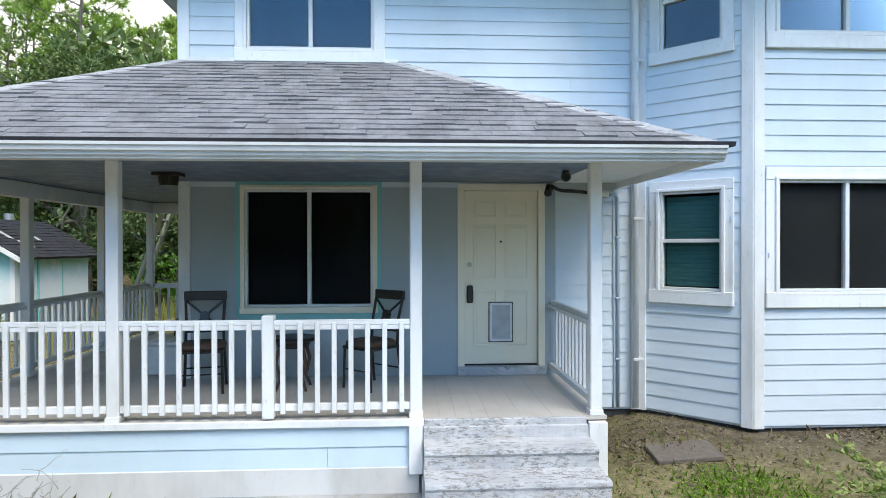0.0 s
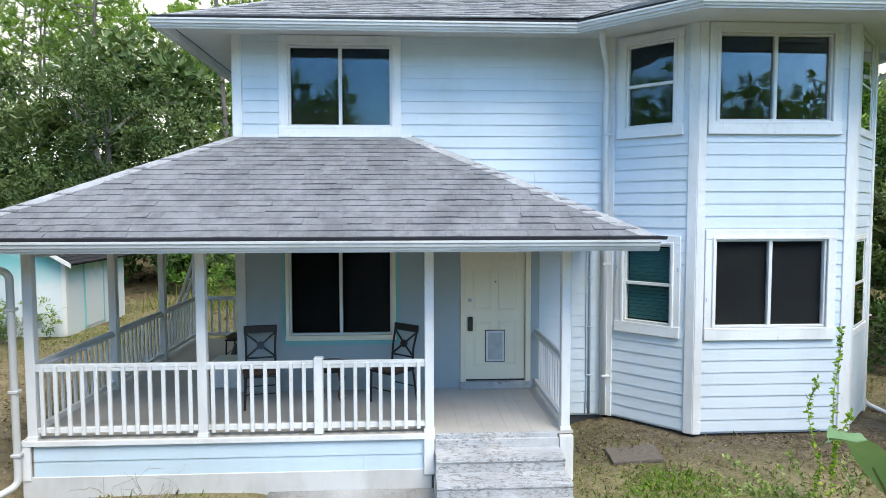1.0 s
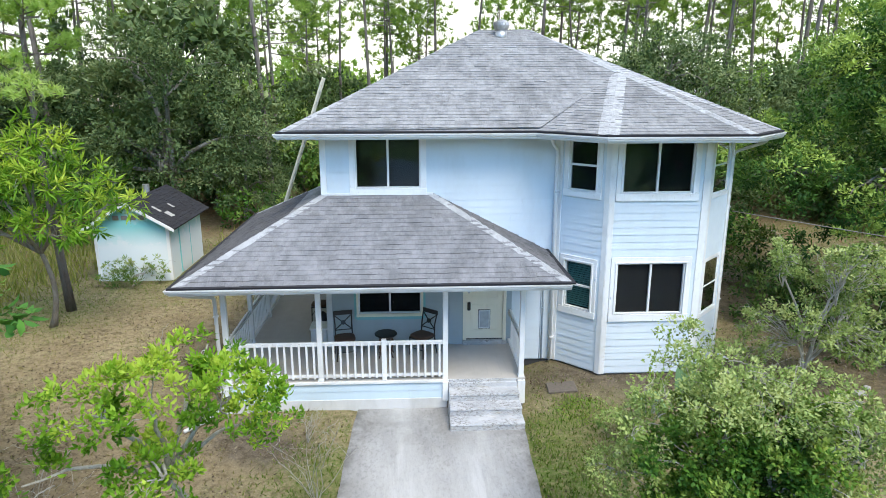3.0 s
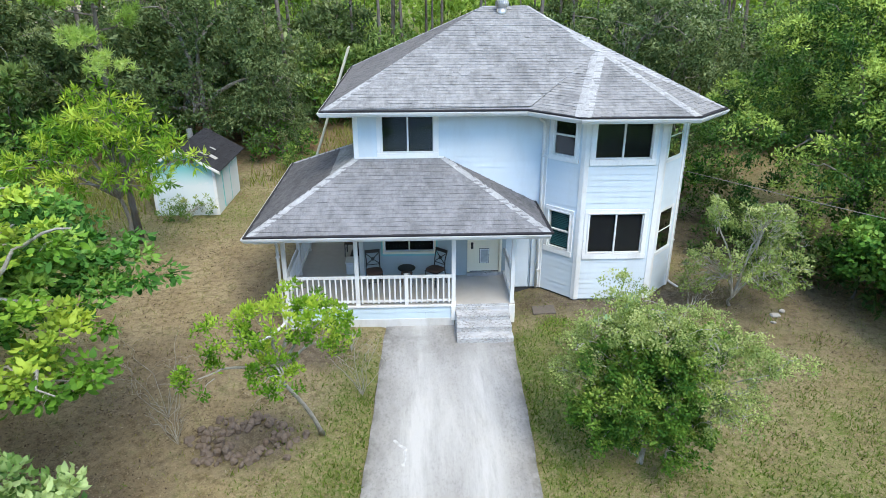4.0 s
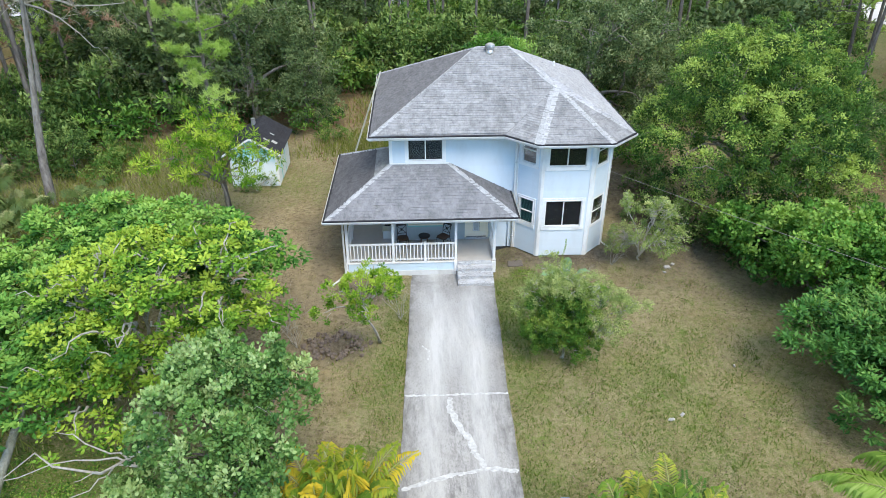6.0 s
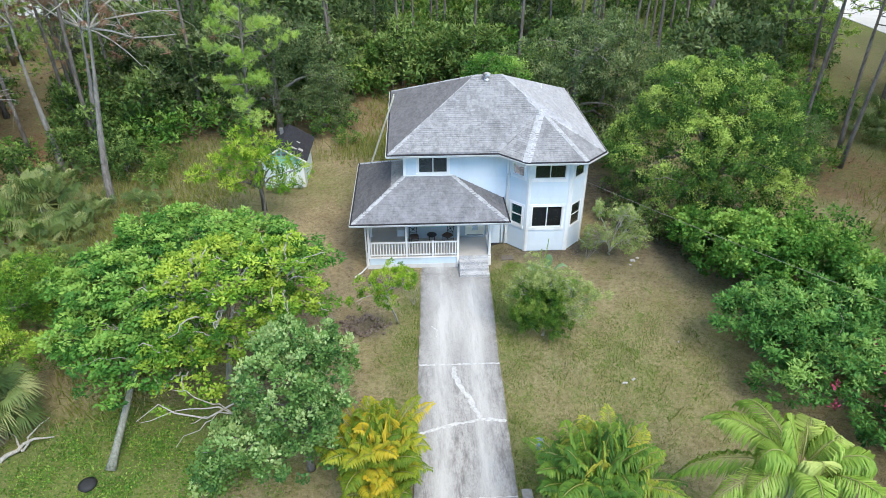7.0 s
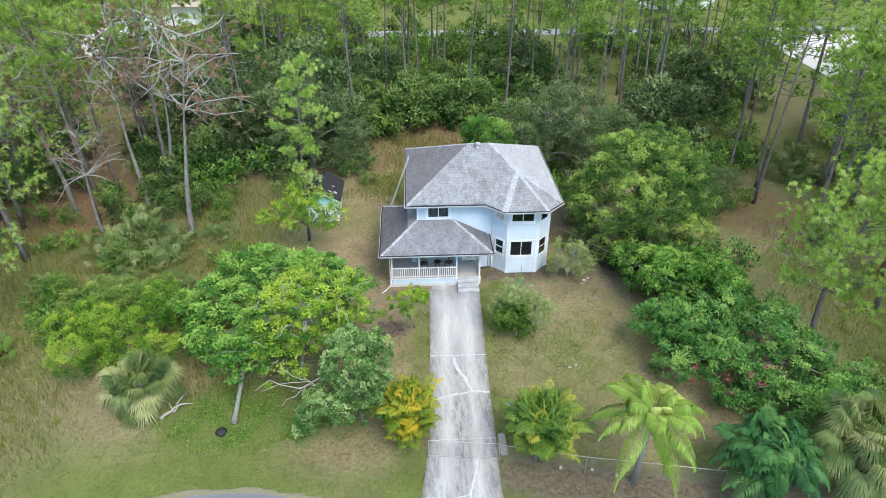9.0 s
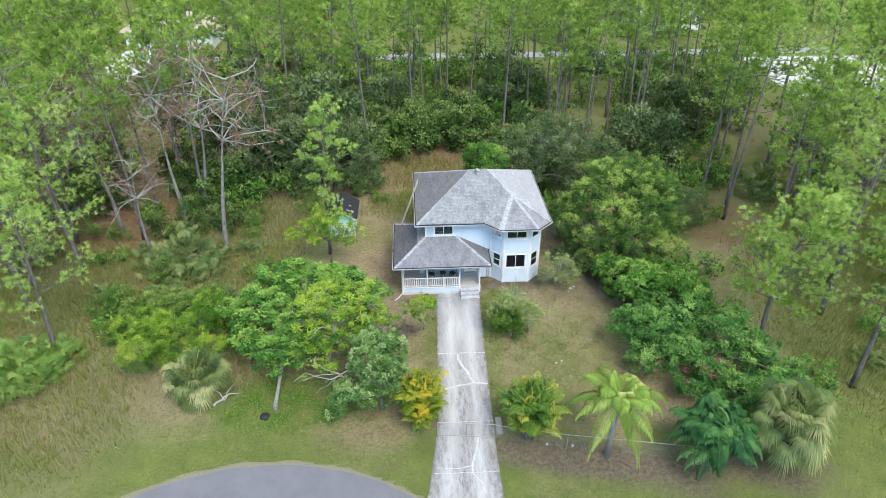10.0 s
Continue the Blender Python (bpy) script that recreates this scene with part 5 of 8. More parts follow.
drive = thing("driveway", (-0.3, -4, 0), "long cracked concrete driveway with pale wheel tracks", "driveway", "", "structure")
for a, b in ((5.32, -1.925), (-1.945, -8.36), (-8.38, -12.2), (-12.22, -16.2)):
    drive_slab(b, a)


def crack(pts, w, seed):
    """A filled crack along plan points."""
    rng = random.Random(seed)
    fine = []
    for (x0, y0), (x1, y1) in zip(pts, pts[1:]):
        n = max(2, int(math.hypot(x1 - x0, y1 - y0) / 0.09))
        for i in range(n):
            fine.append((x0 + (x1 - x0) * i / n + rng.uniform(-0.03, 0.03), y0 + (y1 - y0) * i / n + rng.uniform(-0.025, 0.025)))
    fine.append(pts[-1])
    vs, fs = [], []
    for i, (x, y) in enumerate(fine):
        a, b = fine[max(i - 1, 0)], fine[min(i + 1, len(fine) - 1)]
        d = math.hypot(b[0] - a[0], b[1] - a[1]) or 1
        nx_, ny_ = -(b[1] - a[1]) / d, (b[0] - a[0]) / d
        h = w * rng.uniform(0.55, 1.25) / 2
        vs += [(x + nx_ * h, y + ny_ * h, 0.013), (x, y, 0.019), (x - nx_ * h, y - ny_ * h, 0.013)]
    for i in range(len(fine) - 1):
        a, b = 3 * i, 3 * i + 3
        fs += [(a, a + 1, b + 1, b), (a + 1, a + 2, b + 2, b + 1)]
    part("filled_crack", MB().add(vs, fs), CRACKFILL, drive, "pale mortar-filled crack")


crack([(-2.03, -1.93), (1.24, -1.95)], 0.09, 1)
crack([(-0.62, -2.1), (-0.66, -2.6), (-0.52, -3.0), (-0.34, -3.5), (-0.12, -3.9), (-0.06, -4.35), (0.12, -4.7), (0.2, -5.0)], 0.2, 2)
crack([(-2.1, -5.6), (-1.3, -5.3), (-0.5, -5.12), (0.2, -5.0), (0.6, -5.0), (1.1, -5.12)], 0.14, 3)
crack([(-2.35, -8.37), (1.05, -8.37)], 0.05, 4)
crack([(-2.7, -12.21), (0.97, -12.21)], 0.05, 5)
crack([(0.1, -9.5), (-0.2, -10.6), (-0.5, -11.6), (-0.55, -12.3)], 0.1, 6)
crack([(-0.5, -12.3), (-0.1, -12.9), (0.05, -13.6)], 0.09, 7)
crack([(-0.45, -11.7), (-1.3, -11.9), (-2.6, -11.8)], 0.06, 8)
crack([(-1.45, 0.6), (-1.2, 0.3), (-1.25, -0.2)], 0.06, 9)

n = 160
vs, fs = [], []
for k in range(n):
    a = 2 * math.pi * k / n
    w = 0.08 * math.sin(a * 23) + 0.06 * math.sin(a * 41)
    for r, z in ((0.0, 0.03), (R_R - 0.5, 0.02), (R_R + w, 0.004), (R_R + w, -0.12)):
        vs.append((R_C[0] + r * math.cos(a), R_C[1] + r * math.sin(a), z))
for k in range(n):
    b = (k + 1) % n
    fs += [(4 * k + j, 4 * k + j + 1, 4 * b + j + 1, 4 * b + j) for j in range(3)]
road = MB().add(vs, fs).box(-15.5, -8.9, -51, -38.5, -0.1, 0.004)
structure("road", road, ASPHALT, "grey asphalt turning circle with a ragged edge", "road")
vs, fs = [], []
for k in range(n):
    a = 2 * math.pi * k / n
    for r, z in ((R_R - 0.1, 0.0), (R_R + 0.05, 0.018), (R_R + 0.2 + 0.12 * math.sin(a * 31), 0.012), (R_R + 0.35, -0.05)):
        vs.append((R_C[0] + r * math.cos(a), R_C[1] + r * math.sin(a), z))
    b = (k + 1) % n
    fs += [(4 * k + j, 4 * k + j + 1, 4 * b + j + 1, 4 * b + j) for j in range(3)]
structure("road_shoulder", MB().add(vs, fs), m_flat("grassy_gravel", (0.22, 0.21, 0.13), 0.95, 0, 0.6, 9), "pale gravelly road edge", "shoulder")
structure("back_road", MB().box(-300, 300, 74, 77.5, -0.05, 0.05), ASPHALT_PALE, "pale distant road behind the pines", "road")

# ---- shed ----
shed = thing("garden_shed", (-10, 16.4, 0), "small turquoise shed with faded white front and black roof", "shed")
SX0, SX1, SY0, SY1, SH, SP = -11.2, -8.75, 14.75, 18.1, 1.98, 2.72
SM = (SX0 + SX1) / 2
fr = MB().add([(SX0, SY0, 0), (SX1, SY0, 0), (SX1, SY0, SH), (SM, SY0, SP), (SX0, SY0, SH), (SX0, SY0 + 0.08, 0), (SX1, SY0 + 0.08, 0), (SX1, SY0 + 0.08, SH), (SM, SY0 + 0.08, SP), (SX0, SY0 + 0.08, SH)],
              [(0, 1, 2, 3, 4), (9, 8, 7, 6, 5), (0, 5, 6, 1), (1, 6, 7, 2), (2, 7, 8, 3), (3, 8, 9, 4), (4, 9, 5, 0)])
part("front_wall", fr, SHEDFRONT, shed, "faded white and turquoise gable wall")
part("side_wall", MB().box(SX1 - 0.08, SX1, SY0 + 0.08, SY1, 0, SH), SHEDFRONT, shed)
part("side_wall", MB().box(SX0, SX0 + 0.08, SY0 + 0.08, SY1, 0, SH), SHEDFRONT, shed)
part("back_wall", MB().box(SX0 + 0.08, SX1 - 0.08, SY1 - 0.08, SY1, 0, SH), SHEDTEAL, shed)
for x in (SX0 - 0.01, SX1 - 0.09):
    part("corner_trim", MB().box(x, x + 0.1, SY0 - 0.02, SY0, 0.02, SH - 0.02, 0.004), WHITE, shed)
part("corner_trim", MB().box(SX1, SX1 + 0.02, SY0 - 0.02, SY0 + 0.09, 0.02, SH - 0.03, 0.004), WHITE, shed)
dr = part("door", MB().box(SX1, SX1 + 0.025, 15.7, 16.7, 0.1, 1.85, 0.006), SHEDFRONT, shed)
part("door_trim", MB().box(SX1 + 0.004, SX1 + 0.032, 16.7, 16.76, 0.06, 1.92, 0.004), SHEDTEAL, dr)
part("door_trim", MB().box(SX1 + 0.004, SX1 + 0.03, 15.64, 15.70, 0.06, 1.92, 0.004), SHEDTEAL, dr)
for i in range(4):
    x = SM - 0.55 + i * 0.28
    part("gable_vent", MB().box(x, x + 0.2, SY0 - 0.012, SY0, 2.12, 2.27, 0.003), WOODOLD, shed)
for s, x1 in ((-1, SX0 - 0.3), (1, SX1 + 0.3)):
    sl = (SP - SH) / (SX1 - SM)
    z1_ = SP + 0.05 - abs(x1 - SM) * sl
    poly = [(x1, SY0 - 0.3, z1_), (x1, SY1 + 0.25, z1_), (SM, SY1 + 0.25, SP + 0.05), (SM, SY0 - 0.3, SP + 0.05)]
    roof_slope(shed, "roof_panel", poly, SHEDROOF, 40 + s)
    part("barge_board", MB().add([(x1, SY0 - 0.32, z1_ - 0.1), (SM, SY0 - 0.32, SP - 0.05), (SM, SY0 - 0.32, SP + 0.06), (x1, SY0 - 0.32, z1_ + 0.01),
                                  (x1, SY0 - 0.29, z1_ - 0.1), (SM, SY0 - 0.29, SP - 0.05), (SM, SY0 - 0.29, SP + 0.06), (x1, SY0 - 0.29, z1_ + 0.01)],
                                 [(0, 1, 2, 3), (7, 6, 5, 4), (0, 4, 5, 1), (1, 5, 6, 2), (2, 6, 7, 3), (3, 7, 4, 0)]), WHITE, shed)
for cx, cy, w, d in ((-9.3, 15.35, 0.28, 0.16), (-8.95, 15.55, 0.24, 0.3), (-9.2, 16.4, 0.2, 0.14)):
    zz = SP + 0.07 - (cx - SM) * sl
    part("patch", MB().add([(cx - w / 2, cy - d / 2, zz + w / 2 * sl), (cx + w / 2, cy - d / 2, zz - w / 2 * sl), (cx + w / 2 + 0.03, cy + d / 2, zz - (w / 2 + 0.03) * sl), (cx - w / 2, cy + d / 2, zz + w / 2 * sl)], [(0, 1, 2, 3)]), STONE, shed, "bare pale patch on the roof")
part("roof_vent_box", MB().tube([(-10.3, 17.2, 2.55), (-10.3, 17.2, 2.95)], 0.12, 12), SILVER, shed)

# ---- gate and wire fence ----


def wire_panel(a, b, h, parent, gap=0.16):
    """Wire diamonds between two plan points, up to h."""
    a, b = Vector((*a, 0)), Vector((*b, 0))
    L, d, mb, w = (b - a).length, (b - a).normalized(), MB(), 0.0022
    up = Vector((0, 0, 1))
    for s in (1, -1):
        t = -h
        while t < L:
            p0, p1 = max(0, t), min(L, t + h)
            if p1 > p0:
                z0_, z1_ = (p0 - t, p1 - t) if s > 0 else (h - (p0 - t), h - (p1 - t))
                q0, q1 = a + d * p0 + up * (z0_ + 0.05), a + d * p1 + up * (z1_ + 0.05)
                mb.tube([q0, q1], w, 3, False)
            t += gap
    tagged(part("wire_mesh", mb, SILVER, parent), kind="stuff")


for a, b in (((-2.4, -9.38), (-0.72, -9.55)), ((-0.68, -9.56), (0.98, -9.76))):
    gt = thing("gate_leaf", (*a, 0), "closed galvanised wire gate leaf across the driveway", "gate", "driveway gate leaves")
    for z in (0.08, 1.12):
        part("rail", MB().tube([(*a, z), (*b, z)], 0.019, 8), SILVER, gt)
    for p in (a, b):
        part("stile", MB().tube([(*p, 0.06), (*p, 1.14)], 0.019, 8), SILVER, gt)
    wire_panel(a, b, 1.02, gt)
FPTS = [(1.05, -9.8), (5.1, -10.75), (8.2, -11.3), (11.4, -11.9), (15.5, -12.7)]
for a, b in zip(FPTS, FPTS[1:]):
    fc = thing("wire_fence", (*a, 0), "low galvanised wire fence along the front", "fence", "front fence bays")
    part("post", MB().tube([(*a, -0.05), (*a, 1.16)], 0.024, 8), SILVER, fc)
    part("top_rail", MB().tube([(*a, 1.1), (*b, 1.1)], 0.017, 8), SILVER, fc)
    wire_panel(a, b, 1.02, fc)
sb = thing("yard_box", (1.95, -7.0, 0), "small blue box on a thin post beside the driveway", "box")
part("post", MB().tube([(1.98, -7.0, -0.05), (1.95, -7.0, 0.75)], 0.03, 8), WOODOLD, sb)
part("body", MB().box(1.82, 2.06, -7.16, -6.82, 0.72, 1.0, 0.02), BLUEBOX, sb)
DARKPAD = m_flat("dusty_concrete", (0.33, 0.315, 0.28), 0.9, 0, 0.6, 6)
cp = thing("concrete_pad", (1.6, -8.9, 0), "small pale concrete pad beside the gate", "pad")
part("slab", MB().box(1.2, 1.55, -9.5, -8.1, -0.04, 0.03, 0.01), DARKPAD, cp)
pv = thing("stepping_plank", (3.2, 5.6, 0.1), "weathered wooden plank lying on the bare soil", "plank")
part("plank", MB().box(-0.31, 0.31, -0.2, 0.2, 0, 0.05, 0.008, pose(2.58, 5.83, 0.125, 5, -4, -2)), PLANKMAT, pv)

# ---- plants ----


def unit(a):
    return a / np.maximum(np.linalg.norm(a, axis=-1, keepdims=True), 1e-9)


def leaf_arrays(c, a, s, L, W, tint, fold=0.25, oval=False):
    """Folded pointed leaves: base c, way a, side s; lengths L and widths W."""
    n = len(c)
    up = np.cross(a, s)
    L, W = L[:, None], W[:, None]
    if oval:
        v = np.empty((n, 6, 3))
        v[:, 0], v[:, 3] = c, c + a * L - up * W * 0.2
        for j, f_, q in ((1, 0.28, 0.44), (2, 0.66, 0.42)):
            v[:, j] = c + a * L * f_ + s * W * q + up * W * fold
            v[:, 6 - j] = c + a * L * f_ - s * W * q + up * W * fold
        i = np.arange(n)[:, None] * 6
        f = np.concatenate([i + [[0, 1, 5]], i + [[1, 2, 4]], i + [[1, 4, 5]], i + [[2, 3, 4]]])
        return v.reshape(-1, 3), f, np.repeat(tint, 6)
    v = np.empty((n, 4, 3))
    v[:, 0] = c
    v[:, 1] = c + a * L * 0.45 + s * W * 0.5 + up * W * fold
    v[:, 2] = c + a * L
    v[:, 3] = c + a * L * 0.45 - s * W * 0.5 + up * W * fold
    i = np.arange(n)[:, None] * 4
    f = np.concatenate([i + [[0, 1, 2]], i + [[0, 2, 3]]])
    return v.reshape(-1, 3), f, np.repeat(tint, 4)


def merge(parts):
    vs, fs, ts, o = [], [], [], 0
    for v, f, t in parts:
        vs.append(v), fs.append(f + o), ts.append(t)
        o += len(v)
    return np.concatenate(vs), np.concatenate(fs), np.concatenate(ts)


def sprays(rng, lobes, size, cover, gap, vary=0.13):
    """Leafy sprays over ellipsoid lobes (x, y, z, rx, ry, rz): centres, outward ways, radii and a tone of each lobe's own."""
    P, N, R, T = [], [], [], []
    for lobe in lobes:
        c, r = np.array(lobe[:3]), np.array(lobe[3:])
        area = 4 * math.pi * ((r[0] * r[1]) ** 1.6 / 3 + (r[0] * r[2]) ** 1.6 / 3 + (r[1] * r[2]) ** 1.6 / 3) ** (1 / 1.6)
        k = max(5, int(area * cover / (size * size * 3.1)))
        d = unit(rng.normal(size=(k, 3)))
        d = d[d[:, 2] > -0.7]
        p = c + d * r * (0.70 + 0.36 * rng.random((len(d), 1)) ** 0.8)
        nn = unit(d / r)
        for o in lobes:
            if o is not lobe:
                ok = np.linalg.norm((p - np.array(o[:3])) / np.array(o[3:]), axis=1) > 0.66
                p, nn = p[ok], nn[ok]
        hole = np.sin(p[:, 0] * 1.9 + p[:, 2]) * np.sin(p[:, 1] * 2.1 + 1.3) * np.sin(p[:, 2] * 2.3 + p[:, 0] * 0.7)
        ok = (hole > -1 + gap * 2.2) & (rng.random(len(p)) > gap * 0.7)
        p, nn = p[ok], nn[ok]
        P.append(p), N.append(nn), R.append(size * rng.uniform(0.55, 1.35, len(p))), T.append(np.full(len(p), rng.normal(0, vary)))
    return np.concatenate(P), np.concatenate(N), np.concatenate(R), np.concatenate(T)


def tiers(lobes, seed, share=0.5, per=9, flat=0.7, reach=0.8):
    """Breaks big lobes into uneven smaller ones over their surface."""
    rng = random.Random(seed)
    res = []
    for x, y, z, rx, ry, rz in lobes:
        for i in range(per):
            d = Vector((rng.gauss(0, 1), rng.gauss(0, 1), rng.gauss(0.25, 0.9))).normalized()
            if d.z < -0.65:
                d.z *= -0.3
            s, k = share * rng.uniform(0.65, 1.3), reach * rng.uniform(0.75, 1.15)
            res.append((x + d.x * rx * k, y + d.y * ry * k, max(0.35, z + d.z * rz * k), rx * s, ry * s, rz * s * flat + 0.05))
    return res


def crown(name, seed, lobes, size, leaves, L, W, droop=0.0, gap=0.15, tip=0.35, flat=0.0, cover=1.0, squash=0.75, oval=False, star=False, vary=0.13):
    """A crown of leafy sprays over the lobes, each a loose ball of leaves of its own tone, or with star a whorl of long leaves."""
    rng = np.random.default_rng(seed)
    P, N, R, T = sprays(rng, lobes, size, cover, gap, vary)
    k = len(P)
    # Upward sprays and leaves tint lighter: top light put into colour, besides young tips.
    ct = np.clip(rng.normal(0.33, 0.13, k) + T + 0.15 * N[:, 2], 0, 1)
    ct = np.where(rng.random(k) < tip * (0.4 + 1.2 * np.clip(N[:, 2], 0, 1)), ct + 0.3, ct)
    n = np.repeat(N, leaves, 0)
    d = unit(rng.normal(size=n.shape) + n * 0.75 + np.array([0, 0, 0.3]))
    reach = np.full(len(n), 0.04) if star else np.repeat(R, leaves) * rng.random(len(n)) ** 0.45
    c = np.repeat(P, leaves, 0) + d * reach[:, None] * np.array([1, 1, squash])
    a = unit(d * (1.6 if star else 0.8) + rng.normal(size=c.shape) * (0.25 if star else 0.7) * np.array([1, 1, 1 - flat]) + np.array([0, 0, -droop]))
    s = unit(np.cross(a, rng.normal(size=c.shape) * 0.45 + np.array([0, 0, 1.0])))
    m = len(c)
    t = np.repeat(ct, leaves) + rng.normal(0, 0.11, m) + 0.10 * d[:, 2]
    v, f, t = leaf_arrays(c, a, s, L * rng.uniform(0.65, 1.25, m), W * rng.uniform(0.7, 1.25, m), t, 0.25, oval)
    return fast_mesh(name, v, f, t), P


def limbs(mb, base, start, targets, r0, seed, wander=0.25, n=6):
    """Branches from a fork to the targets."""
    rng = random.Random(seed)
    for t in targets:
        a, b = Vector(start), Vector(t)
        pts, rad = [], []
        k = 6
        for i in range(k + 1):
            f = i / k
            p = a.lerp(b, f) + Vector((0, 0, 0.14 * (b - a).length * math.sin(f * math.pi)))
            if 0 < i < k:
                p += Vector([rng.uniform(-1, 1) for _ in range(3)]) * wander * (b - a).length * 0.12
            pts.append(p)
            rad.append(r0 * (1 - 0.85 * f) + min(0.006, r0 * 0.35))
        mb.tube(pts, rad, n, False)
    return mb


def trunk_path(base, top, bend, seed, k=7):
    rng = random.Random(seed)
    a, b = Vector(base), Vector(top)
    off = Vector((rng.uniform(-1, 1), rng.uniform(-1, 1), 0)) * bend
    return [a.lerp(b, i / k) + off * math.sin(math.pi * i / k) for i in range(k + 1)]


def broad_tree(name, label, base, fork, r0, lobes, leafmat, barkmat, seed, size, leaves, L, W, droop=0.0, gap=0.15, tip=0.35, flat=0.0, twigs=26, category="tree", cover=1.0, bare=0, squash=0.75, split=None, oval=False, bare_r=0.006, star=False, vary=0.13):
    t = thing(name, base, label, category)
    mb = MB()
    pth = trunk_path(base, fork, 0.15, seed)
    mb.tube(pth, [r0 * (1.35 if i == 0 else 1.0 - 0.35 * i / 7) for i in range(8)], 10)
    part("trunk", mb, barkmat, t, "", True)
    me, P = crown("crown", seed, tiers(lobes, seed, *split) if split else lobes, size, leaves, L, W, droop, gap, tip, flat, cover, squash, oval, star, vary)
    rng = random.Random(seed)
    lb = MB()
    limbs(lb, base, fork, [l[:3] for l in lobes], r0 * 0.6, seed)
    for i in range(twigs):
        q = P[rng.randrange(len(P))]
        lo = min(lobes, key=lambda l: (Vector(l[:3]) - Vector(q)).length)
        limbs(lb, base, Vector(lo[:3]) * 0.8 + Vector(fork) * 0.2, [q], r0 * 0.16, seed + i, 0.4, 4)
    tagged(part("limb_work", lb, barkmat, t, "", True), kind="stuff")
    if bare:
        bb = MB()
        for i in range(bare):
            q = Vector(P[rng.randrange(len(P))])
            lo = min(lobes, key=lambda l: (Vector(l[:3]) - q).length)
            out = q + (q - Vector(lo[:3])) * rng.uniform(0.12, 0.35)
            limbs(bb, base, Vector(lo[:3]).lerp(q, 0.4), [out], bare_r, seed + 100 + i, 0.7, 4)
            for _ in range(2):
                m = q.lerp(out, rng.random())
                limbs(bb, base, m, [m + Vector((rng.uniform(-1, 1), rng.uniform(-1, 1), rng.uniform(-0.5, 0.8))) * 0.28], 0.003, seed + 300 + i, 0.6, 3)
        tagged(part("bare_twig_tangle", bb, PALEBARK, t, "bare pale twigs among the leaves", True), kind="stuff")
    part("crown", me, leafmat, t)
    return t


def frond(rng, base, yaw, pitch, length, pairs, leafl, leafw, bend, vee, hang=0.3):
    """A feather palm frond: arrays of leaflets and the rachis points."""
    d0 = np.array([math.cos(yaw) * math.cos(pitch), math.sin(yaw) * math.cos(pitch), math.sin(pitch)])
    k = pairs
    f = np.linspace(0.12, 1, k)
    hor = np.array([math.cos(yaw), math.sin(yaw), 0])
    side = np.array([-math.sin(yaw), math.cos(yaw), 0])
    pts = np.array(base) + d0 * (f * length)[:, None] + np.array([0, 0, -1.0]) * (bend * length * f ** 2.2)[:, None] - hor * (0.25 * bend * length * f ** 3)[:, None]
    way = unit(np.gradient(pts, axis=0))
    vs = []
    ll = leafl * np.sin(np.clip(f * 1.05, 0, 1) * math.pi * 0.86 + 0.35)
    for sgn in (-1, 1):
        a = unit(side * sgn + way * 0.55 + np.array([0, 0, vee]) + rng.normal(size=(k, 3)) * 0.09)
        a2 = unit(a + np.array([0, 0, -hang * 2]))
        s = unit(np.cross(a, np.array([0, 0, 1.0])))
        L_ = np.maximum(ll, leafl * 0.25) * rng.uniform(0.85, 1.1, k)
        w = leafw * np.ones(k)
        v = np.empty((k, 5, 3))
        m = pts + a * (L_ * 0.5)[:, None]
        v[:, 0] = pts
        v[:, 1], v[:, 2] = m + s * w[:, None] * 0.5, m - s * w[:, None] * 0.5
        v[:, 3] = m + a2 * (L_ * 0.5)[:, None]
        v[:, 4] = m
        vs.append(v)
    v = np.concatenate(vs)
    n = len(v)
    i = np.arange(n)[:, None] * 5
    fc = np.concatenate([i + [[0, 1, 2]], i + [[1, 3, 2]]])
    return v.reshape(-1, 3), fc, pts


DARKSTEM = m_flat("dark_palm_stem", (0.08, 0.15, 0.04), 0.5)
L_ARECA_STEM = m_flat("palm_stem", (0.26, 0.28, 0.08), 0.5)


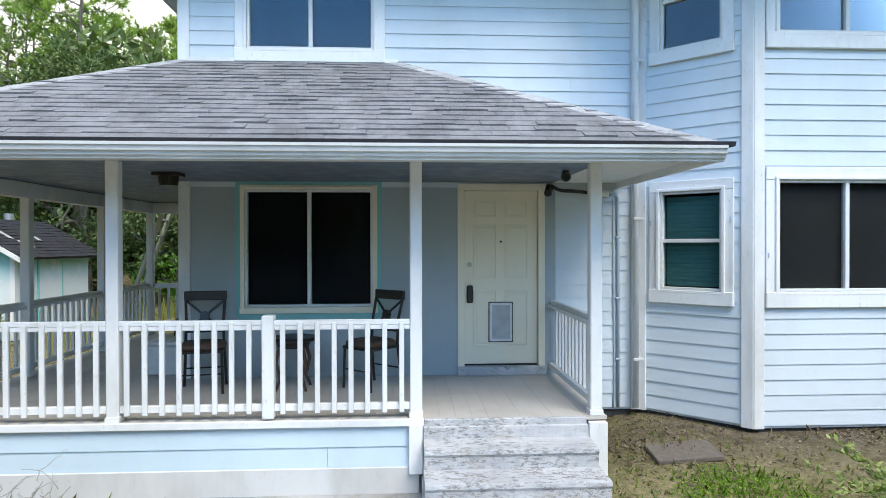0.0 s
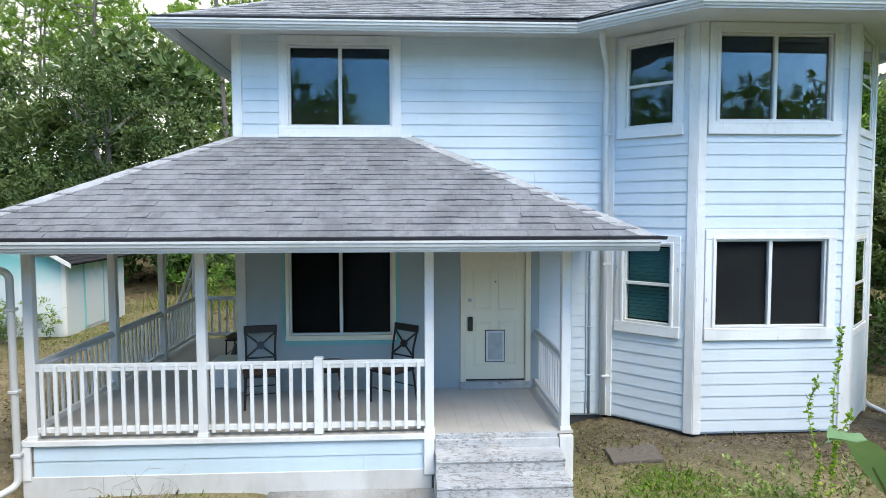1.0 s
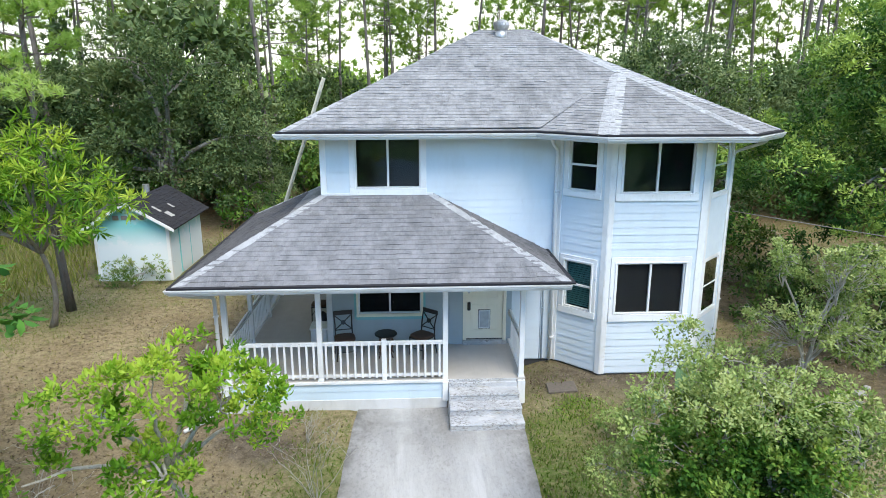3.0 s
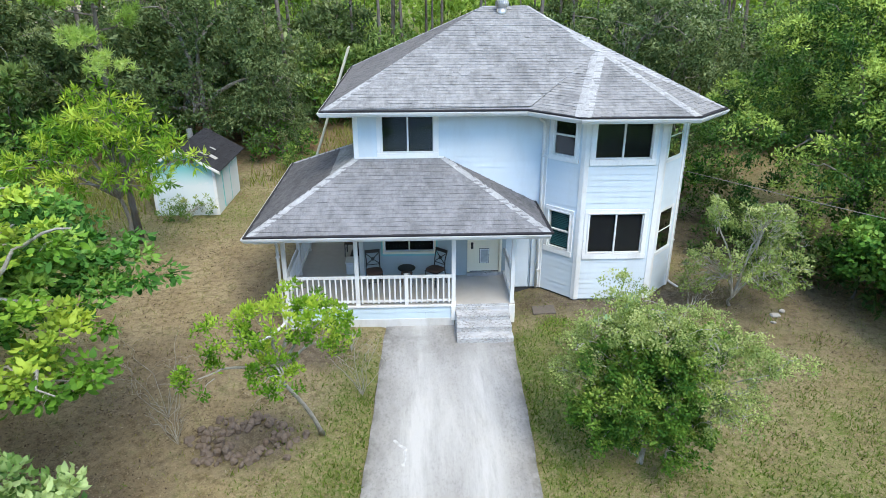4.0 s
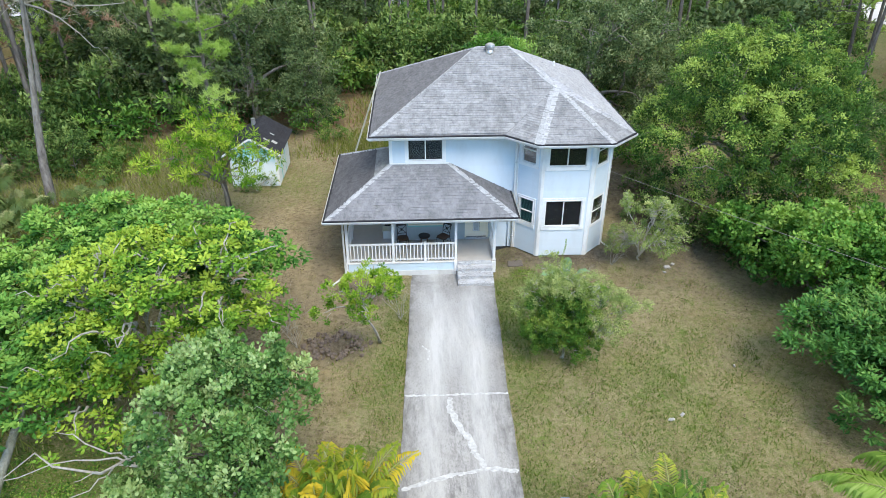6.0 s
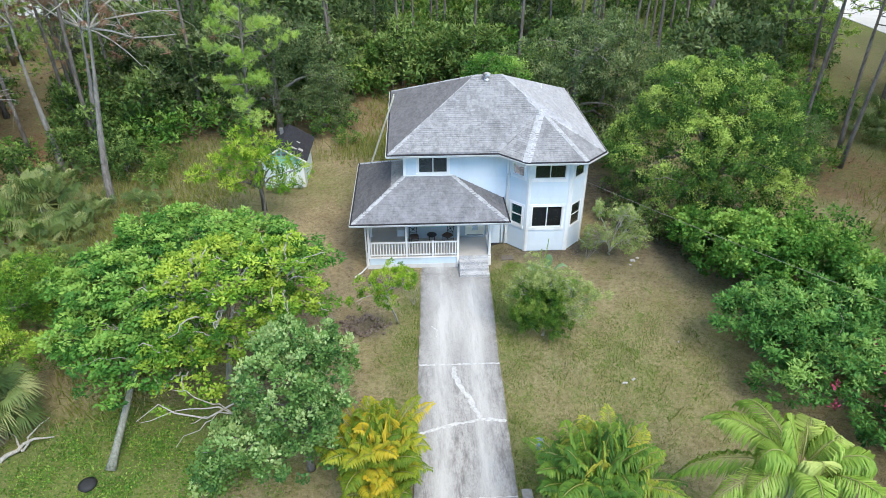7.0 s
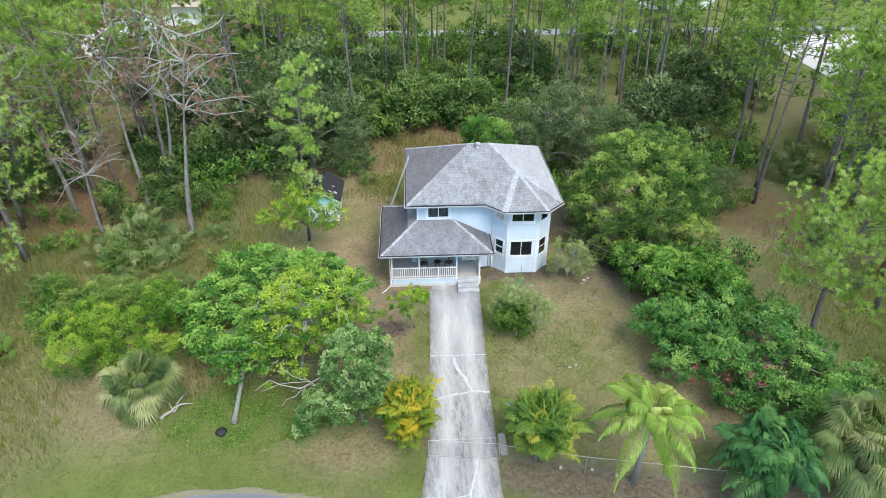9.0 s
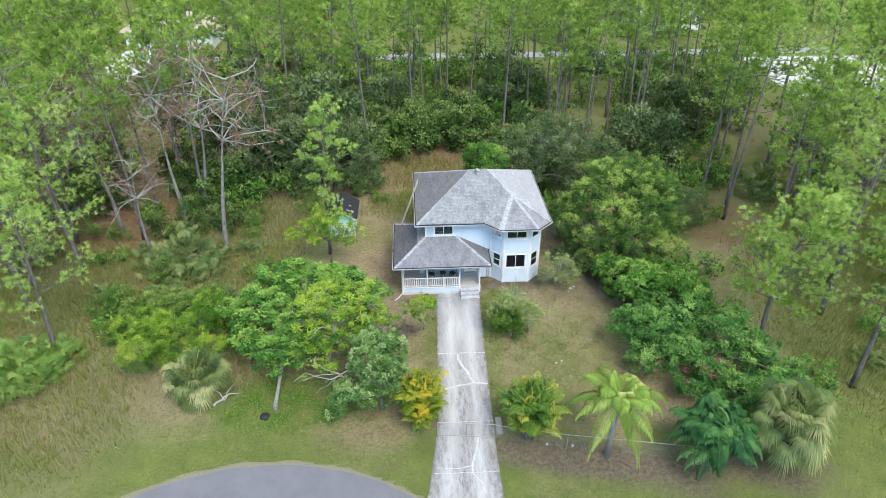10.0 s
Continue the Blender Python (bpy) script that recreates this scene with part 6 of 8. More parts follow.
def feather_palm(name, label, base, hub_z, hubs, n, length, leafmat, seed, pairs=26, leafl=0.45, leafw=0.045, bend=0.35, vee=0.25, pitch=(0.25, 1.3), tints=(0.45, 0.2), trunk_r=0.0, hang=0.3, stem=None):
    rng = np.random.default_rng(seed)
    t = thing(name, base, label, "palm")
    parts, st = [], MB()
    for i in range(n):
        h = hubs[i % len(hubs)]
        hub = (base[0] + h[0], base[1] + h[1], base[2] + hub_z + h[2])
        yaw = 2.39996 * i + rng.normal() * 0.2
        pt = pitch[0] + (pitch[1] - pitch[0]) * (1 - (i + 0.5) / n) + rng.normal() * 0.08
        L_ = length * rng.uniform(0.75, 1.1)
        v, f, pts = frond(rng, hub, yaw, pt, L_, pairs, leafl, leafw, bend * rng.uniform(0.7, 1.3), vee, hang)
        parts.append((v, f, rng.normal(*tints) + np.repeat(rng.normal(0, 0.11, len(v) // 5), 5)))
        st.tube([hub] + [tuple(p) for p in pts[::5]], [0.028] + [0.022 * (1 - j / (len(pts) / 5 + 1)) + 0.004 for j in range(len(pts[::5]))], 4, False)
    if trunk_r:
        tr = MB().tube([(base[0], base[1], base[2] - 0.1), (base[0] + hubs[0][0] * 0.4, base[1] + hubs[0][1] * 0.4, base[2] + hub_z * 0.5), (base[0] + hubs[0][0], base[1] + hubs[0][1], base[2] + hub_z)], [trunk_r * 1.4, trunk_r, trunk_r * 0.8], 12)
        part("trunk", tr, PALMBARK, t, "", True)
    else:
        tr = MB()
        for h in hubs:
            tr.tube([(base[0] + h[0] * 0.5, base[1] + h[1] * 0.5, base[2] - 0.05), (base[0] + h[0], base[1] + h[1], base[2] + hub_z + h[2])], [0.05, 0.035], 6)
        tagged(part("cane_work", tr, PALMBARK, t, "", True), kind="stuff")
    tagged(part("stem_work", st, stem or L_ARECA_STEM, t, "", True), kind="stuff")
    v, f, tt = merge(parts)
    part("frond_crown", fast_mesh("frond_crown", v, f, tt), leafmat, t)
    return t


def fan_leaf(rng, base, way, petiole, radius, segs, droop):
    """A fan leaf: its segments as arrays, and the petiole's end."""
    way = unit(np.array(way))
    end = np.array(base) + way * petiole + np.array([0, 0, -0.12 * petiole * (1 - way[2])])
    side = unit(np.cross(way, [0, 0, 1.0]) + 1e-6)
    up = np.cross(side, way)
    ang = np.linspace(-2.0, 2.0, segs) + rng.normal(size=segs) * 0.03
    d = np.cos(ang)[:, None] * way + np.sin(ang)[:, None] * side + up * 0.12
    d = unit(d)
    L_ = radius * (0.72 + 0.28 * np.cos(ang)) * rng.uniform(0.9, 1.08, segs)
    w = radius * 0.028
    s = unit(np.cross(d, up))
    v = np.empty((segs, 4, 3))
    m = end + d * (L_ * 0.5)[:, None] + np.array([0, 0, -0.03 * radius])
    v[:, 0] = end
    v[:, 1], v[:, 2] = m + s * w, m - s * w
    v[:, 3] = end + d * (L_ * 0.92)[:, None] + np.array([0, 0, -1.0]) * (droop * L_ * rng.uniform(0.6, 1.3, segs))[:, None]
    i = np.arange(segs)[:, None] * 4
    f = np.concatenate([i + [[0, 1, 2]], i + [[1, 3, 2]]])
    return v.reshape(-1, 3), f, end


def fan_palm(name, label, base, hub_z, n, petiole, radius, seed, skirt=0, hubs=((0, 0, 0),), leafmat=None, segs=36, droop=0.45, trunk_r=0.17, tints=(0.45, 0.14), low=-0.35):
    rng = np.random.default_rng(seed)
    t = thing(name, base, label, "palm")
    parts, dead, st = [], [], MB()
    for i in range(n):
        h = hubs[i % len(hubs)]
        hub = np.array([base[0] + h[0], base[1] + h[1], base[2] + hub_z + h[2]])
        yaw = 2.39996 * i + rng.normal() * 0.15
        el = 1.35 + (low - 1.35) * ((i + 0.5) / n) ** 0.8
        el += rng.normal() * 0.22
        way = (math.cos(yaw) * math.cos(el), math.sin(yaw) * math.cos(el), math.sin(el))
        v, f, e = fan_leaf(rng, hub, way, petiole * rng.uniform(0.6, 1.25), radius * rng.uniform(0.85, 1.12), segs, droop)
        parts.append((v, f, np.full(len(v), rng.normal(*tints))))
        st.tube([tuple(hub), tuple(e)], [0.022, 0.012], 4, False)
    for i in range(skirt):
        hub = np.array([base[0] + hubs[0][0], base[1] + hubs[0][1], base[2] + hub_z + hubs[0][2] - 0.15])
        yaw = 2.39996 * i + rng.normal() * 0.2
        el = -0.9 - 0.4 * rng.random()
        way = (math.cos(yaw) * math.cos(el), math.sin(yaw) * math.cos(el), math.sin(el))
        v, f, e = fan_leaf(rng, hub, way, petiole * 0.7, radius * 0.8, segs, 0.5)
        dead.append((v, f, np.full(len(v), rng.normal(0.5, 0.2))))
    if hub_z > 0.4:
        mb = MB()
        k = max(4, int(hub_z / 0.25))
        mb.tube([(base[0] + hubs[0][0] * i / k, base[1] + hubs[0][1] * i / k, base[2] - 0.1 + (hub_z + hubs[0][2] + 0.1) * i / k) for i in range(k + 1)],
                [trunk_r * (1.15 if i % 2 else 0.95) for i in range(k + 1)], 10)
        part("trunk", mb, PALMBARK, t)
    tagged(part("stem_work", st, L_ARECA_STEM, t), kind="stuff")
    v, f, tt = merge(parts)
    part("frond_crown", fast_mesh("frond_crown", v, f, tt), leafmat or L_SABAL, t)
    if dead:
        v, f, tt = merge(dead)
        part("dry_skirt", fast_mesh("dry_skirt", v, f, tt), L_STRAW, t, "dry grey hanging fronds")
    return t


def needle_tufts(rng, P, D, per, L, W, tint):
    """Bursts of needles at points P round ways D."""
    k = len(P)
    c = np.repeat(P, per, 0)
    a = unit(np.repeat(D, per, 0) * 0.75 + rng.normal(size=(k * per, 3)) * 0.62)
    s = unit(np.cross(a, rng.normal(size=c.shape)))
    m = len(c)
    c = c - a * 0.05
    l = L * rng.uniform(0.7, 1.15, m)
    v = np.empty((m, 3, 3))
    v[:, 0] = c + s * W * 0.5
    v[:, 1] = c - s * W * 0.5
    v[:, 2] = c + a * l[:, None]
    return v.reshape(-1, 3), np.arange(m * 3).reshape(m, 3), np.repeat(np.repeat(tint, per) + rng.normal(0, 0.09, m), 3)


def pine(name, label, height_, crown_from, spread, seed, lean=(0, 0), r0=0.17, per=26, leafmat=None, tufts=7, L=0.42, W=0.035, branches=30):
    """A slash pine at the origin: bare lower trunk, open crown of needle tufts."""
    rng = np.random.default_rng(seed)
    t = thing(name, (0, 0, 0), label, "tree")
    k = 10
    w1, w2 = rng.normal(size=2) * 0.25
    axis_ = lambda f: np.array([lean[0] * f + w1 * math.sin(f * 3.0), lean[1] * f + w2 * math.sin(f * 3.4), height_ * f])
    part("trunk", MB().tube([tuple(axis_(i / k)) for i in range(k + 1)], [r0 * (1.25 if i == 0 else 1 - 0.86 * (i / k) ** 1.2) for i in range(k + 1)], 7), PINEBARK, t, "", True)
    lb, P, D, T = MB(), [], [], []
    for b in range(branches):
        f = crown_from + (1 - crown_from) * (b + rng.random()) / branches
        g = (f - crown_from) / (1 - crown_from)
        o = axis_(f)
        yaw = 2.4 * b + rng.normal() * 0.5
        ln = spread * (0.45 + 0.75 * math.sin(math.pi * min(1, 0.22 + 0.78 * g)) ** 0.8) * rng.uniform(0.55, 1.15) * (1 - 0.25 * g)
        el = 0.05 + 0.75 * g + rng.normal() * 0.12
        d = np.array([math.cos(yaw) * math.cos(el), math.sin(yaw) * math.cos(el), math.sin(el)])
        e = o + d * ln + np.array([0, 0, 0.12 * ln])
        mid = o + d * ln * 0.5 - np.array([0, 0, 0.05 * ln])
        lb.tube([tuple(o), tuple(mid), tuple(e)], [0.045 * (1 - 0.5 * g), 0.03 * (1 - 0.5 * g), 0.012], 3, False)
        # Tone rises up the crown, so top light sits in the needle colour.
        tone = rng.normal(0.46, 0.14) + 0.12 * g
        for j in range(tufts):
            h = rng.uniform(0.45, 1.04)
            p = o + (e - o) * h + rng.normal(size=3) * np.array([0.3, 0.3, 0.16]) * ln * 0.42
            P.append(p), D.append(unit(d * 0.7 + np.array([0, 0, 0.6]) + rng.normal(size=3) * 0.35)), T.append(tone + rng.normal(0, 0.16))
            if j % 4 == 0 and per > 18:
                lb.tube([tuple(o + (e - o) * max(0.1, h - 0.25)), tuple(p)], [0.014, 0.007], 3, False)
    tagged(part("limb_work", lb, PINEBARK, t), kind="stuff")
    v, f, tt = needle_tufts(rng, np.array(P), np.array(D), per, L, W, np.array(T))
    part("crown", fast_mesh("crown", v, f, tt), leafmat or L_PINE, t)
    return t


DEADBARK = m_bark("dead_pine_bark", (0.10, 0.088, 0.078), (0.27, 0.245, 0.22), 7)


def dead_tree(label, height_, seed, r0=0.17, rust=0):
    t = thing("dead_pine", (0, 0, 0), label, "tree")
    rng = random.Random(seed)
    mb, bole = MB(), MB()
    tips = []

    def grow(p, d, ln, r, depth):
        pts, rad = [p], [r]
        for i in range(4):
            d = (d + Vector([rng.uniform(-1, 1) for _ in range(3)]) * (0.08 if depth < 1 else 0.42) + Vector((0, 0, -0.06 if depth > 1 else 0.02))).normalized()
            p = p + d * ln / 4
            pts.append(p), rad.append(r * (1 - 0.16 * (i + 1)))
        (bole if depth < 1 else mb).tube(pts, rad, 8 if depth < 1 else 4, False)
        if depth >= 4 or r < 0.006:
            tips.append(p)
            return
        if depth == 0:
            grow(p, d, ln * 0.8, rad[-1], 0.5)
            return
        kids = 18 if depth == 0.5 else 5 if depth < 2.5 else 3
        for i in range(kids):
            q = pts[rng.randrange(1, 5)]
            e = Vector((rng.uniform(-1, 1), rng.uniform(-1, 1), rng.uniform(-0.25, 0.55))).normalized()
            if depth == 0.5:
                grow(q, (d * 0.15 + e).normalized(), height_ * rng.uniform(0.16, 0.32), 0.055, 2)
            else:
                grow(q, (d * 0.35 + e).normalized(), ln * rng.uniform(0.36, 0.66), rad[-1] * 0.6, int(depth + 1.6))

    grow(Vector((0, 0, -0.1)), Vector((0.03, 0.02, 1)), height_ * 0.5, r0, 0)
    part("trunk", bole, DEADBARK, t, "bare grey trunk", True)
    tagged(part("limb_work", mb, PALEBARK, t, "bleached bare branches", True), kind="stuff")
    if rust and tips:
        g = np.random.default_rng(seed)
        P = np.array([tuple(x) for x in tips])
        P = P[(np.sin(P[:, 0] * 1.3 + P[:, 2]) * np.sin(P[:, 1] * 1.2 + 0.7 * P[:, 2]) > 1 - 2 * rust) | (g.random(len(P)) < 0.1)]
        v, f, tt = needle_tufts(g, P, unit(g.normal(size=P.shape)), 22, 0.42, 0.045, g.normal(0.6, 0.2, len(P)))
        part("dry_foliage", fast_mesh("dry_foliage", v, f, tt), L_RUST, t, "rusty dead needle tufts")
    return t


def settle(ob, x, y, turn=0.0, size=1.0, tilt=(0.0, 0.0)):
    ob.matrix_world = pose(x, y, float(height(x, y)), tilt[0], tilt[1], turn) @ Matrix.Diagonal((size, size, size, 1))
    return ob


def again(ob, x, y, turn=0.0, size=1.0):
    c = copy_thing(ob, pose(x, y, float(height(x, y)), 0, 0, turn))
    c.scale = (size, size, size)
    return c


# the yard's own trees
broad_tree("broad_leaved_tree", "wide large-leaved deep green tree with a mossy leaning trunk", (-12.5, -6.7, 0), (-12.1, -3.4, 2.4), 0.14,
           [(-13.2, 2.9, 3.2, 1.9, 1.6, 1.2), (-13.8, 0.2, 3.0, 2.2, 2.2, 1.4), (-11.4, 1.9, 3.7, 2.2, 2.0, 1.3), (-13.3, -2.4, 2.9, 2.0, 1.7, 1.4), (-12.0, -4.0, 2.3, 1.6, 1.3, 1.1), (-9.0, 0.9, 4.0, 1.9, 1.5, 1.2), (-7.2, -0.2, 3.9, 1.3, 1.3, 0.9)],
           L_FEATHER, GREENBARK, 101, 0.40, 56, 0.18, 0.085, 0.35, 0.16, 0.5, 0.7, cover=1.5, bare=14, squash=0.22, split=(0.40, 15, 0.42, 0.95), oval=True)
broad_tree("broad_leaved_tree", "wide large-leaved yellow-green tree with bare pale twigs", (-9.5, -2.6, 0), (-9.0, -2.6, 2.4), 0.12,
           [(-8.5, -3.7, 4.7, 2.0, 1.6, 1.2), (-7.0, -2.4, 4.6, 1.5, 1.6, 1.2), (-8.7, -1.3, 4.5, 1.8, 1.6, 1.0), (-10.1, -2.8, 4.2, 1.4, 1.6, 1.2), (-9.9, -4.5, 2.8, 1.5, 1.2, 1.3), (-6.6, -2.2, 3.5, 0.9, 1.1, 0.6), (-8.2, -4.6, 3.4, 1.2, 0.8, 0.9)],
           L_POINC, PALEBARK, 131, 0.34, 44, 0.155, 0.08, 0.3, 0.26, 0.6, 0.7, cover=1.25, bare=90, bare_r=0.034, squash=0.22, split=(0.40, 14, 0.42, 1.0), oval=True)
yb = broad_tree("young_broadleaf_tree", "grey-green broadleaf tree near the driveway", (-5.75, -6.95, 0), (-5.6, -6.8, 2.0), 0.12,
           [(-5.5, -6.9, 4.5, 1.2, 1.2, 1.1), (-5.0, -5.7, 3.5, 0.85, 0.85, 0.9), (-6.6, -7.5, 3.6, 1.2, 1.2, 1.2), (-5.2, -7.6, 4.2, 0.9, 0.9, 1.2), (-6.1, -5.9, 3.7, 1.2, 1.1, 1.1), (-7.3, -8.3, 2.5, 1.2, 1.0, 1.0), (-5.9, -8.3, 2.3, 1.3, 0.9, 1.0), (-8.5, -8.2, 1.6, 0.6, 0.6, 0.35)],
           L_BROAD, BARK, 102, 0.2, 34, 0.12, 0.08, -0.3, 0.3, 0.5, cover=1.15, bare=14, split=(0.36, 11, 1.0, 1.0), oval=True)
lb = MB()
limbs(lb, None, (-6.0, -7.0, 2.3), [(-11.0, -6.9, 2.45)], 0.045, 71, 0.6, 6)
limbs(lb, None, (-7.9, -7.0, 2.75), [(-9.6, -7.7, 2.1), (-10.0, -6.2, 3.1), (-9.0, -7.6, 3.0), (-10.6, -7.4, 2.9)], 0.02, 72, 0.7, 5)
part("bare_limb", lb, PALEBARK, yb, "bare pale limb reaching sideways", True)

broad_tree("large_yard_tree", "large dense lime-green tree beside the house", (13.7, 9.6, 0), (13.7, 9.7, 2.6), 0.3,
           [(11.2, 9.0, 4.4, 2.3, 2.4, 2.2), (14.0, 7.6, 4.2, 2.7, 2.3, 2.3), (16.5, 9.6, 4.6, 2.4, 2.5, 2.3), (13.6, 11.4, 5.9, 3.1, 2.7, 2.4), (12.4, 9.8, 6.9, 2.2, 2.2, 1.7), (15.8, 10.6, 6.6, 2.1, 2.1, 1.7), (10.3, 11.2, 4.0, 1.5, 1.9, 1.7), (11.9, 7.4, 2.5, 1.8, 1.4, 1.5), (14.8, 7.0, 2.4, 2.0, 1.4, 1.5), (17.0, 8.6, 2.9, 1.6, 1.6, 1.5)],
           L_BIG, BARK, 103, 0.36, 56, 0.14, 0.06, 0.0, 0.10, 0.55, 0.2, cover=1.0, squash=0.7, split=(0.33, 20, 1.0, 0.98), vary=0.3)
broad_tree("mango_tree", "small lime-leaved fruit tree with drooping leaves", (-10.55, 10.5, 0), (-10.4, 10.2, 2.2), 0.085,
           [(-11.2, 9.8, 3.9, 1.3, 1.1, 0.8), (-9.2, 9.6, 3.9, 1.2, 1.0, 0.8), (-10.1, 9.7, 4.7, 1.3, 1.1, 0.7), (-8.3, 9.6, 3.4, 0.8, 0.8, 0.6), (-12.6, 9.6, 3.6, 1.0, 0.9, 0.45), (-13.4, 9.5, 3.3, 0.6, 0.6, 0.3), (-10.4, 9.3, 3.0, 1.2, 0.9, 0.7), (-9.2, 9.3, 2.8, 0.9, 0.8, 0.6), (-11.6, 9.5, 2.9, 0.9, 0.8, 0.5), (-10.8, 10.4, 5.1, 0.8, 0.8, 0.5)],
           L_LIME, BARK, 104, 0.24, 13, 0.30, 0.055, 0.55, 0.2, 0.55, cover=1.0, bare=6, split=(0.45, 7, 0.8, 0.95), star=True)
broad_tree("leaning_sapling", "small leaning lime-green tree over bare soil", (-2.93, 0.87, 0), (-3.4, -0.35, 2.2), 0.05,
           [(-3.3, -0.8, 3.45, 0.6, 0.55, 0.4), (-2.6, -0.3, 3.25, 0.55, 0.5, 0.4), (-3.95, -0.85, 3.3, 0.45, 0.4, 0.35), (-3.1, -1.2, 2.8, 0.5, 0.4, 0.35), (-2.45, 0.15, 2.7, 0.4, 0.4, 0.35), (-4.45, -1.2, 2.75, 0.28, 0.28, 0.25), (-3.5, -0.4, 2.5, 0.4, 0.4, 0.3), (-2.9, -0.1, 3.75, 0.3, 0.3, 0.3)],
           L_LIME, PALEBARK, 105, 0.13, 40, 0.085, 0.036, -0.3, 0.3, 0.55, cover=0.85, bare=8, oval=True)
broad_tree("twiggy_shrub", "rounded dense green shrub with bare pale twigs", (3.3, -0.3, 0), (3.3, -0.4, 0.5), 0.06,
           [(2.95, -0.5, 1.45, 0.85, 0.8, 0.8), (3.6, -0.6, 1.55, 0.9, 0.8, 0.8), (2.8, -0.5, 2.2, 0.7, 0.7, 0.6), (3.5, -0.7, 2.35, 0.75, 0.7, 0.55), (3.35, -0.8, 0.8, 0.85, 0.55, 0.5)],
           L_CORE, PALEBARK, 106, 0.15, 48, 0.07, 0.042, 0.0, 0.18, 0.45, twigs=60, category="shrub", cover=1.7, bare=60, split=(0.42, 12, 0.9, 0.95))
broad_tree("wispy_shrub", "wispy dusty yellow-green shrub of fine twigs", (3.8, -0.2, 0), (3.8, -0.4, 0.6), 0.026,
           [(2.7, -0.4, 3.0, 0.7, 0.6, 0.3), (3.5, -0.6, 3.0, 0.8, 0.6, 0.3), (4.2, -1.0, 2.7, 0.8, 0.6, 0.35), (4.9, -1.2, 2.55, 0.65, 0.45, 0.28), (2.1, -0.2, 2.7, 0.4, 0.45, 0.35), (1.95, -0.1, 2.0, 0.35, 0.35, 0.35), (4.3, -0.9, 1.8, 0.8, 0.6, 0.4), (3.0, 0.3, 3.3, 0.5, 0.45, 0.25), (4.9, -0.9, 1.5, 0.5, 0.4, 0.25)],
           L_DUSTY, PALEBARK, 136, 0.15, 34, 0.055, 0.03, 0.0, 0.3, 0.4, twigs=50, category="shrub", cover=1.55, bare=100, split=(0.5, 8, 0.6, 0.95))
broad_tree("corner_shrub", "green shrub with bare twigs at the corner of the bay", (7.9, 5.9, 0.1), (7.7, 5.5, 0.6), 0.05,
           [(8.2, 5.2, 1.7, 0.9, 0.8, 0.8), (7.3, 5.3, 1.4, 0.7, 0.7, 0.8), (7.9, 4.9, 2.6, 0.75, 0.7, 0.6), (8.7, 5.6, 1.3, 0.7, 0.7, 0.7), (6.7, 5.3, 3.0, 0.3, 0.4, 0.4), (7.7, 4.5, 3.2, 0.4, 0.4, 0.3)],
           L_DUSTY, PALEBARK, 107, 0.17, 30, 0.08, 0.045, 0.0, 0.35, 0.5, twigs=70, category="shrub", cover=0.95, bare=130, split=(0.5, 9, 0.9, 0.95))
broad_tree("vine_thicket", "bright green vine-covered thicket beside the lawn", (13.5, 2.5, 0), (13.5, 2.5, 0.6), 0.1,
           [(12.5, 4.4, 1.6, 1.8, 1.7, 1.6), (13.1, 1.6, 2.1, 2.0, 2.0, 1.9), (16.2, 2.4, 1.7, 2.0, 1.9, 1.6), (11.8, 6.4, 1.2, 1.2, 1.1, 1.1), (14.6, 4.6, 1.6, 1.8, 1.6, 1.5), (15.6, -0.2, 2.2, 2.0, 1.8, 1.8)],
           L_HEDGE, BARK, 108, 0.34, 38, 0.17, 0.12, 0.1, 0.08, 0.45, category="thicket", twigs=20, bare=14, cover=1.1, split=(0.36, 18, 0.85, 0.85), oval=True)
broad_tree("flowering_hedge", "overgrown deep green hedge with magenta flowers", (14.5, -4.0, 0), (14.5, -4.0, 0.6), 0.12,
           [(12.2, -1.9, 1.6, 1.7, 1.8, 1.5), (14.8, -2.4, 2.2, 2.0, 1.9, 1.9), (13.2, -4.6, 1.8, 2.2, 1.9, 1.7), (17.0, -3.4, 2.0, 2.4, 2.1, 1.7), (18.8, -5.4, 1.4, 1.6, 1.6, 1.3), (15.2, -7.0, 1.3, 2.1, 1.5, 1.3), (17.4, -8.2, 1.3, 1.9, 1.6, 1.3), (20.0, -7.0, 1.2, 1.4, 1.5, 1.2), (15.6, -9.8, 0.9, 1.6, 1.1, 0.9)],
           L_DEEP, BARK, 118, 0.36, 52, 0.19, 0.085, 0.1, 0.08, 0.3, 0.4, category="hedge", twigs=20, bare=12, cover=1.1, squash=0.45, split=(0.36, 18, 0.7, 0.85))
rngf = np.random.default_rng(9)
fl = thing("hedge_blossom", (14, -5, 2.5), "scattered magenta flower clusters on the hedge", "flowers", "", "stuff")
P = np.array([(14.0, -5.0), (10.9, -7.9), (12.6, -8.0), (12.4, -8.9), (15.1, -7.1), (11.4, -7.0), (15.5, -7.3), (13.9, -7.7), (14.1, -8.4), (13.4, -6.3)])
parts = []
for x, y in P:
    z = 3.1
    c = np.array([x, y, z]) + rngf.normal(size=(16, 3)) * 0.09
    a = unit(rngf.normal(size=(16, 3)) + np.array([0, -0.3, 0.7]))
    parts.append(leaf_arrays(c, a, unit(np.cross(a, rngf.normal(size=(16, 3)))), np.full(16, 0.12), np.full(16, 0.09), np.full(16, 0.5)))
v, f, tt = merge(parts)
part("blossom", fast_mesh("blossom", v, f, tt), FLOWER, fl)

